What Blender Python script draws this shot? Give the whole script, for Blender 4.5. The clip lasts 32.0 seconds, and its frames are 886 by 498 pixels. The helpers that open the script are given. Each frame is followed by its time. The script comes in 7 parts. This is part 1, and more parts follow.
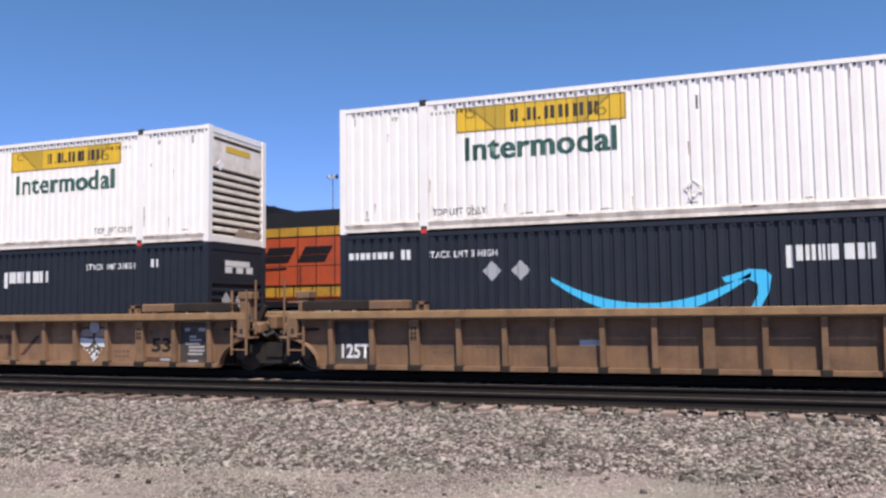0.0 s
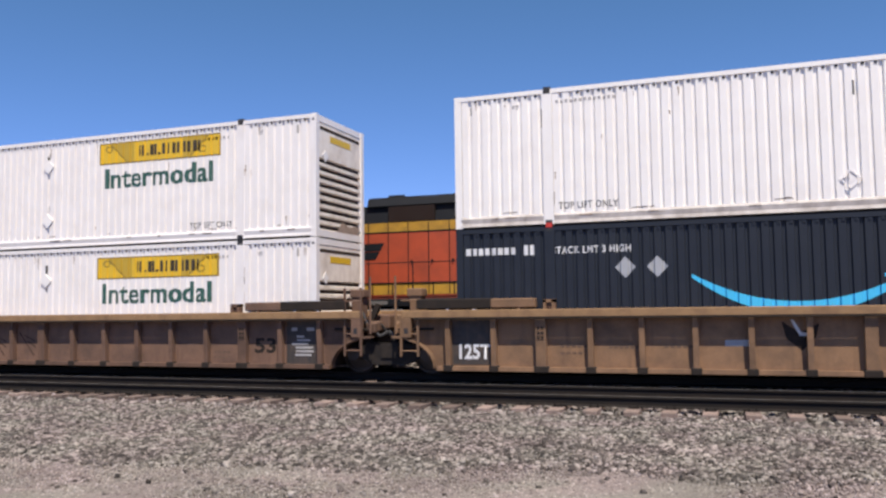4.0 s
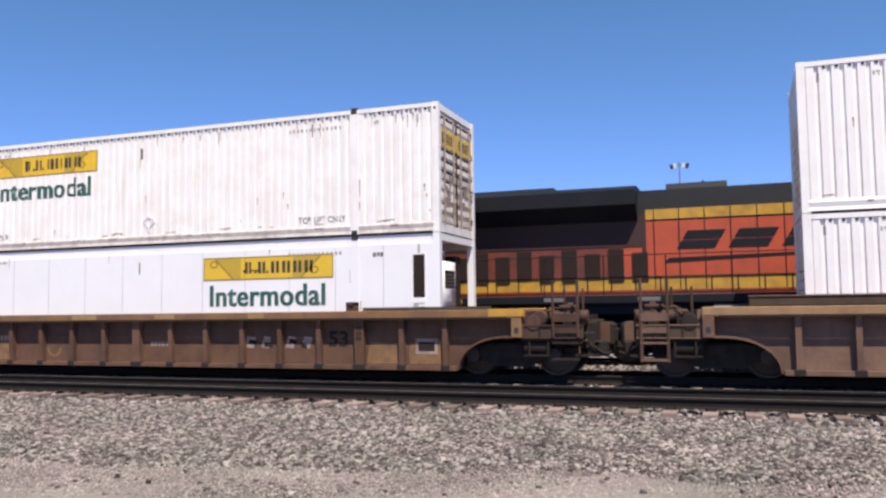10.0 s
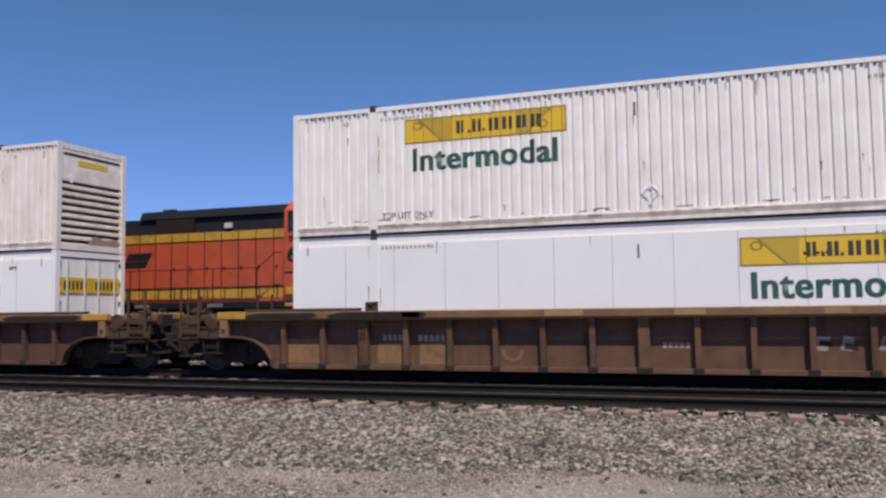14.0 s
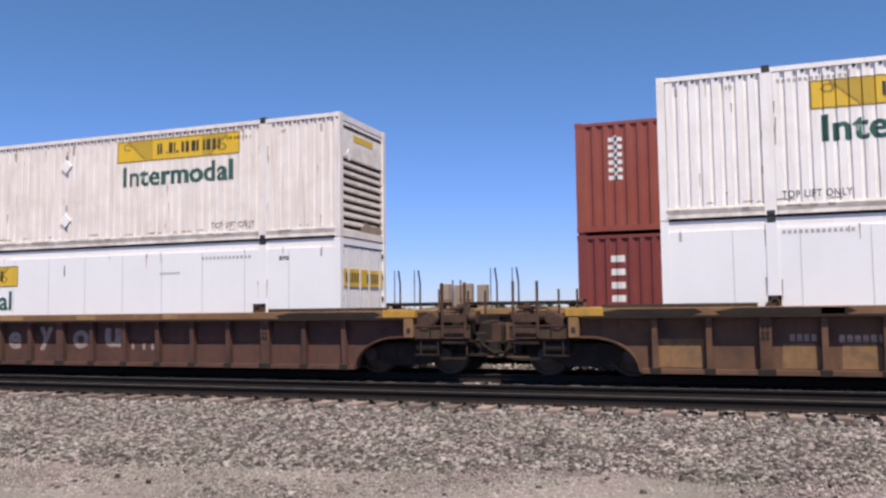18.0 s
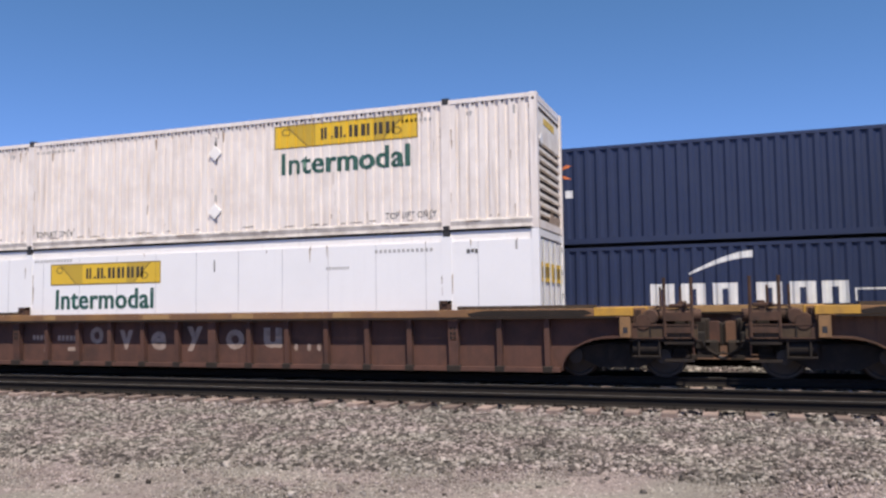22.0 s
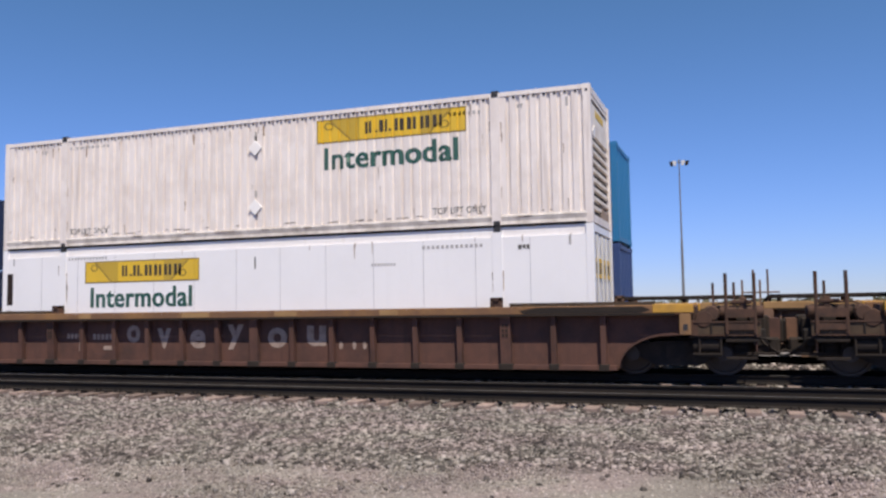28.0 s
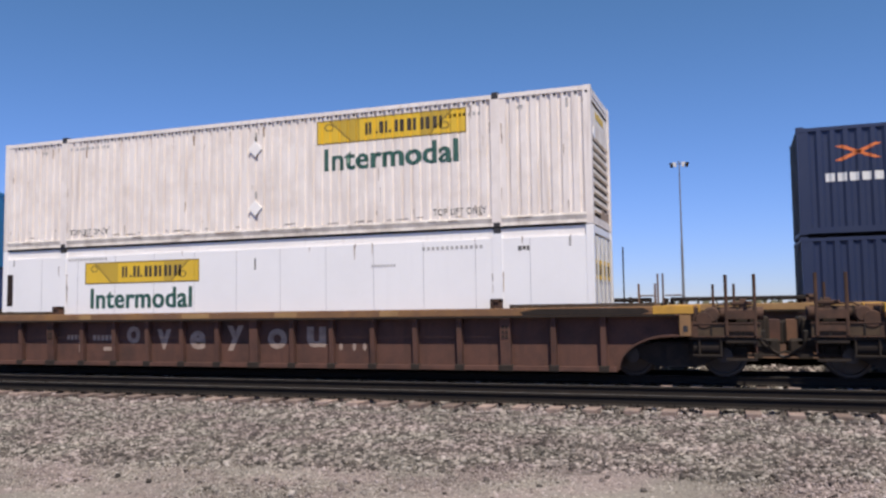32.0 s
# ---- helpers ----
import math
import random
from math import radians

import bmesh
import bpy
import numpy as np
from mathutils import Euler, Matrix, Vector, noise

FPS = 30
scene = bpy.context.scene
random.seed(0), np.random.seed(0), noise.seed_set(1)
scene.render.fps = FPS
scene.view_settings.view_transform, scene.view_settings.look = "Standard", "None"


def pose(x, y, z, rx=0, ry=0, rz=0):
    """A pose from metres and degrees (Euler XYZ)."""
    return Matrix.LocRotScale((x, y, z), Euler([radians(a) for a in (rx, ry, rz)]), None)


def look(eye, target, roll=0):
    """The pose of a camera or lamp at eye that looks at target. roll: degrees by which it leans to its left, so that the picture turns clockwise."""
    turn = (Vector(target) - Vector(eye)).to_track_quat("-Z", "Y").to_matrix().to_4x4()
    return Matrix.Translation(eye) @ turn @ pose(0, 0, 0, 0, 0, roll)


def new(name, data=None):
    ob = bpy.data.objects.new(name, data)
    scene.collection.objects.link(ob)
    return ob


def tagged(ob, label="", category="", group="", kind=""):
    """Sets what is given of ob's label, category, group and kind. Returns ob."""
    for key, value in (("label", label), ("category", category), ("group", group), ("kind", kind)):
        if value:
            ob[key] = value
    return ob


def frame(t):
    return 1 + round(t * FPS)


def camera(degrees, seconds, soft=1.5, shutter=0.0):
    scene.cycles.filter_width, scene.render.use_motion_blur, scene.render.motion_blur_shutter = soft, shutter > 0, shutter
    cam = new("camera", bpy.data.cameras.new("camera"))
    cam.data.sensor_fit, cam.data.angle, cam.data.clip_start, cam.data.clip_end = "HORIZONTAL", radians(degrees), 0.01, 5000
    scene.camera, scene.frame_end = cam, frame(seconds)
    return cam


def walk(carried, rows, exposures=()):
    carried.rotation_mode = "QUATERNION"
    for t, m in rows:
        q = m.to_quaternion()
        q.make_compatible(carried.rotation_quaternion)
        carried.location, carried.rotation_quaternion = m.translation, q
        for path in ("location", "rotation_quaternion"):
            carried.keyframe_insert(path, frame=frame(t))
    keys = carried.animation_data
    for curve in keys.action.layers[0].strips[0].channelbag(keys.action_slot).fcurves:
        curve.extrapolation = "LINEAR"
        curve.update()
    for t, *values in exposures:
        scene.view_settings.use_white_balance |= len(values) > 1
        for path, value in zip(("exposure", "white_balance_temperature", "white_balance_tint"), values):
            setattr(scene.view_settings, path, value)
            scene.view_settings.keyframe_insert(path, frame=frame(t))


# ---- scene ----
# ---- camera ----
cam = camera(56.67, 32.0, soft=2.5)
EYE = (-1.503, 1.813, 1.465)


def view(pitch, roll, yaw):
    return pose(*EYE, 90 + pitch, roll, yaw)


walk(cam, [(0, view(4.131, 0.726, 19.885)), (25.0, view(4.131, 0.726, 19.885)), (25.5, view(4.097, 0.766, 19.885)), (27.5, view(3.973, 0.866, 19.885)),
           (28.1, view(3.984, 0.866, 19.885)), (29.0, view(4.063, 0.826, 19.885)), (29.6, view(4.063, 0.826, 19.885)), (30.2, view(4.018, 0.846, 19.885)),
           (31.4, view(4.063, 0.826, 19.885)), (32.0, view(4.063, 0.826, 19.885))],
     [(0.0, 0.49), (1.0, 0.62), (2.0, 0.58), (3.0, 0.46), (6.0, 0.14), (7.0, 0.07), (8.0, 0.13), (9.0, 0.46), (10.0, 0.55), (11.0, 0.29), (12.0, 0.15), (13.0, 0.05),
      (14.0, 0.05), (17.0, 0.30), (18.0, 0.35), (19.0, 0.55), (20.0, 0.60), (21.0, 0.40), (22.0, 0.37), (23.0, 0.25), (25.0, 0.25), (28.0, 0.25), (32.0, 0.25)])

# ---- sky, sun ----
SUN_DIR = Vector((0.40, -0.60, 1.36)).normalized()
world = bpy.data.worlds.new("world")
scene.world = world
world.use_nodes = True
wn = world.node_tree.nodes
sky = wn.new("ShaderNodeTexSky")
sky.sky_type = "NISHITA"
sky.sun_disc = False
sky.sun_elevation = math.asin(SUN_DIR.z)
sky.sun_rotation = math.atan2(SUN_DIR.x, SUN_DIR.y)
sky.altitude = 0
sky.air_density = 1.0
sky.dust_density = 0.0
sky.ozone_density = 2.2
wn["Background"].inputs["Strength"].default_value = 0.094
links = world.node_tree.links
split = wn.new("ShaderNodeSeparateColor")
join = wn.new("ShaderNodeCombineColor")
links.new(sky.outputs["Color"], split.inputs["Color"])
# blue desert sky: paler and bluer towards the horizon than the clear-air model
for channel, base, power, gain in (("Red", 1.974, 0.99, 0.545), ("Green", 3.05, 0.88, 0.745), ("Blue", 4.79, 1.35, 1.05)):
    ratio, raised, scaled = wn.new("ShaderNodeMath"), wn.new("ShaderNodeMath"), wn.new("ShaderNodeMath")
    ratio.operation, raised.operation, scaled.operation = "DIVIDE", "POWER", "MULTIPLY"
    ratio.inputs[1].default_value, raised.inputs[1].default_value, scaled.inputs[1].default_value = base, power, base * gain
    links.new(split.outputs[channel], ratio.inputs[0])
    links.new(ratio.outputs[0], raised.inputs[0])
    links.new(raised.outputs[0], scaled.inputs[0])
    links.new(scaled.outputs[0], join.inputs[channel])
links.new(join.outputs["Color"], wn["Background"].inputs["Color"])
sun = new("sun", bpy.data.lights.new("sun", "SUN"))
sun.data.energy = 4.9
sun.data.angle = radians(0.53)
sun.data.color = (1.0, 0.905, 0.785)
sun.matrix_world = look((0, 0, 0), -SUN_DIR)


# ---- materials ----
def material(name, col, rough=0.55, metal=0.0, dirt=None, dirt_amount=0.35, streak=0.0, grain=0.05, bump=0.0, bump_scale=60.0, scale=1.6, vary=0.0, spec=0.5):
    """Painted or raw surface: base colour, large stains, fine grain, optional vertical streaks and relief, sized in metres."""
    m = bpy.data.materials.new(name)
    m.use_nodes = True
    nt = m.node_tree
    n, l = nt.nodes, nt.links
    b = n["Principled BSDF"]
    b.inputs["Roughness"].default_value = rough
    b.inputs["Metallic"].default_value = metal
    b.inputs["Specular IOR Level"].default_value = spec
    co = n.new("ShaderNodeTexCoord")
    info = n.new("ShaderNodeObjectInfo")
    add = n.new("ShaderNodeVectorMath")
    add.operation = "ADD"
    mul = n.new("ShaderNodeMath")
    mul.operation = "MULTIPLY"
    mul.inputs[1].default_value = 37.0
    l.new(info.outputs["Random"], mul.inputs[0])
    l.new(co.outputs["Object"], add.inputs[0])
    l.new(mul.outputs[0], add.inputs[1])
    big = n.new("ShaderNodeTexNoise")
    big.inputs["Scale"].default_value = scale
    big.inputs["Detail"].default_value = 6
    big.inputs["Roughness"].default_value = 0.62
    l.new(add.outputs[0], big.inputs["Vector"])
    ramp = n.new("ShaderNodeMapRange")
    ramp.inputs["From Min"].default_value = 0.42
    ramp.inputs["From Max"].default_value = 0.78
    ramp.inputs["To Max"].default_value = dirt_amount
    l.new(big.outputs["Fac"], ramp.inputs["Value"])
    fac = ramp.outputs[0]
    if streak:
        mp = n.new("ShaderNodeMapping")
        mp.inputs["Scale"].default_value = (9.0, 9.0, 0.55)
        l.new(add.outputs[0], mp.inputs["Vector"])
        st = n.new("ShaderNodeTexNoise")
        st.inputs["Scale"].default_value = 1.0
        st.inputs["Detail"].default_value = 4
        l.new(mp.outputs[0], st.inputs["Vector"])
        r2 = n.new("ShaderNodeMapRange")
        r2.inputs["From Min"].default_value = 0.5
        r2.inputs["From Max"].default_value = 0.8
        r2.inputs["To Max"].default_value = streak
        l.new(st.outputs["Fac"], r2.inputs["Value"])
        mx = n.new("ShaderNodeMath")
        mx.operation = "MAXIMUM"
        l.new(fac, mx.inputs[0])
        l.new(r2.outputs[0], mx.inputs[1])
        fac = mx.outputs[0]
    mix = n.new("ShaderNodeMix")
    mix.data_type = "RGBA"
    mix.inputs["A"].default_value = (*col, 1)
    d = dirt or tuple(c * 0.55 + 0.02 for c in col)
    mix.inputs["B"].default_value = (*d, 1)
    l.new(fac, mix.inputs["Factor"])
    fine = n.new("ShaderNodeTexNoise")
    fine.inputs["Scale"].default_value = bump_scale
    fine.inputs["Detail"].default_value = 3
    l.new(add.outputs[0], fine.inputs["Vector"])
    val = n.new("ShaderNodeMapRange")
    val.inputs["From Min"].default_value = 0.3
    val.inputs["From Max"].default_value = 0.7
    val.inputs["To Min"].default_value = 1 - grain
    val.inputs["To Max"].default_value = 1 + grain
    l.new(fine.outputs["Fac"], val.inputs["Value"])
    hsv = n.new("ShaderNodeHueSaturation")
    l.new(mix.outputs["Result"], hsv.inputs["Color"])
    v = val.outputs[0]
    if vary:
        rv = n.new("ShaderNodeMapRange")
        rv.inputs["To Min"].default_value = 1 - vary
        rv.inputs["To Max"].default_value = 1 + vary
        l.new(info.outputs["Random"], rv.inputs["Value"])
        mm = n.new("ShaderNodeMath")
        mm.operation = "MULTIPLY"
        l.new(v, mm.inputs[0])
        l.new(rv.outputs[0], mm.inputs[1])
        v = mm.outputs[0]
    l.new(v, hsv.inputs["Value"])
    l.new(hsv.outputs["Color"], b.inputs["Base Color"])
    if bump:
        bp = n.new("ShaderNodeBump")
        bp.inputs["Strength"].default_value = bump
        bp.inputs["Distance"].default_value = 0.02
        l.new(fine.outputs["Fac"], bp.inputs["Height"])
        l.new(bp.outputs[0], b.inputs["Normal"])
    return m


def stone_material(name, a, b_, c, rough=0.9, island=True, scale=40.0):
    m = bpy.data.materials.new(name)
    m.use_nodes = True
    n, l = m.node_tree.nodes, m.node_tree.links
    b = n["Principled BSDF"]
    b.inputs["Roughness"].default_value = rough
    b.inputs["Specular IOR Level"].default_value = 0.25
    ramp = n.new("ShaderNodeValToRGB")
    ramp.color_ramp.elements[0].color = (*a, 1)
    ramp.color_ramp.elements[1].color = (*c, 1)
    e = ramp.color_ramp.elements.new(0.5)
    e.color = (*b_, 1)
    tc = n.new("ShaderNodeTexCoord")
    nz = n.new("ShaderNodeTexNoise")
    nz.inputs["Scale"].default_value = scale
    nz.inputs["Detail"].default_value = 5
    nz.inputs["Roughness"].default_value = 0.7
    l.new(tc.outputs["Object"], nz.inputs["Vector"])
    if island:
        g = n.new("ShaderNodeNewGeometry")
        l.new(g.outputs["Random Per Island"], ramp.inputs["Fac"])
    else:
        r = n.new("ShaderNodeMapRange")
        r.inputs["From Min"].default_value = 0.3
        r.inputs["From Max"].default_value = 0.7
        l.new(nz.outputs["Fac"], r.inputs["Value"])
        l.new(r.outputs[0], ramp.inputs["Fac"])
    big = n.new("ShaderNodeTexNoise")
    big.inputs["Scale"].default_value = 0.7
    big.inputs["Detail"].default_value = 4
    l.new(tc.outputs["Object"], big.inputs["Vector"])
    mr = n.new("ShaderNodeMapRange")
    mr.inputs["From Min"].default_value = 0.3
    mr.inputs["From Max"].default_value = 0.7
    mr.inputs["To Min"].default_value = 0.82
    mr.inputs["To Max"].default_value = 1.15
    l.new(big.outputs["Fac"], mr.inputs["Value"])
    hsv = n.new("ShaderNodeHueSaturation")
    hue = n.new("ShaderNodeTexNoise")
    hue.inputs["Scale"].default_value = 1.3
    hue.inputs["Detail"].default_value = 3
    l.new(tc.outputs["Object"], hue.inputs["Vector"])
    tint = n.new("ShaderNodeValToRGB")
    tint.color_ramp.elements[0].position, tint.color_ramp.elements[1].position = 0.38, 0.62
    tint.color_ramp.elements[0].color = (0.99, 1.01, 0.94, 1)
    tint.color_ramp.elements[1].color = (1.04, 0.975, 0.965, 1)
    l.new(hue.outputs["Fac"], tint.inputs["Fac"])
    mt = n.new("ShaderNodeMix")
    mt.data_type, mt.blend_type = "RGBA", "MULTIPLY"
    mt.inputs["Factor"].default_value = 1.0
    l.new(ramp.outputs["Color"], mt.inputs["A"])
    l.new(tint.outputs["Color"], mt.inputs["B"])
    l.new(mt.outputs["Result"], hsv.inputs["Color"])
    l.new(mr.outputs[0], hsv.inputs["Value"])
    l.new(hsv.outputs["Color"], b.inputs["Base Color"])
    bp = n.new("ShaderNodeBump")
    bp.inputs["Strength"].default_value = 0.5
    bp.inputs["Distance"].default_value = 0.02
    l.new(nz.outputs["Fac"], bp.inputs["Height"])
    l.new(bp.outputs[0], b.inputs["Normal"])
    return m


WHITE = material("white_paint_weathered", (0.86, 0.82, 0.78), 0.5, dirt=(0.52, 0.43, 0.36), dirt_amount=0.36, streak=0.46, grain=0.03)
WHITE_CLEAN = material("white_paint_bright", (0.88, 0.845, 0.805), 0.45, dirt=(0.66, 0.58, 0.51), dirt_amount=0.28, streak=0.28, grain=0.02)
WHITE_GREY = material("white_paint_dusty", (0.835, 0.795, 0.765), 0.5, dirt=(0.60, 0.53, 0.47), dirt_amount=0.34, streak=0.34, grain=0.03)
WHITE_PINK = material("white_paint_aged", (0.81, 0.738, 0.685), 0.55, dirt=(0.43, 0.335, 0.27), dirt_amount=0.42, streak=0.60, grain=0.03)
WHITE_END = material("grimy_white_end_paint", (0.88, 0.80, 0.70), 0.6, dirt=(0.36, 0.26, 0.18), dirt_amount=0.62, streak=0.45, grain=0.06, scale=2.4)
# dark blue-grey that holds the shade on white left ends in its colour
END_SHADE_BLUE = material("shaded_blue_grey_end_paint", (0.115, 0.165, 0.185), 0.45, dirt=(0.10, 0.085, 0.070), dirt_amount=0.75, streak=0.4, grain=0.06, scale=2.4)
SCREEN = material("dark_red_shaded_screen", (0.040, 0.016, 0.013), 0.7, dirt=(0.03, 0.014, 0.012), dirt_amount=0.7, streak=0.3)
STAIN = material("brown_grime_stain", (0.36, 0.27, 0.205), 0.8, dirt=(0.16, 0.105, 0.075), dirt_amount=0.9, scale=6, grain=0.15)
SCUFF = material("dark_scuff", (0.22, 0.175, 0.14), 0.85, dirt=(0.46, 0.38, 0.31), dirt_amount=0.8, scale=8, grain=0.15)
STANCHION = material("dusty_grey_brown_post_paint", (0.36, 0.285, 0.22), 0.75, dirt=(0.20, 0.15, 0.11), dirt_amount=0.8, streak=0.4, scale=4)
COVER = material("dark_olive_brown_cover_paint", (0.078, 0.053, 0.034), 0.85, dirt=(0.040, 0.030, 0.023), dirt_amount=0.9, streak=0.4, scale=3, grain=0.12, spec=0.2)
RAIL_GRIME = material("grimy_white_rail_paint", (0.66, 0.60, 0.545), 0.6, dirt=(0.22, 0.17, 0.135), dirt_amount=0.85, streak=0.35, grain=0.08, scale=3.2)
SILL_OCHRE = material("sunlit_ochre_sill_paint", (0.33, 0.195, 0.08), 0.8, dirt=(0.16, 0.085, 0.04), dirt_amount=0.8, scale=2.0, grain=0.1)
FADED = material("faded_brown_stencil", (0.115, 0.072, 0.049), 0.85, dirt=(0.19, 0.115, 0.072), dirt_amount=0.9, scale=6)
PANEL_BLACK = material("worn_black_panel_paint", (0.040, 0.036, 0.034), 0.7, dirt=(0.13, 0.085, 0.058), dirt_amount=0.75, streak=0.5, scale=4)
SEAM = material("panel_seam_grey", (0.40, 0.39, 0.41), 0.6)
FAINT = material("faded_stencil_paint", (0.36, 0.34, 0.33), 0.7, dirt=(0.55, 0.52, 0.5), dirt_amount=0.6, scale=5)
WHITE_SMOOTH = material("white_smooth_panel", (0.83, 0.81, 0.80), 0.4, dirt=(0.67, 0.65, 0.64), dirt_amount=0.3, streak=0.16, grain=0.015, scale=0.7)
NAVY = material("navy_paint", (0.015, 0.0195, 0.030), 0.6, dirt=(0.032, 0.037, 0.047), dirt_amount=0.35, streak=0.2, spec=0.3)
YELLOW = material("yellow_sign_paint", (0.72, 0.46, 0.03), 0.5, dirt=(0.50, 0.33, 0.05), dirt_amount=0.4, streak=0.2)
SIGN_DARK = material("sign_dark_paint", (0.045, 0.035, 0.025), 0.6)
SIGN_LINE = material("sign_line_paint", (0.30, 0.20, 0.03), 0.6)
GREEN = material("dark_green_paint", (0.018, 0.085, 0.065), 0.55, dirt=(0.09, 0.14, 0.12), dirt_amount=0.4)
STENCIL = material("black_stencil_paint", (0.08, 0.075, 0.07), 0.7, dirt=(0.3, 0.28, 0.26), dirt_amount=0.5, scale=5)
WHITE_MARK = material("white_marking_paint", (0.72, 0.72, 0.72), 0.6, dirt=(0.45, 0.44, 0.43), dirt_amount=0.4, scale=4)
CYAN = material("cyan_decal", (0.06, 0.50, 0.80), 0.45, dirt=(0.05, 0.40, 0.66))
GREY_MARK = material("grey_decal", (0.38, 0.39, 0.41), 0.5)
RED_MARK = material("red_decal", (0.55, 0.045, 0.03), 0.5)
ORANGE_MARK = material("orange_decal", (0.72, 0.19, 0.05), 0.5)
RUBBER = material("black_fitting", (0.022, 0.022, 0.026), 0.7, dirt=(0.07, 0.06, 0.05))
LOUVRE = material("shaded_recess_paint", (0.30, 0.28, 0.26), 0.7)
SLOT = material("dark_brown_slot", (0.050, 0.036, 0.028), 0.85, dirt=(0.12, 0.08, 0.055), dirt_amount=0.7, scale=5, spec=0.2)
SIGN_SHADE = material("sign_ochre_shade_paint", (0.50, 0.33, 0.035), 0.55, dirt=(0.36, 0.24, 0.04), dirt_amount=0.4)
TAN = material("tan_car_paint", (0.235, 0.138, 0.078), 0.8, dirt=(0.105, 0.068, 0.046), dirt_amount=0.95, streak=0.65, grain=0.12, bump=0.15, vary=0.16, spec=0.25)
TAN_DUSTY = material("greyish_tan_car_paint", (0.178, 0.104, 0.070), 0.8, dirt=(0.082, 0.054, 0.042), dirt_amount=0.95, streak=0.65, grain=0.12, bump=0.15, vary=0.16, spec=0.25)
RUST = material("rust_brown_car_paint", (0.150, 0.080, 0.050), 0.85, dirt=(0.064, 0.041, 0.032), dirt_amount=0.95, streak=0.65, grain=0.12, bump=0.15, vary=0.2, spec=0.2)
MAROON = material("maroon_car_paint", (0.112, 0.056, 0.042), 0.85, dirt=(0.050, 0.033, 0.028), dirt_amount=0.95, streak=0.55, grain=0.12, bump=0.15, vary=0.14, spec=0.2)
OCHRE = material("ochre_patch_paint", (0.25, 0.135, 0.055), 0.8, dirt=(0.095, 0.058, 0.038), dirt_amount=0.95, streak=0.7, scale=3.5)
SILL_RUST = material("rusty_sill_paint", (0.17, 0.088, 0.045), 0.85, dirt=(0.30, 0.155, 0.05), dirt_amount=0.8, scale=1.6, grain=0.12)
END_RUST = material("grimy_brown_end_paint", (0.090, 0.050, 0.035), 0.85, dirt=(0.035, 0.026, 0.022), dirt_amount=0.95, streak=0.6, scale=3.0, grain=0.14, vary=0.15, spec=0.2)
SAFETY = material("faded_safety_yellow", (0.50, 0.27, 0.035), 0.7, dirt=(0.22, 0.12, 0.04), dirt_amount=0.7, streak=0.4, scale=4)
CHALK = material("chalky_spray_paint", (0.36, 0.27, 0.22), 0.9, dirt=(0.17, 0.11, 0.085), dirt_amount=0.9, streak=0.3, scale=5, grain=0.15)
SILL_DUST = material("dusty_sill_paint", (0.30, 0.178, 0.085), 0.85, dirt=(0.16, 0.090, 0.05), dirt_amount=0.9, scale=3.0, grain=0.1)
# grime, bogie and rail tones kept extra dark: under-train shade put into the colour
CAR_DARK = material("near_black_tone", (0.027, 0.022, 0.019), 0.9, dirt=(0.060, 0.042, 0.031), dirt_amount=0.5, grain=0.12, scale=3, spec=0.15)
STEEL_DARK = material("dark_bogie_steel", (0.022, 0.019, 0.018), 0.85, dirt=(0.055, 0.042, 0.033), dirt_amount=0.6, grain=0.12, scale=4, spec=0.2)
WHEEL_STEEL = material("wheel_steel", (0.055, 0.045, 0.04), 0.6, metal=0.4, dirt=(0.10, 0.07, 0.05), dirt_amount=0.5)
RAIL_SIDE = material("rail_rust_steel", (0.021, 0.018, 0.016), 0.85, dirt=(0.034, 0.025, 0.020), dirt_amount=0.6, scale=4, spec=0.1)
RAIL_TOP = material("rail_worn_steel", (0.085, 0.082, 0.078), 0.55, metal=0.2)
TIE_MAT = material("weathered_tie", (0.24, 0.178, 0.150), 0.9, dirt=(0.12, 0.096, 0.082), dirt_amount=0.8, grain=0.2, bump=0.3, vary=0.4, spec=0.15, scale=5)
ORANGE = material("orange_loco_paint", (0.47, 0.078, 0.029), 0.5, dirt=(0.19, 0.046, 0.026), dirt_amount=0.65, streak=0.4, grain=0.05)
ORANGE_GRIME_SHADE = material("sooty_shaded_orange_loco_paint", (0.17, 0.036, 0.020), 0.6, dirt=(0.06, 0.025, 0.018), dirt_amount=0.9, streak=0.7, scale=2.0)
LOCO_BLACK = material("black_loco_paint", (0.010, 0.011, 0.014), 0.6, dirt=(0.020, 0.020, 0.021), dirt_amount=0.5, streak=0.3, spec=0.22)
LOCO_YELLOW = material("yellow_loco_stripe", (0.52, 0.29, 0.03), 0.55, dirt=(0.15, 0.075, 0.03), dirt_amount=0.7, streak=0.5, scale=2.6)
DIRTY_YELLOW = material("sooty_yellow_loco_stripe", (0.30, 0.125, 0.030), 0.6, dirt=(0.11, 0.045, 0.022), dirt_amount=0.9, streak=0.6, scale=2.4)
GRILLE = material("dark_grille", (0.024, 0.014, 0.011), 0.75, spec=0.2)
GLASS = material("dark_cab_glass", (0.015, 0.017, 0.02), 0.08, spec=0.6)
TANK_GREY = material("grey_tank_metal", (0.16, 0.155, 0.15), 0.6, dirt=(0.07, 0.06, 0.055))
PALE = material("pale_metal", (0.55, 0.54, 0.52), 0.5, dirt=(0.3, 0.27, 0.24))
BEIGE = material("beige_box_paint", (0.78, 0.66, 0.48), 0.55, dirt=(0.52, 0.40, 0.27), dirt_amount=0.3, streak=0.25)
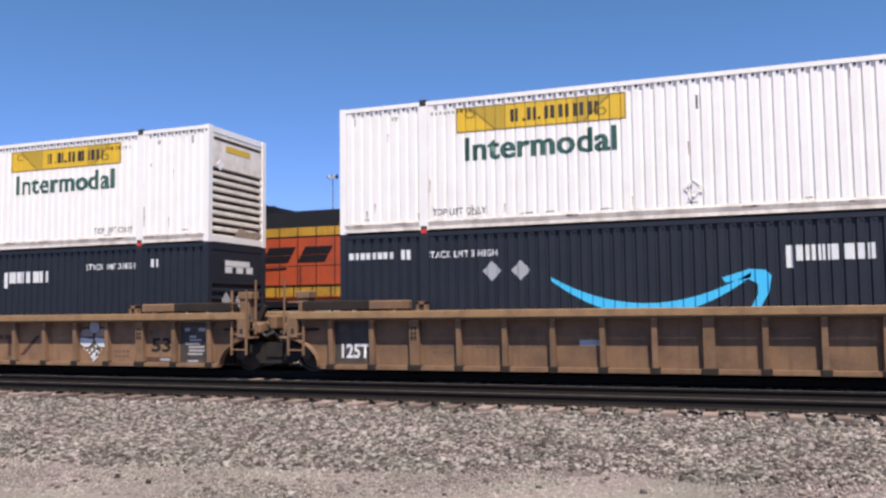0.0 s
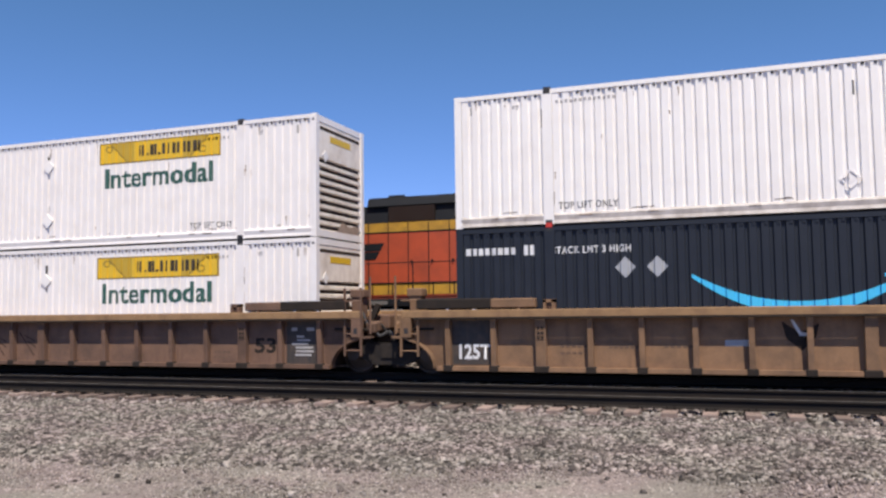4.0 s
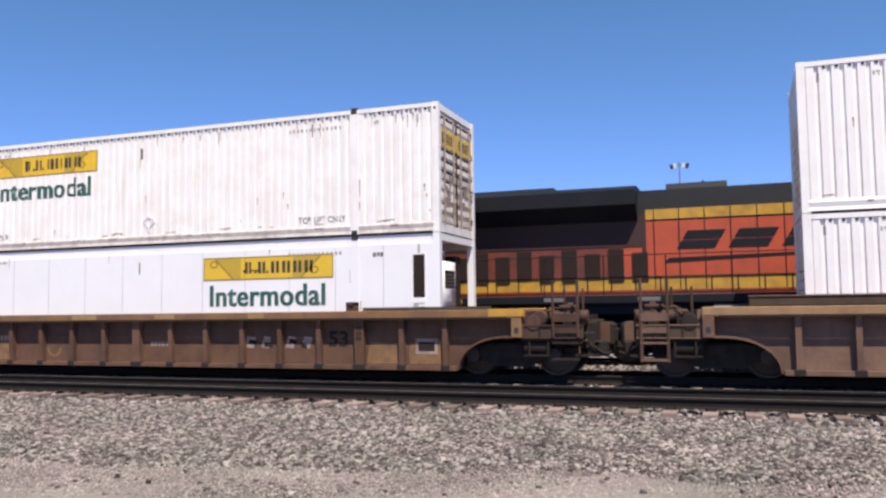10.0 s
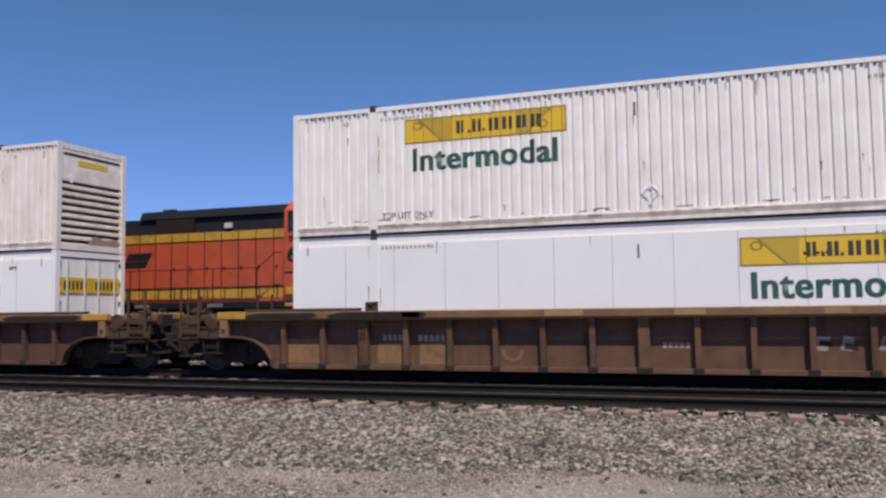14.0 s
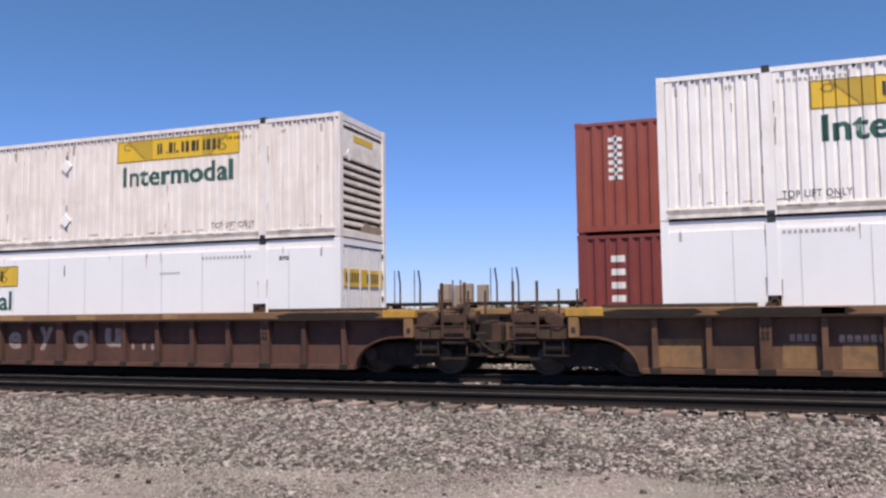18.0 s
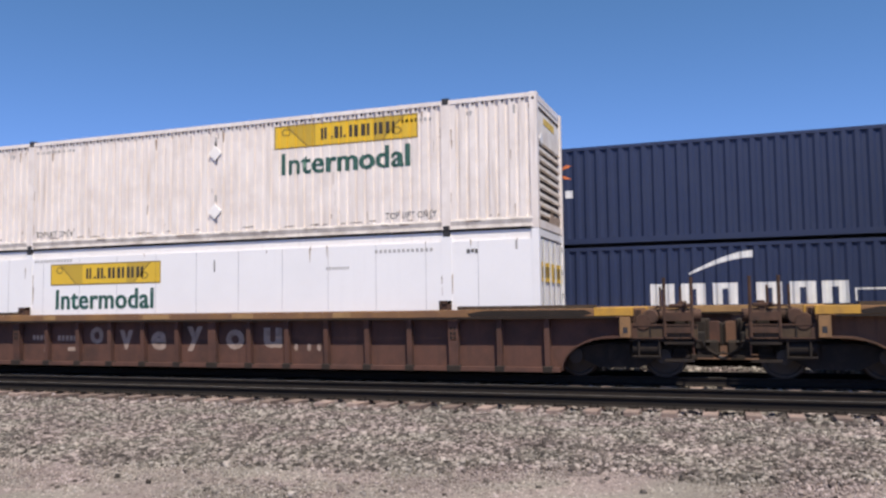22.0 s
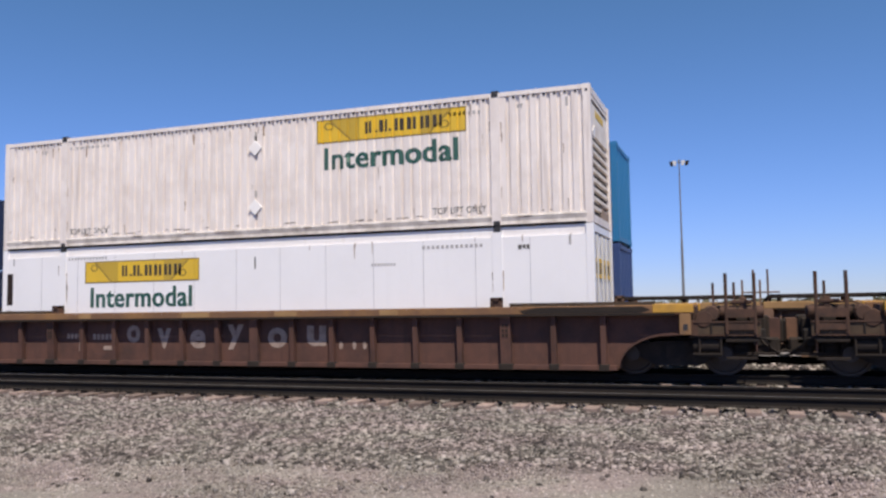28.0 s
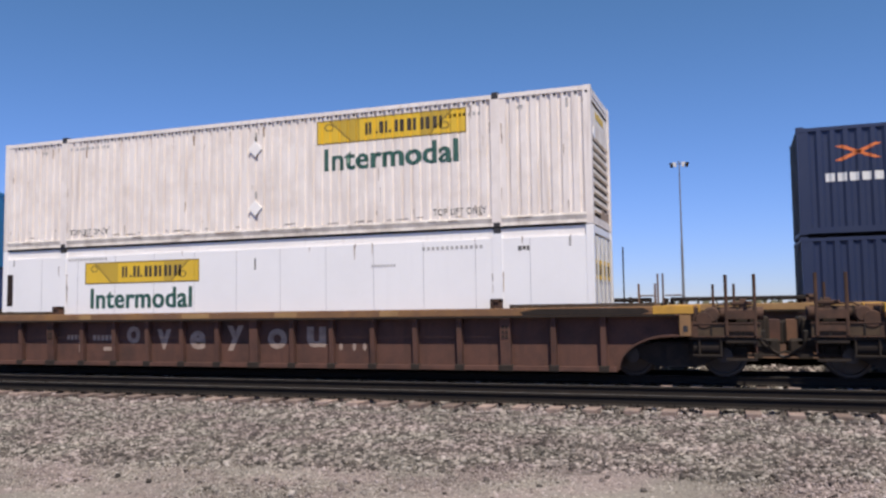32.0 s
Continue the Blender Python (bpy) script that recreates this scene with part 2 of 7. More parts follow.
BOX_RED = material("oxide_red_box_paint", (0.25, 0.055, 0.038), 0.6, dirt=(0.34, 0.12, 0.08), dirt_amount=0.4, streak=0.25)
BOX_RED_DARK = material("dark_red_box_paint", (0.185, 0.037, 0.035), 0.6, dirt=(0.24, 0.07, 0.055), dirt_amount=0.35, streak=0.2)
BOX_BLUE = material("mid_blue_box_paint", (0.032, 0.075, 0.20), 0.55, dirt=(0.06, 0.09, 0.18), dirt_amount=0.35, streak=0.2)
BOX_NAVY = material("navy_box_paint", (0.016, 0.027, 0.075), 0.55, dirt=(0.035, 0.045, 0.085), dirt_amount=0.35, streak=0.2)
BOX_DEEP = material("deep_blue_box_paint", (0.015, 0.044, 0.130), 0.55, dirt=(0.04, 0.07, 0.16), dirt_amount=0.35, streak=0.25)
BOX_TEAL = material("bright_blue_box_paint", (0.020, 0.168, 0.365), 0.55, dirt=(0.05, 0.20, 0.34), dirt_amount=0.35, streak=0.2)
BOX_INDIGO = material("indigo_box_paint", (0.032, 0.062, 0.18), 0.55, dirt=(0.06, 0.085, 0.17), dirt_amount=0.35, streak=0.2)
BOX_ROYAL = material("royal_blue_box_paint", (0.014, 0.052, 0.165), 0.55, dirt=(0.04, 0.08, 0.2), dirt_amount=0.3, streak=0.2)
STONES = stone_material("crushed_stone", (0.036, 0.031, 0.029), (0.135, 0.117, 0.109), (0.39, 0.347, 0.327))
BALLAST = stone_material("ballast_bed", (0.05, 0.043, 0.039), (0.12, 0.103, 0.095), (0.21, 0.183, 0.17), island=False, scale=26)
DIRT = stone_material("gravelly_dirt", (0.155, 0.134, 0.124), (0.225, 0.196, 0.181), (0.31, 0.273, 0.255), island=False, scale=48)
PEBBLES = stone_material("fine_gravel", (0.15, 0.128, 0.118), (0.25, 0.216, 0.20), (0.44, 0.39, 0.37))


# ---- mesh helpers ----
def box(bm, x0, x1, y0, y1, z0, z1):
    v = [bm.verts.new(p) for p in ((x0, y0, z0), (x1, y0, z0), (x1, y1, z0), (x0, y1, z0), (x0, y0, z1), (x1, y0, z1), (x1, y1, z1), (x0, y1, z1))]
    for f in ((3, 2, 1, 0), (4, 5, 6, 7), (0, 1, 5, 4), (1, 2, 6, 5), (2, 3, 7, 6), (3, 0, 4, 7)):
        bm.faces.new([v[i] for i in f])
    return v


def boxes(*dims, bevel=0.0):
    bm = bmesh.new()
    for d in dims:
        box(bm, *d)
    if bevel:
        bmesh.ops.bevel(bm, geom=bm.edges[:], offset=bevel, segments=1, affect="EDGES")
    return bm


def prism(points, y0, y1, bm=None):
    """A slab with the outline points (x, z), counter-clockwise seen from -y, between y0 and y1."""
    bm = bm or bmesh.new()
    a = [bm.verts.new((x, y0, z)) for x, z in points]
    b = [bm.verts.new((x, y1, z)) for x, z in points]
    bm.faces.new(a)
    bm.faces.new(b[::-1])
    k = len(points)
    for i in range(k):
        bm.faces.new((a[(i + 1) % k], a[i], b[i], b[(i + 1) % k]))
    return bm


def prism_x(points, x0, x1, bm=None):
    """A slab with the outline points (y, z), counter-clockwise seen from +x, between x0 and x1."""
    bm = bm or bmesh.new()
    a = [bm.verts.new((x1, y, z)) for y, z in points]
    b = [bm.verts.new((x0, y, z)) for y, z in points]
    bm.faces.new(a)
    bm.faces.new(b[::-1])
    k = len(points)
    for i in range(k):
        bm.faces.new((a[(i + 1) % k], a[i], b[i], b[(i + 1) % k]))
    return bm


def rod(bm, p, q, r, seg=8):
    p, q = Vector(p), Vector(q)
    d = (q - p).normalized()
    s = d.orthogonal().normalized()
    u = d.cross(s)
    ring = [[bm.verts.new(c + r * (math.cos(2 * math.pi * i / seg) * s + math.sin(2 * math.pi * i / seg) * u)) for i in range(seg)] for c in (p, q)]
    for i in range(seg):
        j = (i + 1) % seg
        bm.faces.new((ring[0][i], ring[0][j], ring[1][j], ring[1][i]))
    bm.faces.new(ring[0][::-1])
    bm.faces.new(ring[1])
    return bm


def rods(lines, r, seg=6):
    bm = bmesh.new()
    for p, q in lines:
        rod(bm, p, q, r, seg)
    return bm


def lathe_y(profile, seg=20, bm=None, c=(0, 0, 0)):
    """Turn the profile (radius, y) about the y axis through c."""
    bm = bm or bmesh.new()
    rings = []
    for r, y in profile:
        rings.append([bm.verts.new((c[0] + r * math.cos(2 * math.pi * i / seg), c[1] + y, c[2] + r * math.sin(2 * math.pi * i / seg))) for i in range(seg)])
    for a, b in zip(rings, rings[1:]):
        for i in range(seg):
            j = (i + 1) % seg
            bm.faces.new((a[i], a[j], b[j], b[i]))
    bm.faces.new(rings[0][::-1])
    bm.faces.new(rings[-1])
    return bm


def mesh_of(bm, mat, name):
    bmesh.ops.recalc_face_normals(bm, faces=bm.faces[:])
    me = bpy.data.meshes.new(name)
    bm.to_mesh(me)
    bm.free()
    me.materials.append(mat)
    return me


def part(name, bm, mat, parent, label=""):
    ob = new(name, mesh_of(bm, mat, name))
    ob.parent = parent
    return tagged(ob, label=label, kind="stuff" if name.endswith(("_bars", "_marks")) else "")


def smooth(ob):
    for p in ob.data.polygons:
        p.use_smooth = True
    return ob


def thing(name, m, label, category, group=""):
    ob = new(name)
    ob.matrix_basis = m
    ob.empty_display_size = 0.5
    return tagged(ob, label=label, category=category, group=group)


def letters(text, x0, z0, width, height, bold=0.0, slant=0.0, space=1.0):
    """Upright lettering in the x-z plane at y = 0, filling the box from (x0, z0)."""
    cu = bpy.data.curves.new("lettering", "FONT")
    cu.body = text
    cu.offset = bold
    cu.space_character = space
    cu.resolution_u = 3
    cu.shear = slant
    ob = new("lettering", cu)
    bpy.context.view_layer.update()
    me = bpy.data.meshes.new_from_object(ob.evaluated_get(bpy.context.evaluated_depsgraph_get()))
    bm = bmesh.new()
    bm.from_mesh(me)
    bpy.data.objects.remove(ob)
    bpy.data.meshes.remove(me)
    xs, ys = [v.co.x for v in bm.verts], [v.co.y for v in bm.verts]
    sx, sy = width / (max(xs) - min(xs)), height / (max(ys) - min(ys))
    mx, my = min(xs), min(ys)
    for v in bm.verts:
        v.co = (x0 + (v.co.x - mx) * sx, 0, z0 + (v.co.y - my) * sy)
    return bm


def bars(rects):
    """Flat bars (x0, x1, z0, z1) in the x-z plane at y = 0."""
    bm = bmesh.new()
    for x0, x1, z0, z1 in rects:
        bm.faces.new([bm.verts.new(p) for p in ((x0, 0, z0), (x1, 0, z0), (x1, 0, z1), (x0, 0, z1))])
    return bm


def polys(shapes):
    bm = bmesh.new()
    for s in shapes:
        bm.faces.new([bm.verts.new((x, 0, z)) for x, z in s])
    return bm


def mock_line(x0, z0, width, height, count, gap=0.3):
    """A line of writing that cannot be read: short bars."""
    w = width / count
    return [(x0 + i * w, x0 + (i + 1 - gap) * w, z0, z0 + height) for i in range(count)]


# corrugated side: outer flat, slope, inner flat, slope
class Profile:
    def __init__(self, pitch, outer, slope, depth):
        self.pitch, self.outer, self.slope, self.depth = pitch, outer, slope, depth

    def off(self, x):
        u = x % self.pitch
        a, s = self.outer, self.slope
        inner = self.pitch - a - 2 * s
        if u <= a:
            return 0.0
        if u < a + s:
            return self.depth * (u - a) / s
        if u <= a + s + inner:
            return self.depth
        return self.depth * (self.pitch - u) / s

    def breaks(self, x0, x1):
        out = []
        k = math.floor(x0 / self.pitch)
        inner = self.pitch - self.outer - 2 * self.slope
        while k * self.pitch < x1:
            for d in (0, self.outer, self.outer + self.slope, self.outer + self.slope + inner):
                x = k * self.pitch + d
                if x0 + 1e-4 < x < x1 - 1e-4:
                    out.append(x)
            k += 1
        return out


RIB53 = Profile(0.2258, 0.136, 0.015, 0.040)
RIB40 = Profile(0.2900, 0.090, 0.062, 0.040)


def corrugated(prof, x0, x1, z0, z1, y, back):
    """A pressed side sheet, its outer ridges at y facing -y, with a flat inner lining at y + back."""
    xs = [x0] + prof.breaks(x0, x1) + [x1]
    bm = bmesh.new()
    lo = [bm.verts.new((x, y + prof.off(x), z0)) for x in xs]
    hi = [bm.verts.new((x, y + prof.off(x), z1)) for x in xs]
    for i in range(len(xs) - 1):
        bm.faces.new((lo[i], lo[i + 1], hi[i + 1], hi[i]))
    c = [bm.verts.new(p) for p in ((x0, y + back, z0), (x1, y + back, z0), (x1, y + back, z1), (x0, y + back, z1))]
    bm.faces.new((c[3], c[2], c[1], c[0]))
    bm.faces.new([c[0], c[1]] + lo[::-1])
    bm.faces.new([c[2], c[3]] + hi)
    bm.faces.new((c[0], lo[0], hi[0], c[3]))
    bm.faces.new((c[1], c[2], hi[-1], lo[-1]))
    return bm


def drape(bm, y, prof=None, lift=0.004):
    """Lay flat paint on the side sheet whose ridges lie at y."""
    if prof:
        xs = [v.co.x for v in bm.verts]
        for x in prof.breaks(min(xs), max(xs)):
            bmesh.ops.bisect_plane(bm, geom=bm.verts[:] + bm.edges[:] + bm.faces[:], plane_co=(x, 0, 0), plane_no=(1, 0, 0))
    for v in bm.verts:
        v.co.y = y + (prof.off(v.co.x) if prof else 0) - lift
    for f in bm.faces:
        f.normal_update()
        if f.normal.y > 0:
            f.normal_flip()
    return bm


def paint(name, bm, mat, parent, y, prof=None, lift=0.004, label=""):
    drape(bm, y, prof, lift)
    me = bpy.data.meshes.new(name)
    bm.to_mesh(me)
    bm.free()
    me.materials.append(mat)
    ob = new(name, me)
    ob.parent = parent
    return tagged(ob, label=label, kind="stuff" if name.endswith(("_bars", "_marks")) else "")

# ---- plan ----
RAIL_Z = 0.0            # rail tops of the empty near track
Y_NEAR = 16.28           # centre line of the empty near track
Y_FRONT = 20.175         # centre line of the front train
Y_BACK = 24.90           # centre line of the train behind
HALF = 1.295             # half width of a box


def height(x, y):
    """Ground height: ballast bed under the tracks, shoulder, dirt in front and beyond."""
    if y < 13.6:
        t = min(max((13.6 - y) / 4.6, 0.0), 1.0)
        return -0.19 - 0.08 * t * t * (3 - 2 * t) - 0.02 * max(0.0, 9.0 - y) * 0.2
    if y < 28.0:
        u = min(max((y - 13.6) / 0.9, 0.0), 1.0)
        t = min(max((y - 17.2) / 1.0, 0.0), 1.0)
        m = max(0.0, 1 - ((y - 22.6) / 1.25) ** 2)
        return -0.19 - 0.085 * u + 0.02 * t + 0.19 * m
    t = min((y - 28.0) / 2.0, 1.0)
    return -0.21 - 0.35 * t


# ---- ground ----
def build_ground():
    ys = [-3000, -400, -60, -20, -5] + [0.25 * i for i in range(0, 124)] + [34, 40, 60, 120, 300, 1000, 4500]
    xs = [-4500, -900, -250, -90] + [-50 + 1.0 * i for i in range(0, 81)] + [60, 150, 600, 4500]
    bm = bmesh.new()
    grid = [[bm.verts.new((x, y, height(x, y) + (0.03 * noise.noise((x * 0.6, y * 0.6, 3.0)) if -60 < x < 40 and -6 < y < 40 else 0))) for x in xs] for y in ys]
    for j in range(len(ys) - 1):
        for i in range(len(xs) - 1):
            f = bm.faces.new((grid[j][i], grid[j][i + 1], grid[j + 1][i + 1], grid[j + 1][i]))
            f.smooth = True
            f.material_index = 1 if 10.1 + 0.13 * (min(max(xs[i], -12.0), 3.0) + 4.6) <= ys[j] < 29 else 0
    me = mesh_of(bm, DIRT, "ground")
    me.materials.append(BALLAST)
    return tagged(new("ground", me), "pale gravelly dirt ground with grey crushed stone under the tracks", "ground", kind="structure")


def scatter(name, zones, mat, label):
    """Loose stones, each a small uneven block."""
    rng = np.random.default_rng(7)
    base = np.array([(-1, -1, -1), (1, -1, -1), (1, 1, -1), (-1, 1, -1), (-1, -1, 1), (1, -1, 1), (1, 1, 1), (-1, 1, 1)], float) * 0.55
    quads = np.array([(3, 2, 1, 0), (4, 5, 6, 7), (0, 1, 5, 4), (1, 2, 6, 5), (2, 3, 7, 6), (3, 0, 4, 7)])
    verts = []
    for x0, x1, y0, y1, k, s0, s1 in zones:
        px, py = rng.uniform(x0, x1, k), rng.uniform(y0, y1, k)
        if y0 == 8.0:      # thin out to the wedge of shoulder inside the camera's view
            px = -1.5 + (py - 1.8) * rng.uniform(-1.25, 0.24, k)
        size = rng.uniform(s0, s1, k) * rng.uniform(0.7, 1.3, k)
        if y0 == 8.0:
            keep = rng.uniform(0, 1, k) < np.clip((py - 9.95 - 0.13 * (px + 4.6) + 0.30 * np.sin(px * 1.3) * np.sin(px * 0.47)) / 0.7, 0.006, 1)
            px, py, size = px[keep], py[keep], size[keep]
            k = len(px)
        shape = base[None] * (1 + rng.uniform(-0.45, 0.45, (k, 8, 3))) * np.array((1.2, 0.95, 0.9)) * (2 * size)[:, None, None]
        a, b = rng.uniform(0, 6.28, k), rng.uniform(-0.9, 0.9, k)
        ca, sa, cb, sb = np.cos(a), np.sin(a), np.cos(b), np.sin(b)
        o, z = np.ones(k), np.zeros(k)
        r = np.stack([np.stack([ca, -sa * cb, sa * sb], 1), np.stack([sa, ca * cb, -ca * sb], 1), np.stack([z, sb, cb], 1)], 1)
        gz = np.array([height(x, y) for x, y in zip(px, py)]) + size * rng.uniform(0.1, 0.9, k)
        verts.append(np.einsum("kij,kvj->kvi", r, shape) + np.stack([px, py, gz], 1)[:, None])
    v = np.concatenate(verts)
    n = len(v)
    f = (quads[None] + 8 * np.arange(n)[:, None, None]).reshape(-1)
    me = bpy.data.meshes.new(name)
    me.vertices.add(n * 8)
    me.vertices.foreach_set("co", v.reshape(-1))
    me.loops.add(n * 24)
    me.loops.foreach_set("vertex_index", f)
    me.polygons.add(n * 6)
    me.polygons.foreach_set("loop_start", np.arange(0, n * 24, 4))
    me.update(calc_edges=True)
    me.materials.append(mat)
    return tagged(new(name, me), label, "gravel", kind="stuff")


def build_stones():
    """Crushed stone of the shoulder and the track beds, finer gravel on the dirt in front."""
    zones = ((-17.0, 5.0, 8.0, 14.6, 158000, 0.007, 0.019), (-26.0, 6.0, 14.6, 17.6, 16000, 0.014, 0.028), (-30.0, 8.0, 18.9, 23.8, 19000, 0.016, 0.03), (-32.0, 6.0, 23.8, 28.0, 6000, 0.02, 0.035))
    scatter("ballast_stones", zones, STONES, "loose grey crushed stone ballast along the tracks")
    scatter("fine_gravel", ((-14.0, 2.0, 7.0, 11.2, 62000, 0.003, 0.0085),), PEBBLES, "fine pale gravel scattered over the dirt")


RAIL_PROFILE = ((-0.07, -0.172), (0.07, -0.172), (0.07, -0.160), (0.012, -0.140), (0.009, -0.045), (0.036, -0.034), (0.036, -0.006), (0.028, 0.0), (-0.028, 0.0), (-0.036, -0.006), (-0.036, -0.034), (-0.009, -0.045), (-0.012, -0.140), (-0.07, -0.160))


def build_track(yc, z, name, label, x0, x1, tie_x0, tie_x1, spacing):
    track = tagged(new(name), label, "railway track", kind="structure")
    track.location = (0, yc, z)
    for s in (-1, 1):
        bm = prism_x([(s * 0.7535 + y, zz) for y, zz in RAIL_PROFILE], x0, x1)
        me = mesh_of(bm, RAIL_SIDE, "rail")
        me.materials.append(RAIL_TOP)
        for p in me.polygons:
            if p.normal.z > 0.9 and p.center.z > -0.01:
                p.material_index = 1
        ob = new("rail", me)
        ob.parent = track
    tie = mesh_of(boxes((-0.115, 0.115, -1.295, 1.295, -0.36, -0.178), bevel=0.012), TIE_MAT, "tie")
    plate = mesh_of(boxes((-0.09, 0.09, -0.16, 0.16, -0.180, -0.164), (-0.07, -0.045, -0.115, -0.08, -0.166, -0.125), (0.045, 0.07, -0.115, -0.08, -0.166, -0.125), (-0.07, -0.045, 0.08, 0.115, -0.166, -0.125), (0.045, 0.07, 0.08, 0.115, -0.166, -0.125)), RAIL_SIDE, "tie_plate")
    n = int((tie_x1 - tie_x0) / spacing)
    for i in range(n):
        t = new("tie", tie)
        t.parent = track
        t.matrix_basis = pose(tie_x0 + i * spacing + random.uniform(-0.03, 0.03), random.uniform(-0.05, 0.05), random.uniform(-0.012, 0.004), 0, 0, random.uniform(-1.2, 1.2))
        for s in (-1, 1):
            p = new("tie_plate", plate)
            p.parent = t
            p.matrix_basis = pose(0, s * 0.7535, 0)
    return track


def build_mast(x, y, z0, h, label, k=1.0):
    m = thing("light_mast", pose(x, y, z0), label, "light mast")
    bm = bmesh.new()
    seg = 10
    rings = [[bm.verts.new((r * math.cos(6.2832 * i / seg), r * math.sin(6.2832 * i / seg), zz)) for i in range(seg)] for r, zz in ((0.42, 0), (0.34, h * 0.45), (0.26, h * 0.46), (0.15, h))]
    for a, b in zip(rings, rings[1:]):
        for i in range(seg):
            bm.faces.new((a[i], a[(i + 1) % seg], b[(i + 1) % seg], b[i]))
    bm.faces.new(rings[-1])
    part("pole", bm, TANK_GREY, m)
    part("crossarm", rods([((-1.9 * k, 0, h - 0.6), (1.9 * k, 0, h - 0.6)), ((0, -1.2, h - 0.6), (0, 1.2, h - 0.6))], 0.12), TANK_GREY, m)
    part("head_frame", rods([((0, 0, h - 0.2), (0, 0, h + 0.5)), ((-0.5, 0, h), (0.5, 0, h))], 0.10), TANK_GREY, m)
    for dx, dy, lean in ((-2.1, 0, 1), (2.1, 0, -1), (-1.1, -0.9, 1), (1.1, -0.9, -1)):
        lamp = loft([[(k * (dx - 0.35), dy - 0.5, h - 1.5), (k * (dx + 0.35), dy - 0.5, h - 1.5), (k * (dx + 0.35), dy + 0.5, h - 1.5), (k * (dx - 0.35), dy + 0.5, h - 1.5)],
                     [(k * (dx - 0.5 - 0.2 * lean), dy - 0.4, h - 0.2), (k * (dx + 0.5 - 0.2 * lean), dy - 0.4, h - 0.2), (k * (dx + 0.5 - 0.2 * lean), dy + 0.4, h - 0.2), (k * (dx - 0.5 - 0.2 * lean), dy + 0.4, h - 0.2)]])
        part("floodlight", lamp, CAR_DARK if abs(dx) > 1.5 else PALE, m)
    return m


def build_pole(x, y, z0, h, r, arm=0.0):
    m = thing("utility_pole", pose(x, y, z0), "plain slender dark utility pole in the distance", "pole", "distant poles")
    part("shaft", rods([((0, 0, 0), (0, 0, h))], r), CAR_DARK, m)
    if arm:
        part("crossarm", rods([((-arm, 0, h - 0.5), (arm, 0, h - 0.5))], r * 0.6), CAR_DARK, m)


def build_far():
    build_mast(-17.0, 250.0, -0.6, 43.6, "tall grey yard light mast with floodlights at its head")
    build_mast(-136.8, 262.0, -0.6, 50.2, "slim grey yard light mast with a narrow head", 0.75)
    build_pole(-20.65, 148.0, -0.6, 12.2, 0.14)
    build_pole(-19.8, 150.0, -0.6, 3.4, 0.3)
    rng = random.Random(3)
    bm = bmesh.new()
    for _ in range(520):
        x, y = rng.uniform(-420, 160), rng.uniform(380, 520)
        r = rng.uniform(0.8, 2.4)
        for _k in range(5):
            c = Vector((x + rng.uniform(-r, r), y + rng.uniform(-r, r), rng.uniform(0.2, 1.0) * r))
            vs = [bm.verts.new(c + Vector((rng.uniform(-1, 1), rng.uniform(-1, 1), rng.uniform(-0.8, 0.8))) * r) for _j in range(4)]
            for f in ((0, 1, 2), (0, 1, 3), (0, 2, 3), (1, 2, 3)):
                bm.faces.new([vs[i] for i in f])
    leaf = material("dry_scrub", (0.10, 0.10, 0.06), 0.9, dirt=(0.16, 0.13, 0.08))
    tagged(new("scrub", mesh_of(bm, leaf, "scrub")), "low dry scrub along the far horizon", "scrub", kind="stuff")


# ---- front boxes, 53 foot ----
L53, H53 = 8.077, 2.94


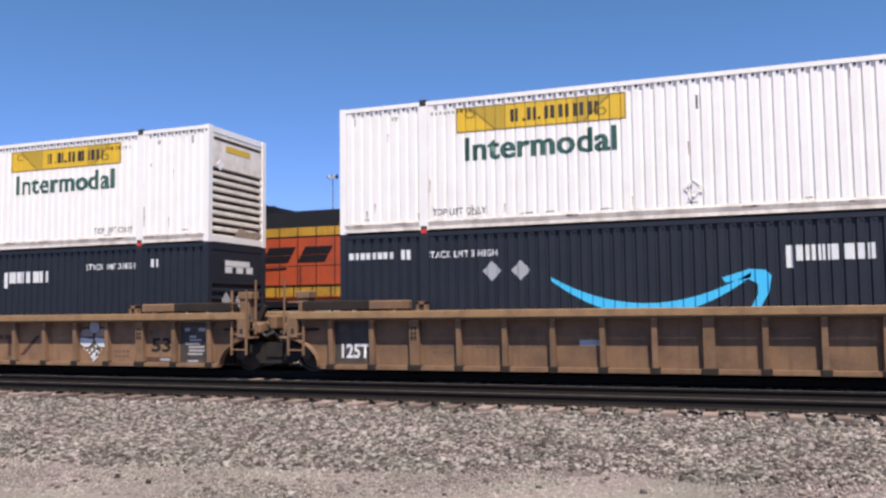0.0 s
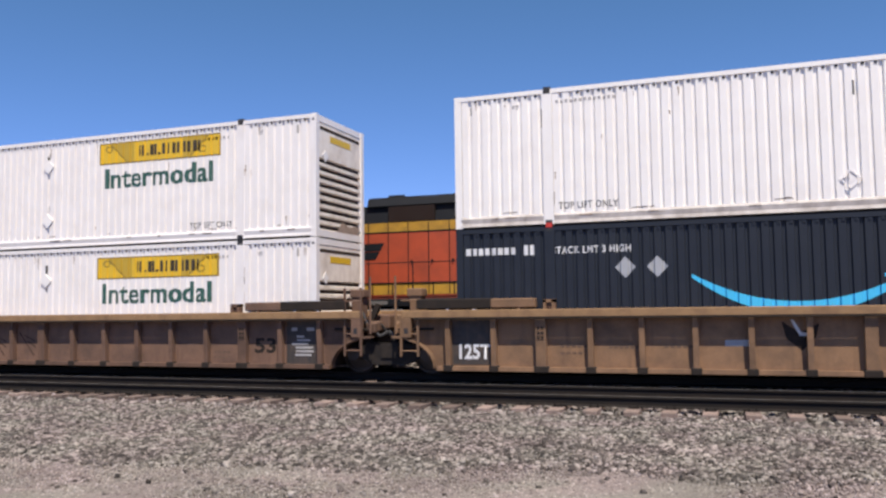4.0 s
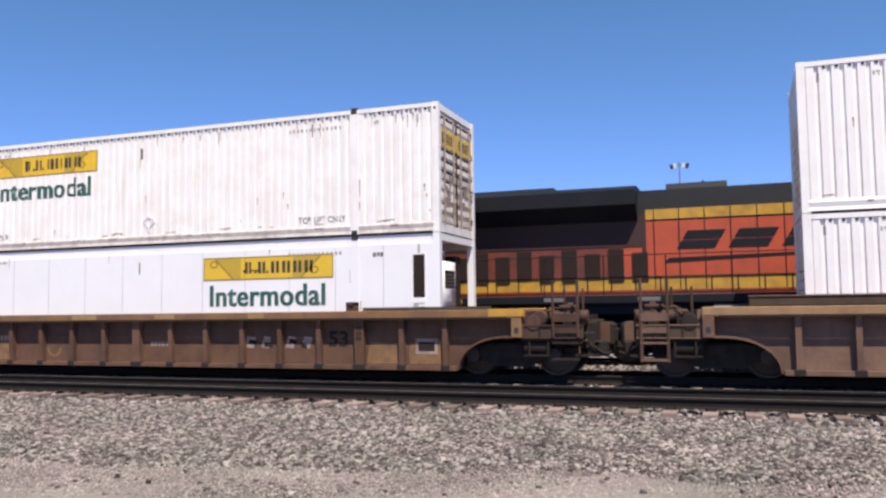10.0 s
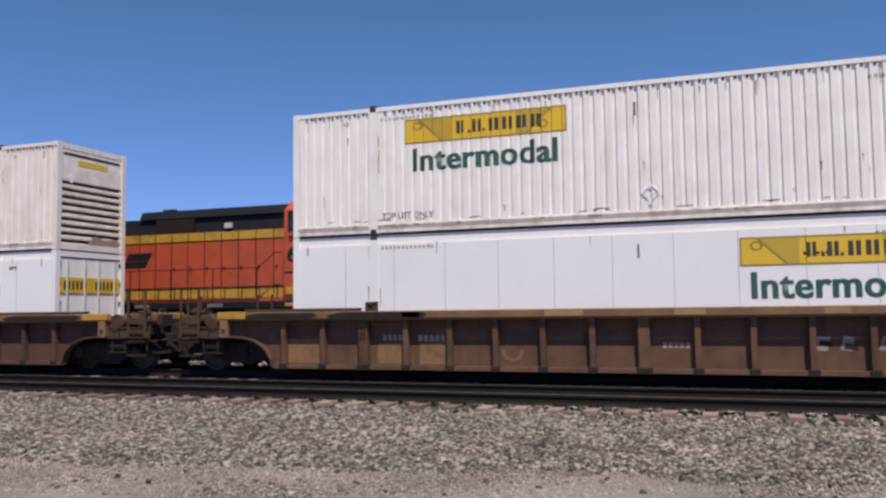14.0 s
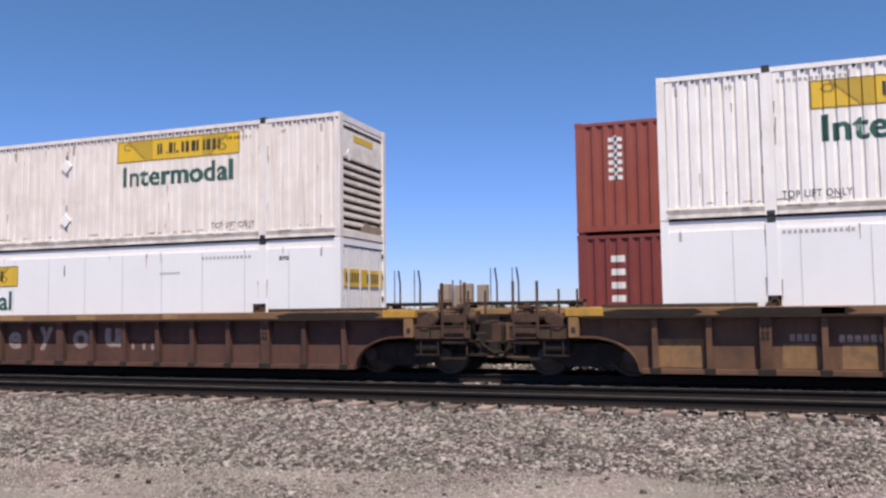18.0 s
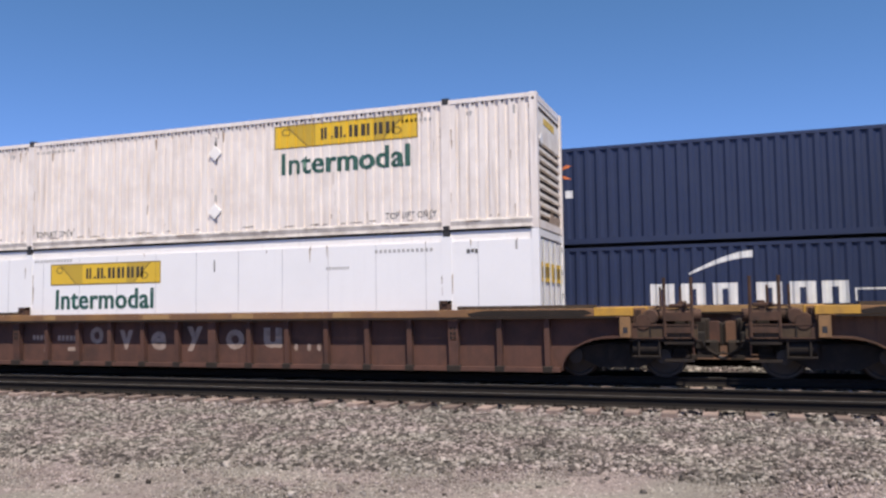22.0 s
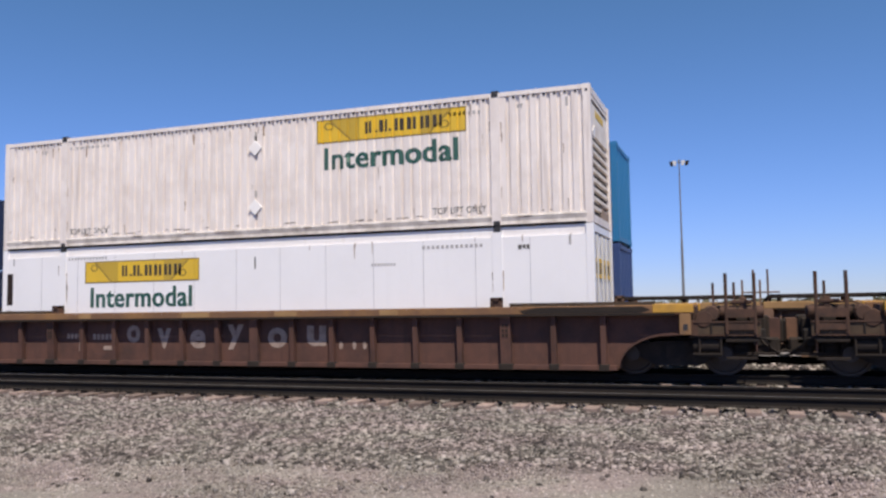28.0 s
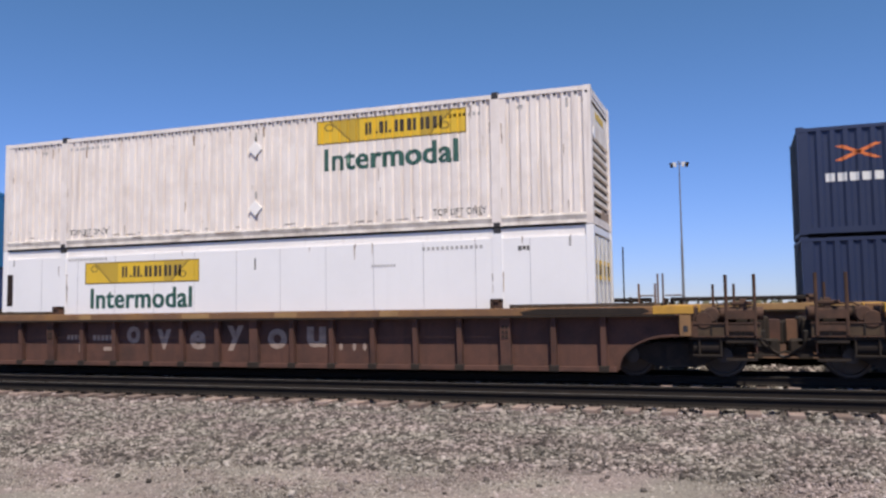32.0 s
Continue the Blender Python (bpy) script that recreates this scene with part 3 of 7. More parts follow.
def sign(parent, x0, z0, prof, w=3.72, h=0.56):
    """Yellow name board: dark bars in place of the name, thin ornaments at both ends, dark green lettering below."""
    y = -HALF
    paint("sign_board", bars([(x0, x0 + w, z0, z0 + h)]), YELLOW, parent, y, prof, 0.004, "yellow painted name board")
    e = 0.03
    paint("sign_border", bars([(x0, x0 + w, z0, z0 + e), (x0, x0 + w, z0 + h - e, z0 + h), (x0, x0 + e, z0 + e, z0 + h - e), (x0 + w - e, x0 + w, z0 + e, z0 + h - e)]), SIGN_LINE, parent, y, prof, 0.007)
    c, a, b = x0 + 0.335 * w, z0 + 0.15, z0 + h - 0.13
    strokes = []
    for i, (cx, wd) in enumerate(((0.0, 0.17), (0.27, 0.06), (0.38, 0.20), (0.62, 0.06), (0.76, 0.22), (1.08, 0.22), (1.40, 0.22), (1.72, 0.22))):
        x = c + cx * w / 3.72 * 0.98
        if wd < 0.1:
            strokes.append((x, x + wd, a, a + 0.06))
        else:
            strokes += [(x, x + wd * 0.42, a, b), (x + wd * 0.62, x + wd, a, b)]
    paint("name_bars", bars(strokes), SIGN_DARK, parent, y, prof, 0.007, "dark bars of the painted name")
    # ochre corner shading behind the name, with a dark diagonal and a small scroll
    for k in (1, -1):
        X = (lambda u: x0 + u * w) if k > 0 else (lambda u: x0 + (1 - u) * w)
        top, low = z0 + h - e, z0 + e
        shade = [(X(0.09), top), (X(0.235), low), (X(0.30), low), (X(0.30), top)]
        paint("sign_shading", polys([shade]), SIGN_SHADE, parent, y, prof, 0.0055)
        orn = [[(X(0.085), top), (X(0.10), top), (X(0.245), low), (X(0.23), low)]]
        for j in range(6):
            t0, t1 = 1.05 * j, 1.05 * (j + 1)
            cx, cz, ra, rb = X(0.085 if k > 0 else 0.14), z0 + (0.70 if k > 0 else 0.36) * h, 0.10, 0.065
            orn.append([(cx + ra * math.cos(t0) * 1.3, cz + ra * math.sin(t0)), (cx + ra * math.cos(t1) * 1.3, cz + ra * math.sin(t1)), (cx + rb * math.cos(t1) * 1.3, cz + rb * math.sin(t1)), (cx + rb * math.cos(t0) * 1.3, cz + rb * math.sin(t0))])
        paint("sign_scroll", polys(orn), SIGN_LINE, parent, y, prof, 0.007)
    for shift, lift in ((-0.016, 0.004), (0.0, 0.006), (0.016, 0.008)):
        paint("lettering", letters("Intermodal", x0 + 0.2 + shift, z0 - 0.64, w - 0.42, 0.52, 0.012, space=1.05), GREEN, parent, y, prof, lift, "dark green painted word")


def placard(parent, x, z, prof, r=0.19, plate=True):
    """Diamond placard holder: a raised white plate, or a bare grey frame."""
    y = -HALF
    if plate:
        bm = prism([(x - r, z), (x, z - r), (x + r, z), (x, z + r)], y - 0.034, y - 0.004)
        part("placard_holder", bm, WHITE_CLEAN, parent, "white diamond placard holder")
        paint("placard_dash", bars([(x - 0.018, x + 0.018, z + r + 0.06, z + r + 0.22)]), FAINT, parent, y, prof)
    else:
        q = r - 0.035
        ring_ = [(x - r, z), (x, z - r), (x + r, z), (x, z + r)]
        hole = [(x - q, z), (x, z - q), (x + q, z), (x, z + q)]
        bm = bmesh.new()
        for i in range(4):
            j = (i + 1) % 4
            prism([ring_[i], ring_[j], hole[j], hole[i]], y - 0.022, y - 0.004, bm)
        part("placard_frame", bm, WHITE_GREY, parent, "pale diamond placard frame")
        paint("placard_face", polys([[(x - q, z + 0.02), (x, z - q * 0.6), (x + q, z + 0.02), (x, z + q)]]), WHITE_GREY, parent, y, prof, 0.006)


def end_louvred(c, x, mat, s=1):
    """End wall with deep horizontal pressings, facing +x for s = 1."""
    bm = bmesh.new()
    pts = [(0.0, 0.16)]
    z = 0.16
    for i in range(9):
        pts += [(0.0, z + 0.03), (-0.055, z + 0.055), (-0.055, z + 0.135), (0.0, z + 0.16)]
        z += 0.2
    pts += [(0.0, 2.78), (-0.12, 2.78), (-0.12, 0.16)]
    a = [bm.verts.new((x + s * dx, -HALF + 0.14, zz)) for dx, zz in pts]
    b = [bm.verts.new((x + s * dx, HALF - 0.14, zz)) for dx, zz in pts]
    k = len(pts)
    for i in range(k):
        bm.faces.new((a[i], a[(i + 1) % k], b[(i + 1) % k], b[i]))
    bm.faces.new(a[::-1])
    bm.faces.new(b)
    # left ends turned from the sun get their shade as a darker colour
    part("end_wall", bm, NAVY if mat is NAVY else END_SHADE_BLUE if s < 0 and mat in (WHITE, WHITE_SMOOTH) else WHITE_END, c)
    z = 0.16
    if s > 0:
        for i in range(9):
            # dark strip in each pressing: its shadow and rust put into the colour
            part("end_slot", boxes((x - 0.053, x - 0.043, -HALF + 0.2, HALF - 0.2, z + 0.058, z + 0.132)), SLOT if mat is not NAVY else RUBBER, c)
            z += 0.2
        part("end_mark", boxes((x + 0.002, x + 0.006, -0.55, 0.55, 2.36, 2.52)), YELLOW if mat is not NAVY else WHITE_MARK, c, "" if mat is NAVY else "small yellow label")
        if mat is not NAVY:
            part("end_slot", boxes((x + 0.001, x + 0.004, -HALF + 0.22, HALF - 0.22, 2.60, 2.68)), SLOT, c)
            part("end_stain", prism_x([(-0.2, 0.19), (1.0, 0.19), (1.05, 0.42), (0.5, 0.36), (0.1, 0.46)], x + 0.001, x + 0.004), STAIN, c, "rusty brown stain")
        if mat is NAVY:
            for yy in (-0.55, -0.05, 0.4):
                part("end_mark", boxes((x + 0.002, x + 0.006, yy, yy + 0.3, 2.2, 2.38)), WHITE_MARK, c)
            for yy in (-0.7, -0.1):
                part("end_diamond", prism_x([(yy, 1.5), (yy + 0.2, 1.28), (yy + 0.4, 1.5), (yy + 0.2, 1.72)], x + 0.002, x + 0.006), GREY_MARK, c)
        else:
            part("end_placard", prism_x([(-0.95, 1.98), (-0.8, 1.83), (-0.65, 1.98), (-0.8, 2.13)], x + 0.002, x + 0.012), WHITE_CLEAN, c)


def end_doors(c, x, mat, s=1, bands=True, sign_z=None):
    """Double doors with lock rods, facing +x for s = 1."""
    for k in (-1, 1):
        y0, y1 = (-HALF + 0.15, -0.01) if k < 0 else (0.01, HALF - 0.15)
        d = part("door", boxes((x - 0.06, x - 0.012, y0, y1, 0.18, 2.74)), WHITE_END if bands else mat, c)
        if bands:
            for i in range(10):
                z = 0.26 + 0.247 * i
                part("door_band", boxes((x - 0.014, x + 0.006, y0 + 0.05, y1 - 0.05, z, z + 0.12), bevel=0.006), WHITE_END if i % 4 else RAIL_GRIME, d)
                if i not in (2, 3, 8):
                    part("door_groove", boxes((x - 0.0125, x - 0.009, y0 + 0.08, y1 - 0.08, z + 0.135, z + 0.205)), SLOT if i > 3 else STAIN, d)
            part("door_seal", boxes((x - 0.012, x + 0.008, *((y1 - 0.045, y1) if k < 0 else (y0, y0 + 0.045)), 0.2, 2.72)), SLOT, d)
            part("door_seal", boxes((x - 0.012, x + 0.004, *((y0, y0 + 0.04) if k < 0 else (y1 - 0.04, y1)), 0.2, 2.72)), SCUFF, d)
        for yy in (y0 + 0.25, y1 - 0.25):
            part("lock_rod", rods([((x + 0.03, yy, 0.2), (x + 0.03, yy, 2.72))], 0.026), SCUFF if bands else PALE, d)
            part("lock_handle", boxes((x + 0.02, x + 0.05, yy - 0.02, yy + 0.22, 1.15, 1.19)), STEEL_DARK, d)
        part("hinge", boxes(*[(x - 0.012, x + 0.02, (y0 - 0.05 if k < 0 else y1 - 0.04), (y0 + 0.04 if k < 0 else y1 + 0.05), 0.35 + 0.55 * i, 0.47 + 0.55 * i) for i in range(5)]), STEEL_DARK, d)
        if sign_z:
            part("door_sign", boxes((x + 0.004, x + 0.012, y0 - 0.02 if k > 0 else y0 + 0.02, y1 - 0.02 if k > 0 else y1 + 0.02, sign_z, sign_z + 0.42)), YELLOW, d)
            if bands:
                rg = random.Random(11 + k)
                for i in range(7):
                    yy, zz = rg.uniform(y0 + 0.1, y1 - 0.3), rg.uniform(0.3, 1.4)
                    part("grime_patch", boxes((x + 0.007, x + 0.0075 + 0.0004 * i, yy, yy + rg.uniform(0.08, 0.28), zz, zz + rg.uniform(0.1, 0.4))), SCUFF, d)
            part("door_sign_bars", boxes(*[(x + 0.013, x + 0.017, y0 + 0.14 + 0.15 * i, y0 + 0.22 + 0.15 * i, sign_z + 0.09, sign_z + 0.33) for i in range(6)]), SIGN_DARK, d)


def end_reefer(c, x, mat):
    """Open nose with a rounded white cooling unit in a frame."""
    # back wall's grey has the shade inside the open nose painted in
    part("end_wall", boxes((x - 1.0, x - 0.95, -HALF + 0.08, HALF - 0.08, 0.16, 2.62)), LOUVRE, c)
    u = boxes((x - 0.95, x - 0.05, -1.16, 0.20, 0.80, 2.58))
    bmesh.ops.bevel(u, geom=u.edges[:], offset=0.26, segments=4, affect="EDGES")
    unit = smooth(part("cooling_unit", u, WHITE_CLEAN, c, "rounded white cooling unit"))
    part("unit_grille", boxes((x - 0.056, x - 0.040, -0.80, -0.14, 1.72, 2.12)), GRILLE, unit)
    part("condenser", boxes((x - 0.95, x - 0.14, 0.20, 0.62, 0.85, 2.50), bevel=0.03), GRILLE, c, "dark condenser box")
    for i in range(4):
        part("grille_slat", boxes((x - 0.042, x - 0.034, -0.78, -0.16, 1.77 + 0.08 * i, 1.79 + 0.08 * i)), TANK_GREY, unit)
    part("unit_panel", boxes((x - 0.056, x - 0.040, -0.62, -0.38, 1.40, 1.56)), GREY_MARK, unit)
    smooth(part("fuel_tank", lathe_y([(0.02, -1.12), (0.34, -1.08), (0.42, -0.95), (0.42, 0.9), (0.36, 0.97), (0.02, 1.0)], 24, c=(x - 0.46, 0, 0.56)), WHITE_CLEAN, c))
    part("side_vent", boxes((x - 0.62, x - 0.34, -HALF - 0.004, -HALF + 0.02, 1.50, 2.46)), GRILLE, c, "dark side vent opening")
    part("vent_frame", boxes((x - 0.64, x - 0.62, -HALF - 0.012, -HALF + 0.02, 0.2, 2.48), (x - 0.34, x - 0.32, -HALF - 0.012, -HALF + 0.02, 0.2, 2.48), (x - 0.62, x - 0.34, -HALF - 0.012, -HALF + 0.02, 1.38, 1.48)), WHITE_CLEAN, c)
    part("side_vent", boxes((x - 0.62, x - 0.50, -HALF - 0.004, -HALF + 0.02, 0.25, 1.36)), GREY_MARK, c, "grey lower vent")
    part("side_vent", boxes((x - 0.44, x - 0.35, -HALF - 0.004, -HALF + 0.02, 0.25, 1.30)), TANK_GREY, c)


def box53(x, z, mat, label, ends=("louvre", "louvre"), smooth_side=False, dark=False):
    c = thing("shipping_container", pose(x, Y_FRONT, z), label, "container", "containers on the front train")
    L, H = L53, H53
    prof = None if smooth_side else RIB53
    edge = mat
    for s in (-1, 1):
        y = -HALF if s < 0 else HALF
        if smooth_side:
            xr = L - (1.0 if s > 0 and ends[1] == "reefer" else 0.12)
            p = part("side_panel", boxes((-L + 0.12, xr, min(y, y - s * 0.06), max(y, y - s * 0.06), 0.16, H - 0.22)), mat, c)
            if s < 0:
                part("panel_seam", boxes(*[(k * 1.22 - 0.61 - 0.005, k * 1.22 - 0.61 + 0.005, -HALF - 0.004, -HALF + 0.002, 0.2, H - 0.24) for k in range(-5, 7)]), SEAM, p)
        else:
            bm = corrugated(RIB53, -L + 0.1, L - 0.1, 0.24 if not dark else 0.15, H - 0.09, -HALF, 0.06)
            if s > 0:
                bmesh.ops.rotate(bm, verts=bm.verts[:], cent=(0, 0, 0), matrix=Matrix.Rotation(math.pi, 3, "Z"))
            part("side_panel", bm, mat, c)
        if smooth_side:
            # rail in a greyer white, for the shaded strip below the upper box
            part("top_rail", boxes((-L + 0.1, L - 0.1, min(y - s * 0.035, y - s * 0.11), max(y - s * 0.035, y - s * 0.11), H - 0.23, H - 0.012)), WHITE_GREY, c)
        else:
            part("top_rail", boxes((-L + 0.1, L - 0.1, min(y + s * 0.012, y - s * 0.08), max(y + s * 0.012, y - s * 0.08), H - 0.105, H - 0.012)), edge, c)
        if not smooth_side and not dark:
            for xa, xb in ((-L + 0.13, -6.1), (-5.88, 5.88), (6.1, L - 0.13)):
                part("bottom_rail", prism_x([(s * a, b) for a, b in ((1.20, 0.03), (1.313, 0.03), (1.300, 0.10), (1.318, 0.20), (1.30, 0.245), (1.20, 0.245))][::s], xa, xb), RAIL_GRIME if mat in (WHITE, WHITE_PINK, WHITE_CLEAN) else edge, c)
        else:
            part("bottom_rail", boxes((-L + 0.1, L - 0.1, min(y + s * 0.012, y - s * 0.09), max(y + s * 0.012, y - s * 0.09), 0.02, 0.16)), edge, c)
        for xx in (-5.99, 5.99):
            post = part("lift_post", boxes((xx - 0.11, xx + 0.11, min(y + s * 0.016, y - s * 0.05), max(y + s * 0.016, y - s * 0.05), 0.02, H - 0.1)), edge, c)
            for za, zb in ((H - 0.11, H + 0.034), (-0.004, 0.11)):
                part("lift_casting", boxes((xx - 0.075, xx + 0.075, min(y + s * 0.02, y - s * 0.16), max(y + s * 0.02, y - s * 0.16), za, zb)), RUBBER, post)
        for xx in (-L, L):
            sx = 1 if xx > 0 else -1
            part("corner_post", boxes((min(xx, xx - sx * 0.16), max(xx, xx - sx * 0.16), min(y + s * 0.01, y - s * 0.15), max(y + s * 0.01, y - s * 0.15), 0.0, H)), edge, c)
    for sx, kind in ((-1, ends[0]), (1, ends[1])):
        x_ = sx * (L - 0.02)
        part("end_header", boxes((min(x_, x_ - sx * 0.12), max(x_, x_ - sx * 0.12), -HALF + 0.14, HALF - 0.14, H - 0.16, H - 0.01)), edge, c)
        part("end_sill", boxes((min(x_, x_ - sx * 0.12), max(x_, x_ - sx * 0.12), -HALF + 0.14, HALF - 0.14, 0.02, 0.18)), edge, c)
        if kind == "louvre":
            end_louvred(c, x_ - sx * 0.01, mat, sx)
        elif kind == "doors":
            end_doors(c, x_ - sx * 0.01, mat, 1, True, 1.98)
        elif kind == "doors_low":
            end_doors(c, x_ - sx * 0.01, mat, 1, False, 1.80)
        elif kind == "reefer":
            end_reefer(c, x_, mat)
    part("roof", boxes((-L + 0.1, L - 0.1, -HALF + 0.05, HALF - 0.05, H - 0.05, H)), mat, c)
    # floor reaches below the box as dark filler, drawing the gap's shade
    part("floor", boxes((-L + 0.1, L - 0.1, -HALF + 0.05, HALF - 0.05, -0.034, 0.15)), STEEL_DARK, c)
    if not smooth_side:
        # black blocks drawn at the pressed rib ends; nothing is open there
        bm = bmesh.new()
        for bx in RIB53.breaks(-L + 0.2, L - 0.2)[::4]:
            if abs(abs(bx) - 5.93) > 0.25:
                box(bm, bx + 0.155, bx + 0.21, -HALF - 0.0135, -HALF + 0.02, H - 0.165, H - 0.115)
        tagged(part("drain_holes", bm, RUBBER if not dark else NAVY, c, "row of dark pressed ends under the top rail"), kind="stuff")
    return c


def small_marks(c, prof, y=-HALF, mat=FAINT, top_lift=True):
    """Stencilled weights, codes and notices on a box side."""
    rows = mock_line(-7.72, 2.52, 0.07, 0.18, 1) + mock_line(7.55, 2.50, 0.07, 0.2, 1)
    rows += mock_line(-5.8, 2.60, 1.3, 0.07, 13, 0.42) + mock_line(4.25, 2.52, 1.45, 0.075, 13, 0.42)
    paint("stencil_bars", bars(rows), mat, c, y, prof)
    if top_lift:
        for xx in (-6.68, 6.55):
            paint("stencil_glyph", bars([(xx - 0.07, xx - 0.03, 2.56, 2.64), (xx - 0.01, xx + 0.07, 2.60, 2.64), (xx + 0.02, xx + 0.05, 2.54, 2.59)]), FAINT, c, y, prof)
        for xx in (-5.78, 4.52):
            paint("stencil_lettering", letters("TOP LIFT ONLY", xx, 0.33, 1.24, 0.15, 0.012, space=1.12), STENCIL, c, y, prof)
    else:
        paint("stencil_bars", bars(mock_line(3.0, 2.18, 0.62, 0.06, 8, 0.4)), mat, c, y, prof)
        paint("stencil_glyph", bars([(6.45, 6.53, 2.44, 2.54), (6.55, 6.62, 2.46, 2.54), (6.64, 6.70, 2.44, 2.54)]), STENCIL, c, y, prof)
    paint("stencil_dash", bars([(-0.10, -0.06, 2.22, 2.50)]), STENCIL, c, y, prof)


def wear(c, prof, seed, n=26, rail=True):
    """Brown run-off streaks under the top rail and dark scuffs along the bottom rail."""
    rg = random.Random(seed)
    runs, scuffs = [], []
    for i in range(n):
        x, w = rg.uniform(-7.9, 7.9), rg.uniform(0.012, 0.04)
        z = rg.choice((2.74, 2.70, rg.uniform(0.6, 2.6), 0.52))
        h = rg.uniform(0.08, 0.34) * (1.0 if z > 0.6 else 0.8)
        runs.append([(x, z), (x + w * 0.4, z - h), (x + w * 0.7, z - h), (x + w, z)])
    for x in (-6.12, -5.88, 5.86, 6.10):
        for k in range(3):
            xx, z, h = x + rg.uniform(-0.03, 0.03), rg.uniform(0.4, 2.6), rg.uniform(0.15, 0.5)
            runs.append([(xx, z), (xx + 0.006, z - h), (xx + 0.02, z - h), (xx + 0.028, z)])
    for i in range(n // 2):
        x, w = rg.uniform(-7.8, 7.4), rg.uniform(0.05, 0.38)
        z = rg.uniform(0.27, 0.31)
        scuffs.append([(x, z), (x + w, z + 0.006), (x + w * 0.9, z + 0.03), (x + w * 0.2, z + 0.022)])
    paint("streak_marks", polys(runs), STAIN, c, -HALF, prof, 0.003)
    paint("scuff_marks", polys(scuffs), SCUFF, c, -HALF, prof, 0.003)
    if rail:
        for xa, xb in ((-L53 + 0.2, -6.15), (-5.85, 5.85), (6.15, L53 - 0.2)):
            for i in range(max(2, int((xb - xa) * 0.9))):
                x, w = rg.uniform(xa, xb - 0.3), rg.uniform(0.06, 0.3)
                part("rail_scrape", boxes((x, x + w, -1.3195, -1.316, 0.175 + rg.uniform(-0.005, 0.01), 0.205)), SCUFF if i % 3 else STAIN, c)


def smile(c, prof, mark=True):
    n = 26
    shape = []
    for i in range(n):
        u0, u1 = i / n, (i + 1) / n

        def pt(u):
            x = -3.13 + 3.95 * u
            z = 1.82 - 0.35 - 0.66 * (1 - (2 * u - 1.0) ** 2) + 0.34
            w = 0.045 + 0.21 * math.sin(math.pi * min(1, u * 0.94 + 0.03)) ** 0.8
            return x, z + w * 0.5, z - w * 0.5

        a, b = pt(u0), pt(u1)
        shape.append([(a[0], a[2]), (b[0], b[2]), (b[0], b[1]), (a[0], a[1])])
    head = [(0.28, 1.76), (0.34, 1.66), (0.75, 1.73), (0.94, 1.62), (0.93, 1.42), (0.74, 1.06), (0.92, 1.08), (1.13, 1.45), (1.19, 1.78), (1.08, 1.89), (0.80, 1.92)]
    shape.append([(head[0]), head[1], head[2], head[10]])
    shape.append([head[2], head[3], head[8], head[9], head[10]])
    shape.append([head[3], head[4], head[7], head[8]])
    shape.append([head[4], head[5], head[6], head[7]])
    paint("curved_arrow_mark", polys(shape), CYAN, c, -HALF, prof, 0.004, "bright cyan curved arrow")
    if mark:
        x, z = 1.46, 2.05
        r = []
        for k, wd in enumerate((0.30, 0.18, 0.12, 0.46, 0.30)):
            lo = z - (0.13 if k == 0 else 0.0)
            hi = z + 0.30
            r += [(x, x + wd * 0.40, lo, hi), (x + wd * 0.60, x + wd, z, hi)]
            x += wd + 0.045
        paint("name_bars", bars(r), WHITE_MARK, c, -HALF, prof, 0.004, "white bars of the painted name")
    d = 0.21
    for xx in (-4.43, -3.79):
        paint("diamond_mark", polys([[(xx - d, 2.02), (xx, 2.02 - d * 1.05), (xx + d, 2.02), (xx, 2.02 + d * 1.05)]]), GREY_MARK, c, -HALF, prof, 0.004, "pale grey diamond")
    for xx in (-5.93, 4.28):
        paint("stencil_lettering", letters("STACK LMT 3 HIGH", xx, 2.34, 1.62, 0.15, 0.02, space=1.12), WHITE_MARK, c, -HALF, prof)
    paint("stencil_bars", bars(mock_line(-7.85, 2.36, 1.15, 0.15, 8) + mock_line(-6.55, 2.33, 0.26, 0.22, 2) + mock_line(6.35, 2.36, 0.26, 0.2, 2)), WHITE_MARK, c, -HALF, prof)


# ---- well cars ----
def side_frame_outline(s):
    pts = [(-1.05, 0.52), (-0.80, 0.62), (-0.34, 0.70), (0.34, 0.70), (0.80, 0.62), (1.05, 0.52), (1.05, 0.40), (0.72, 0.36), (0.40, 0.20), (-0.40, 0.20), (-0.72, 0.36), (-1.05, 0.40)]
    return pts[::-1]


WHEELSETS = []


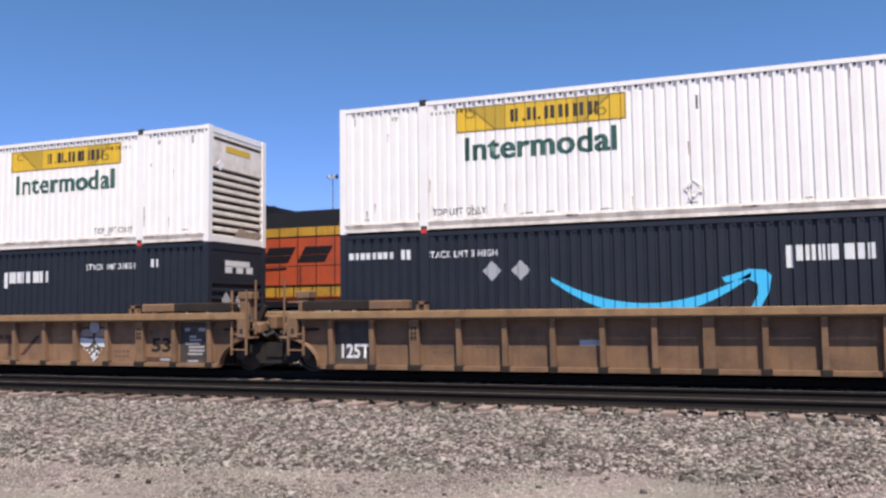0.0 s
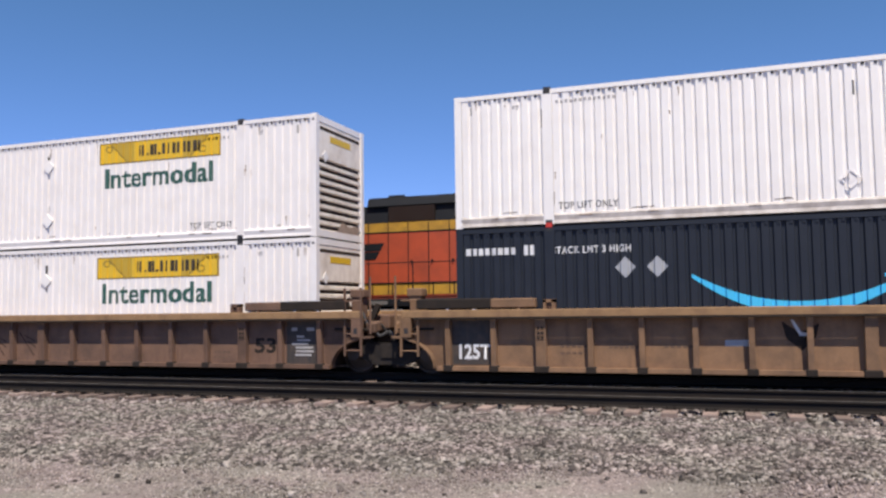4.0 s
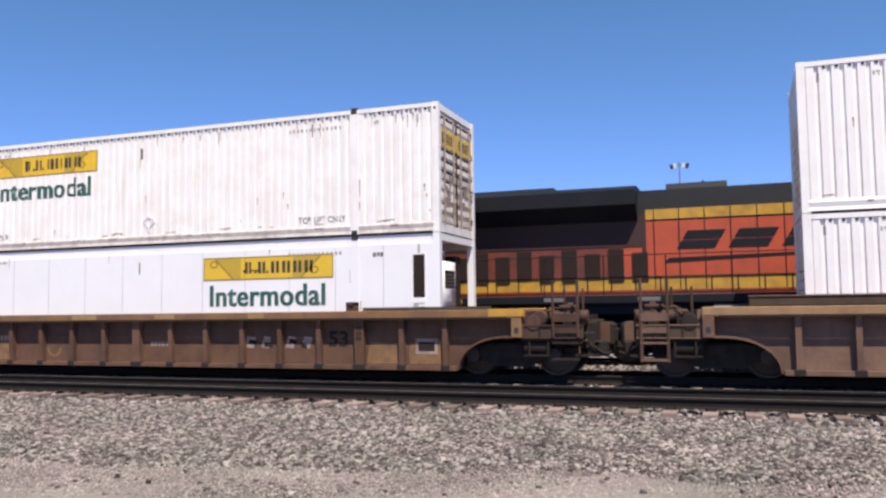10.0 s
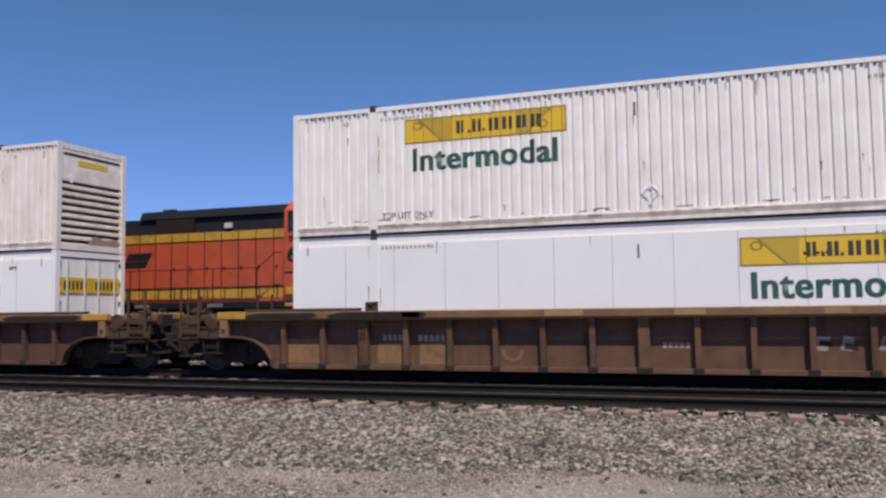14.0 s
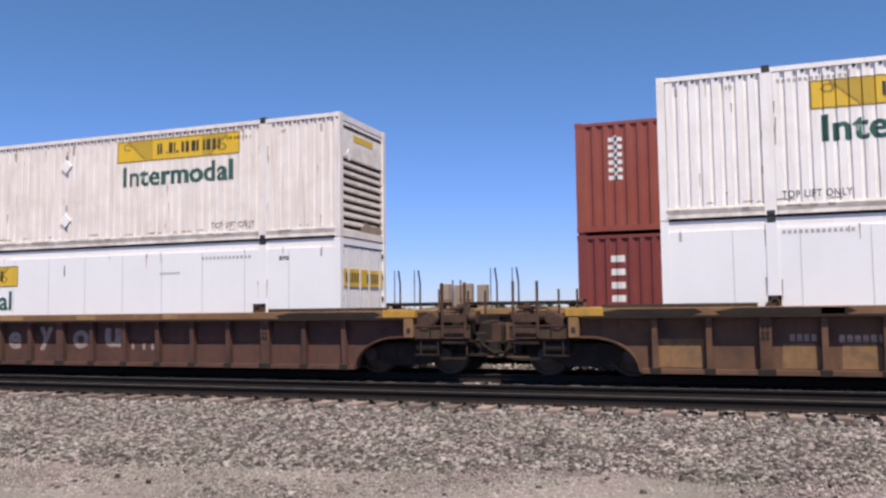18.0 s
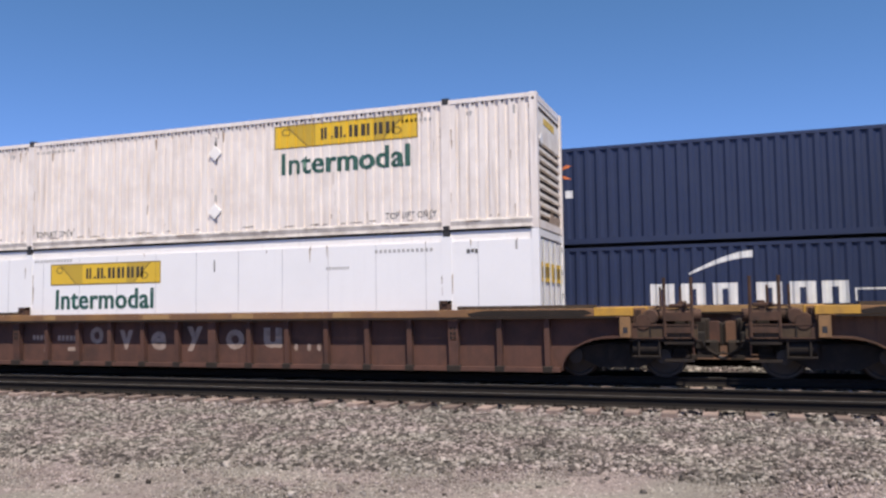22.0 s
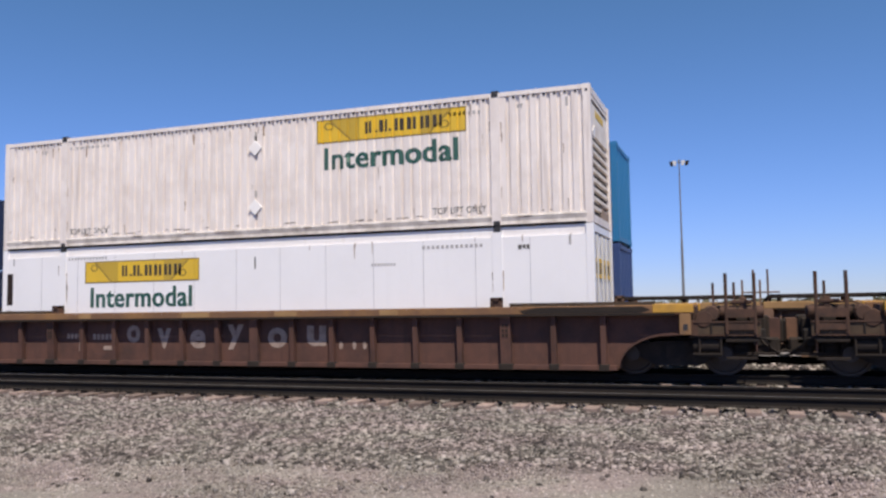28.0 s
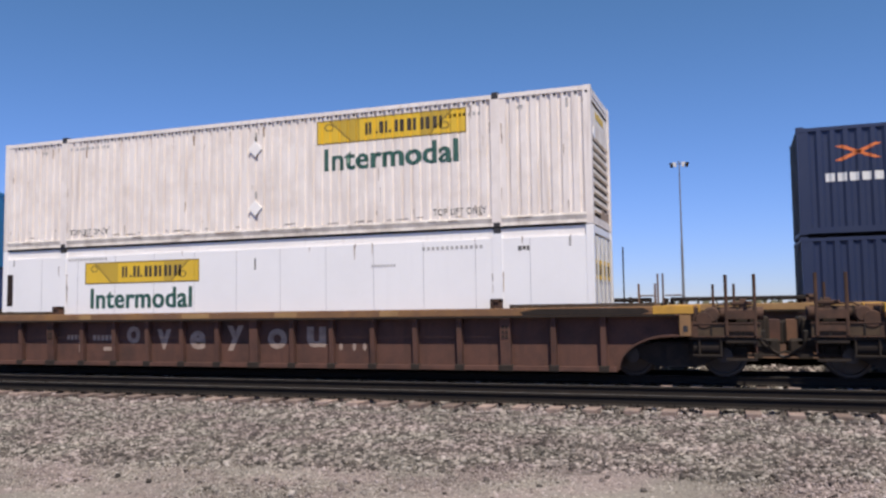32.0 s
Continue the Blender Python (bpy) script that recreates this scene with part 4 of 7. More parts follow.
def build_truck(parent, x, key, radius=0.42):
    t = part("truck", boxes((-0.22, 0.22, -1.12, 1.12, 0.36, 0.66), (-0.18, 0.18, -0.35, 0.35, 0.66, 0.80)), STEEL_DARK, parent, "dark two-axle truck")
    t.location.x = x
    for s in (-1, 1):
        part("side_frame", prism(side_frame_outline(s), s * 1.02 - 0.07, s * 1.02 + 0.07), STEEL_DARK, t)
        part("spring_nest", rods([((dx, s * 1.02, 0.24), (dx, s * 1.02, 0.52)) for dx in (-0.13, 0.0, 0.13)], 0.055), CAR_DARK, t)
        for dx in (-0.89, 0.89):
            part("axle_cap", lathe_y([(0.13, -0.05), (0.15, 0.02), (0.15, 0.05)] if s > 0 else [(0.15, -0.05), (0.15, -0.02), (0.13, 0.05)], 14, c=(dx, s * 1.12, 0.44)), WHEEL_STEEL, t)
    for dx in (-0.89, 0.89):
        bm = bmesh.new()
        for s in (-1, 1):
            pr = [(0.10, -0.09), (0.12, -0.05), (radius - 0.07, -0.02), (radius - 0.055, -0.07), (radius - 0.004, -0.068), (radius, 0.045), (radius + 0.026, 0.06), (radius + 0.026, 0.075), (radius - 0.06, 0.078), (radius - 0.08, 0.03), (0.12, 0.06), (0.10, 0.09)]
            if s > 0:
                pr = [(r, -y) for r, y in pr][::-1]
            lathe_y(pr, 28, bm, (0, s * 0.75, 0))
            for a in range(3):
                ca, sa = math.cos(a * 2.094), math.sin(a * 2.094)
                rod(bm, (ca * 0.2, s * 0.75 - 0.055 if s < 0 else s * 0.75 + 0.055, sa * 0.2), (ca * 0.2, s * 0.75, sa * 0.2), 0.03)
        rod(bm, (0, -1.06, 0), (0, 1.06, 0), 0.085, 12)
        w = part("wheelset", bm, WHEEL_STEEL, t)
        w.location = (dx, 0, radius)
        WHEELSETS.append((w, dx, radius, key))
    part("brake_beam", boxes((-0.36, -0.28, -0.75, 0.75, 0.34, 0.42), (0.28, 0.36, -0.75, 0.75, 0.34, 0.42)), STEEL_DARK, t)
    return t


def arch_side(xe, sx, shared):
    """Outline of the end of a car's side, with the quarter-round over the wheels; x grows outwards, then is mirrored by sx."""
    x0 = 8.33
    pts = [(x0, 0.14), (8.56, 0.14)]
    for i in range(0, 9):
        a = math.pi / 2 * i / 8
        pts.append((8.56 + 1.0 * (1 - math.cos(a)), 0.16 + 0.66 * math.sin(a)))
    pts += [(xe, 0.82), (xe, 1.24), (x0, 1.24)]
    pts = [(sx * x, z) for x, z in pts]
    return pts if sx > 0 else pts[::-1]


def ladder(parent, x, y, z0, z1, w=0.42, rungs=4, mat=None):
    part("ladder_rail", boxes((x - w / 2 - 0.025, x - w / 2 + 0.025, y - 0.02, y + 0.02, z0, z1)), mat, parent)
    part("ladder_rail", boxes((x + w / 2 - 0.025, x + w / 2 + 0.025, y - 0.02, y + 0.02, z0, z1)), mat, parent)
    for i in range(rungs):
        z = z0 + 0.12 + i * 0.37
        part("rung", rods([((x - w / 2, y, z), (x + w / 2, y, z))], 0.018), mat, parent)


def well_car(x, y, key, mat, label, shared=(False, False), trucks=(True, True), post_mat=None, sill_mat=None, end_mat=None, group="well cars of the front train", stanchions=(), posts=(), floor_z=0.30):
    """One well car: side sills, ribs, floor, end platforms, ladders, couplers, trucks. shared: ends that rest on the neighbour's truck."""
    car = thing("well_car", pose(x, y, 0), label, "well car", group)
    F = 1.55
    post_mat = post_mat or mat
    sill_mat = sill_mat or SILL_DUST
    worn = end_mat is not None
    end_mat = end_mat or mat
    ends = []
    for k, sx in enumerate((-1, 1)):
        ends.append(9.30 if shared[k] else 9.96)
    xl, xr = -ends[0], ends[1]
    for s in (-1, 1):
        ya, yb = sorted((s * F, s * (F - 0.19)))
        part("top_sill", boxes((xl, xr, ya, yb, 1.26, 1.425), bevel=0.012), sill_mat, car)
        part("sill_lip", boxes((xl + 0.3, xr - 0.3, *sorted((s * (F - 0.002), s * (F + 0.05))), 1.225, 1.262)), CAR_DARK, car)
        yp0, yp1 = sorted((s * (F - 0.20), s * (F - 0.225)))
        part("side_sheet", boxes((-8.33, 8.33, yp0, yp1, 0.14, 1.26)), mat, car)
        part("bottom_sill", boxes((-8.5, 8.5, *sorted((s * (F - 0.20), s * (F - 0.05))), 0.12, 0.21)), mat, car)
        for sx, xe, sh in ((-1, ends[0], shared[0]), (1, ends[1], shared[1])):
            part("end_side", prism(arch_side(xe, sx, sh), yp0, yp1), mat, car)
            # rim of the wheel arch
            rim = bmesh.new()
            prev = None
            for i in range(0, 11):
                a = math.pi / 2 * min(i, 8) / 8
                px, pz = (8.56 + 1.0 * (1 - math.cos(a)), 0.16 + 0.66 * math.sin(a)) if i < 9 else (9.56 + (xe - 9.56) * (i - 8) / 2, 0.82)
                cur = (sx * px, pz)
                if prev and abs(cur[0] - prev[0]) + abs(cur[1] - prev[1]) > 0.01 and (i < 9 or xe > 9.6):
                    box_pts = [(prev[0], prev[1]), (cur[0], cur[1]), (cur[0], cur[1] + 0.045), (prev[0], prev[1] + 0.045)]
                    prism(box_pts if sx > 0 else box_pts[::-1], *sorted((s * (F - 0.21), s * (F - 0.03))), bm=rim)
                prev = cur
            part("arch_rim", rim, post_mat, car)
            part("end_post", boxes((*sorted((sx * (xe - 0.22), sx * xe)), *sorted((s * (F - 0.2), s * F)), 0.83, 1.26), bevel=0.01), OCHRE if worn else post_mat, car)
            part("post_slot", boxes((*sorted((sx * (xe - 0.15), sx * (xe - 0.06))), *sorted((s * (F - 0.02), s * (F + 0.004))), 0.92, 1.04)), RUBBER, car)
            if worn and not sh:
                part("sill_end", boxes((*sorted((sx * (xe - 0.72), sx * (xe + 0.05))), *sorted((s * (F - 0.17), s * (F + 0.012))), 1.27, 1.437), bevel=0.008), SAFETY, car, "faded safety-yellow sill end")
        # ribs
        for i in range(-8, 9):
            px = i * 1.03
            wide = 0.11 if abs(i) in (0, 6) else 0.055
            bm = bmesh.new()
            yo, yi = s * (F - 0.03), s * (F - 0.202)
            lo = s * (F - 0.075)
            pr = [(yi, 0.20), (lo, 0.20), (yo, 1.24), (yi, 1.24)]
            prism_x(pr if s > 0 else pr[::-1], px - wide, px + wide, bm)
            part("rib", bm, post_mat, car, "")
            if abs(i) == 6 and s < 0 and key == "front":
                tagged(part("rib_code_bars", boxes(*[(px - 0.07 + 0.08 * a, px - 0.02 + 0.08 * a, -1.516, -1.495, 0.80 + 0.1 * b, 0.86 + 0.1 * b) for a in (0, 1) for b in range(3)]), CAR_DARK, car, "small dark stencilled code"), kind="stuff")
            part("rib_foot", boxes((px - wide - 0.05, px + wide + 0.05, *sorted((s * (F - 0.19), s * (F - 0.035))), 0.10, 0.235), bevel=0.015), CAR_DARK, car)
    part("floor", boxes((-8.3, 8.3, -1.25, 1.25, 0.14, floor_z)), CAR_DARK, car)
    for xx in (-5.99, 5.99):
        for s in (-1, 1):
            g = part("box_guide", boxes((xx - 0.12, xx - 0.06, *sorted((s * (F - 0.03), s * (F - 0.2))), 1.42, 1.62), (xx + 0.06, xx + 0.12, *sorted((s * (F - 0.03), s * (F - 0.2))), 1.42, 1.62), (xx - 0.12, xx + 0.12, *sorted((s * (F - 0.03), s * (F - 0.2))), 1.56, 1.63)), END_RUST if worn else mat, car)
            part("guide_lock", boxes((xx - 0.05, xx + 0.05, *sorted((s * (F - 0.06), s * (F - 0.2))), 1.43, 1.56)), END_RUST, g)
    for k, sx in enumerate((-1, 1)):
        xe, sh = ends[k], shared[k]
        tip = 9.70 if sh else 11.62
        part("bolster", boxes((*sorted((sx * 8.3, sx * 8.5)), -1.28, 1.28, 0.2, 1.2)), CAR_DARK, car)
        part("centre_sill", boxes((*sorted((sx * 8.4, sx * tip)), -0.33, 0.33, 0.70, 1.12)), mat, car)
        part("deck_plate", boxes((*sorted((sx * 8.4, sx * (xe + 0.02))), -1.27, 1.27, 1.20, 1.25)), mat, car)
        if mat is TAN_DUSTY and key == "front" and not sh:
            cover = part("walkway", boxes((*sorted((sx * 6.2, sx * 9.1)), -1.525, -1.315, 1.427, 1.62), bevel=0.02), COVER, car, "dark olive-brown walkway cover")
            part("cover_lip", boxes((*sorted((sx * 6.2, sx * 9.1)), -1.545, -1.315, 1.615, 1.64)), mat, cover)
        elif mat in (TAN, TAN_DUSTY) and key == "front":
            part("walkway", boxes((*sorted((sx * 6.28, sx * 7.25)), -1.54, -1.315, 1.46, 1.66), bevel=0.02), mat, car)
            part("walkway_panel", boxes((*sorted((sx * 7.25, sx * 8.95)), -1.545, -1.31, 1.45, 1.67), bevel=0.02), CAR_DARK, car, "black painted walkway panel")
            for px in (6.6, 7.6, 8.2):
                part("walkway_bracket", boxes((*sorted((sx * px, sx * (px + 0.06))), -1.53, -1.4, 1.42, 1.47)), PALE if px > 7 else mat, car)
        else:
            if key == "back":
                part("walkway", boxes((*sorted((sx * 6.02, sx * 9.2)), -1.50, -1.05, 1.50, 1.60), bevel=0.02), CAR_DARK, car, "dark steel walkway plank")
                for px in (6.2, 7.5, 8.9):
                    part("walkway_bracket", boxes((*sorted((sx * px, sx * (px + 0.08))), -1.45, -1.1, 1.42, 1.505)), CAR_DARK, car)
            else:
                part("walkway", boxes((*sorted((sx * 6.3, sx * (xe - 0.7))), -1.54, -1.315, 1.427, 1.50)), COVER, car)
        if not sh:
            part("end_beam", boxes((*sorted((sx * 9.9, sx * 10.08)), -1.45, 1.45, 0.82, 1.12)), end_mat, car)
            part("platform", boxes((*sorted((sx * 10.05, sx * 11.05)), -1.4, 1.4, 0.84, 0.90)), CAR_DARK, car)
            part("platform_beam", boxes((*sorted((sx * 10.0, sx * 11.24)), -1.44, -1.37, 0.83, 1.07), bevel=0.008), COVER, car)
            part("beam_flange", boxes((*sorted((sx * 10.0, sx * 11.24)), -1.47, -1.36, 1.065, 1.09), (*sorted((sx * 10.0, sx * 11.24)), -1.47, -1.36, 0.81, 0.832)), end_mat, car)
            for px in (10.32, 10.9):
                part("beam_stiffener", boxes((*sorted((sx * px, sx * (px + 0.03))), -1.465, -1.43, 0.83, 1.07)), CAR_DARK, car)
            part("draft_gear", boxes((*sorted((sx * 10.5, sx * 11.35)), -0.46, 0.46, 0.46, 1.14), (*sorted((sx * 10.7, sx * 11.0)), -0.9, 0.9, 0.42, 0.62), bevel=0.03), CAR_DARK, car)
            part("coupler_yoke", boxes((*sorted((sx * 11.15, sx * 11.60)), -0.62, 0.55, 0.40, 0.74), (*sorted((sx * 11.3, sx * 11.70)), -0.3, 0.3, 0.62, 1.10), bevel=0.04), CAR_DARK, car)
            part("brake_hose", rods([((sx * 11.05, -0.62, 1.0), (sx * 11.3, -0.66, 0.62)), ((sx * 11.3, -0.66, 0.62), (sx * 11.55, -0.64, 0.45)), ((sx * 11.55, -0.64, 0.45), (sx * 11.7, -0.6, 0.5))], 0.026), CAR_DARK, car)
            part("cable", rods([((sx * 11.0, -0.95, 1.2), (sx * 11.15, -0.98, 0.9)), ((sx * 11.15, -0.98, 0.9), (sx * 11.12, -0.95, 0.6))], 0.018), RUBBER, car)
            part("bell_crank", boxes((*sorted((sx * 10.86, sx * 11.0)), -1.2, -1.1, 1.1, 1.55), (*sorted((sx * 10.7, sx * 11.1)), -1.22, -1.12, 1.42, 1.50), bevel=0.02), END_RUST, car)
            part("rigging_beam", boxes((*sorted((sx * 10.1, sx * 11.5)), -0.98, -0.90, 0.41, 0.46)), CAR_DARK, car)
            part("angle_cock", boxes((*sorted((sx * 11.12, sx * 11.34)), -0.66, -0.46, 0.56, 0.92), (*sorted((sx * 11.3, sx * 11.46)), -0.62, -0.5, 0.6, 0.74), bevel=0.03), STEEL_DARK, car)
            part("brake_cylinder", smooth_cyl((sx * 10.45, -0.85, 1.16), (sx * 10.45, -0.25, 1.16), 0.19), END_RUST if key == "front" else STEEL_DARK, car)
            part("air_tank", smooth_cyl((sx * 10.25, -1.1, 1.26), (sx * 11.3, -1.1, 1.26), 0.13), END_RUST, car)
            for px in (10.45, 10.8, 11.1):
                part("tank_strap", rods([((sx * px, -1.1, 1.26), (sx * (px + 0.05), -1.1, 1.26))], 0.137, 16), CAR_DARK, car)
            if worn:
                part("valve_body", lathe_y([(0.02, -0.12), (0.13, -0.12), (0.16, -0.06), (0.16, 0.1), (0.02, 0.1)], 12, c=(sx * 10.34, -1.32, 1.24)), END_RUST, car)
                part("valve_foot", boxes((*sorted((sx * 10.24, sx * 10.44)), -1.40, -1.2, 0.95, 1.2)), CAR_DARK, car)
            part("brake_wheel", wheel_ring((sx * 10.98, -0.6, 1.30), 0.24), COVER, car)
            part("brake_mast", rods([((sx * 10.98, -0.6, 0.9), (sx * 10.98, -0.6, 1.32))], 0.03), COVER, car)
            for px in (10.62, 11.14):
                part("grab_post", rods([((sx * px, -1.46, 0.34 if not worn else 0.84), (sx * px, -1.46, 2.02))], 0.034), END_RUST if not worn else end_mat, car)
            for px in (10.30, 10.75):
                part("grab_post", rods([((sx * px, 1.35, 0.9), (sx * px, 1.35, 1.9))], 0.03), END_RUST, car)
            for zz in (0.36, 0.70, 1.16):
                part("step", boxes((*sorted((sx * 10.60, sx * 11.16)), -1.49, -1.40, zz, zz + 0.045 + (0.12 if zz > 1 else 0))), end_mat if not worn or zz > 1 else CAR_DARK, car)
            part("ladder_plate", boxes((*sorted((sx * 10.64, sx * 11.12)), -1.478, -1.468, 0.92, 1.04)), end_mat, car)
            part("stirrup", rods([((sx * 10.1, -1.42, 0.85), (sx * 10.1, -1.42, 0.42)), ((sx * 10.1, -1.42, 0.42), (sx * 10.5, -1.42, 0.42)), ((sx * 10.5, -1.42, 0.42), (sx * 10.5, -1.42, 0.85))], 0.022), CAR_DARK, car)
            clutter(car, sx, end_mat)
            cp = part("coupler", boxes((*sorted((sx * 11.3, sx * 11.60)), -0.10, 0.10, 0.74, 0.95), (*sorted((sx * 11.52, sx * 11.76)), -0.17, 0.15, 0.70, 0.99), bevel=0.02), STEEL_DARK, car)
            part("air_hose", rods([((sx * 11.2, -0.4, 0.8), (sx * 11.4, -0.42, 0.45)), ((sx * 11.4, -0.42, 0.45), (sx * 11.7, -0.40, 0.36))], 0.03), RUBBER, cp)
            part("cut_lever", rods([((sx * 11.15, -1.38, 0.72), (sx * 11.2, -0.2, 0.78)), ((sx * 11.15, -1.38, 0.72), (sx * 11.15, -1.38, 0.5))], 0.018), mat, cp)
        else:
            part("articulation", smooth_cyl((sx * 9.7, 0, 0.62), (sx * 9.7, 0, 1.05), 0.3), STEEL_DARK, car)
            ladder(car, sx * 9.12, -1.52, 0.42, 1.95 if sx > 0 else 1.3, 0.4, 4, mat)
            part("grab_post", rods([((sx * 9.5, -1.40, 0.9), (sx * 9.5, -1.40, 2.2))], 0.025), mat, car)
            joint_clutter(car, sx, end_mat, key == "back")
            part("brake_rig", boxes((*sorted((sx * 9.2, sx * 9.75)), -0.9, -0.3, 1.0, 1.35), (*sorted((sx * 9.3, sx * 9.6)), -1.2, -0.9, 0.95, 1.2), bevel=0.04), mat, car)
            for px in [v for v in stanchions if v * sx > 0]:
                part("end_stanchion", boxes((*sorted((px, px + sx * 0.27)), -0.9, -0.6, 1.2, 2.12 if (abs(px) < 9) == (sx > 0) else 2.08), bevel=0.02), STANCHION, car)
            for px in [v for v in posts if v * sx > 0]:
                part("thin_post", rods([((px, -1.3, 1.2), (px, -1.3, 2.12)), ((px, -1.3, 2.12), (px - 0.05, -1.3, 2.5))], 0.026), CAR_DARK, car)
                part("thin_post", rods([((px - 0.17, -1.3, 1.4), (px - 0.17, -1.3, 2.5))], 0.014), CAR_DARK, car)
            part("air_line", rods([((sx * 9.0, -1.3, 1.3), (sx * 9.6, -1.0, 1.1)), ((sx * 9.6, -1.0, 1.1), (sx * 9.8, -0.7, 0.7))], 0.03), RUBBER, car)
    if trucks[0]:
        build_truck(car, -9.845 if shared[0] else -9.66, key)
    if trucks[1]:
        build_truck(car, 9.845 if shared[1] else 9.66, key)
    return car


def clutter(car, sx, mat):
    """Brake gear, pipes and brackets on an end platform."""
    X = lambda v: sx * v
    part("brake_lever", boxes((*sorted((X(10.62), X(10.70))), -1.05, -0.95, 0.55, 1.32)), CAR_DARK, car)
    part("brake_rod", rods([((X(9.5), -0.95, 0.74), (X(11.1), -0.95, 0.66)), ((X(10.66), -1.0, 1.25), (X(10.1), -0.8, 1.2))], 0.024), CAR_DARK, car)
    part("train_pipe", rods([((X(8.6), -0.55, 0.62), (X(10.6), -0.62, 0.60)), ((X(10.6), -0.62, 0.60), (X(11.25), -0.45, 0.74))], 0.035), CAR_DARK, car)
    part("control_valve", boxes((*sorted((X(10.15), X(10.42))), -1.34, -1.15, 0.92, 1.22), (*sorted((X(10.2), X(10.34))), -1.34, -1.2, 1.20, 1.36), bevel=0.03), CAR_DARK, car)
    part("retainer_pipe", rods([((X(10.3), -1.3, 1.35), (X(10.5), -1.2, 1.45)), ((X(10.5), -1.2, 1.45), (X(10.95), -1.1, 1.42)), ((X(10.95), -1.1, 1.42), (X(11.0), -0.7, 1.2))], 0.018), mat, car)
    part("bracket", boxes((*sorted((X(10.80), X(11.02))), -1.30, -1.02, 0.92, 1.30)), CAR_DARK, car)
    part("bracket", boxes((*sorted((X(11.05), X(11.12))), -1.2, 1.2, 0.90, 1.28), (*sorted((X(11.0), X(11.18))), -0.75, -0.45, 1.1, 1.4)), CAR_DARK, car)
    part("bracket", boxes((*sorted((X(9.99), X(10.06))), -1.38, -0.5, 1.10, 1.38)), mat, car)
    part("draft_casting", boxes((*sorted((X(11.2), X(11.42))), -0.36, 0.36, 0.62, 1.18), bevel=0.03), CAR_DARK, car)
    part("chain", rods([((X(10.98), -0.6, 1.3), (X(10.9), -0.75, 0.8)), ((X(10.9), -0.75, 0.8), (X(10.75), -0.85, 0.62))], 0.02), STEEL_DARK, car)
    part("slack_adjuster", rods([((X(8.9), 0.0, 0.55), (X(10.4), -0.3, 0.58))], 0.05, 10), STEEL_DARK, car)
    part("side_step", boxes((*sorted((X(9.98), X(10.52))), -1.46, -1.34, 0.44, 0.47)), CAR_DARK, car)
    part("brake_hanger", boxes((*sorted((X(10.12), X(10.26))), -1.06, -0.9, 0.30, 0.84), (*sorted((X(10.02), X(10.36))), -1.04, -0.92, 0.42, 0.56), bevel=0.02), STEEL_DARK, car)
    part("reservoir", smooth_cyl((X(9.98), -1.25, 0.62), (X(10.5), -1.25, 0.62), 0.15), CAR_DARK, car)
    part("valve_ring", lathe_y([(0.05, -0.06), (0.15, -0.06), (0.17, 0.0), (0.15, 0.06), (0.05, 0.06)], 14, c=(X(10.20), -1.40, 1.14)), END_RUST if mat is END_RUST else CAR_DARK, car)
    part("pipe_run", rods([((X(9.9), -1.42, 0.78), (X(11.3), -1.42, 0.76)), ((X(10.45), -1.42, 0.77), (X(10.42), -1.40, 1.3)), ((X(11.3), -1.42, 0.76), (X(11.42), -1.2, 0.55))], 0.022), CAR_DARK, car)
    part("tread_plate", boxes((*sorted((X(10.05), X(11.05))), -1.0, 1.0, 1.14, 1.17)), mat, car)


def joint_clutter(car, sx, mat, far=False):
    """Brackets, pipes and posts round a shared joint."""
    X = lambda v: sx * v
    if not far:
        part("corner_bracket", boxes((*sorted((X(8.95), X(9.22))), -1.25, -0.92, 1.25, 1.78), (*sorted((X(8.92), X(9.28))), -1.28, -0.9, 1.74, 1.92), bevel=0.02), mat, car)
    part("brace", prism([(X(9.2) if sx > 0 else X(9.62), 1.0), (X(9.32) if sx > 0 else X(9.5), 0.96), (X(9.62) if sx > 0 else X(9.2), 1.56), (X(9.5) if sx > 0 else X(9.08), 1.6)], -1.12, -1.0), CAR_DARK, car)
    part("hose", rods([((X(9.15), -1.2, 1.5), (X(9.35), -1.22, 1.1)), ((X(9.35), -1.22, 1.1), (X(9.62), -1.15, 0.85)), ((X(9.62), -1.15, 0.85), (X(9.80), -1.05, 0.95))], 0.04), RUBBER, car)
    part("valve_box", boxes((*sorted((X(9.34), X(9.58))), -1.32, -1.08, 0.92, 1.16), bevel=0.03), mat, car)
    part("pipe", rods([((X(8.6), -1.38, 1.02), (X(9.45), -1.36, 1.0))], 0.03), CAR_DARK, car)


def smooth_cyl(p, q, r):
    return rods([(p, q)], r, 16)


def wheel_ring(c, r):
    bm = bmesh.new()
    n = 16
    pts = [(c[0], c[1] + r * math.cos(6.2832 * i / n), c[2] + r * math.sin(6.2832 * i / n)) for i in range(n)]
    for i in range(n):
        rod(bm, pts[i], pts[(i + 1) % n], 0.02)
    for i in range(0, n, 4):
        rod(bm, c, pts[i], 0.014)
    return bm


# ---- the front train ----
REST = -12.425           # resting place of the last car
OFF = {"E": 0.03, "D": 23.39, "C": 46.94, "B": 66.56, "A": 86.34}
FRONT, BACK = [], []     # things that move with each train


def front(ob, k):
    FRONT.append((ob, OFF[k]))
    return ob


Z1, Z2 = 0.24, 3.195     # floors of the lower and the upper boxes
W1, W2 = 0.215, 3.17     # the same over the insulated boxes, lowered to fit the camera's view


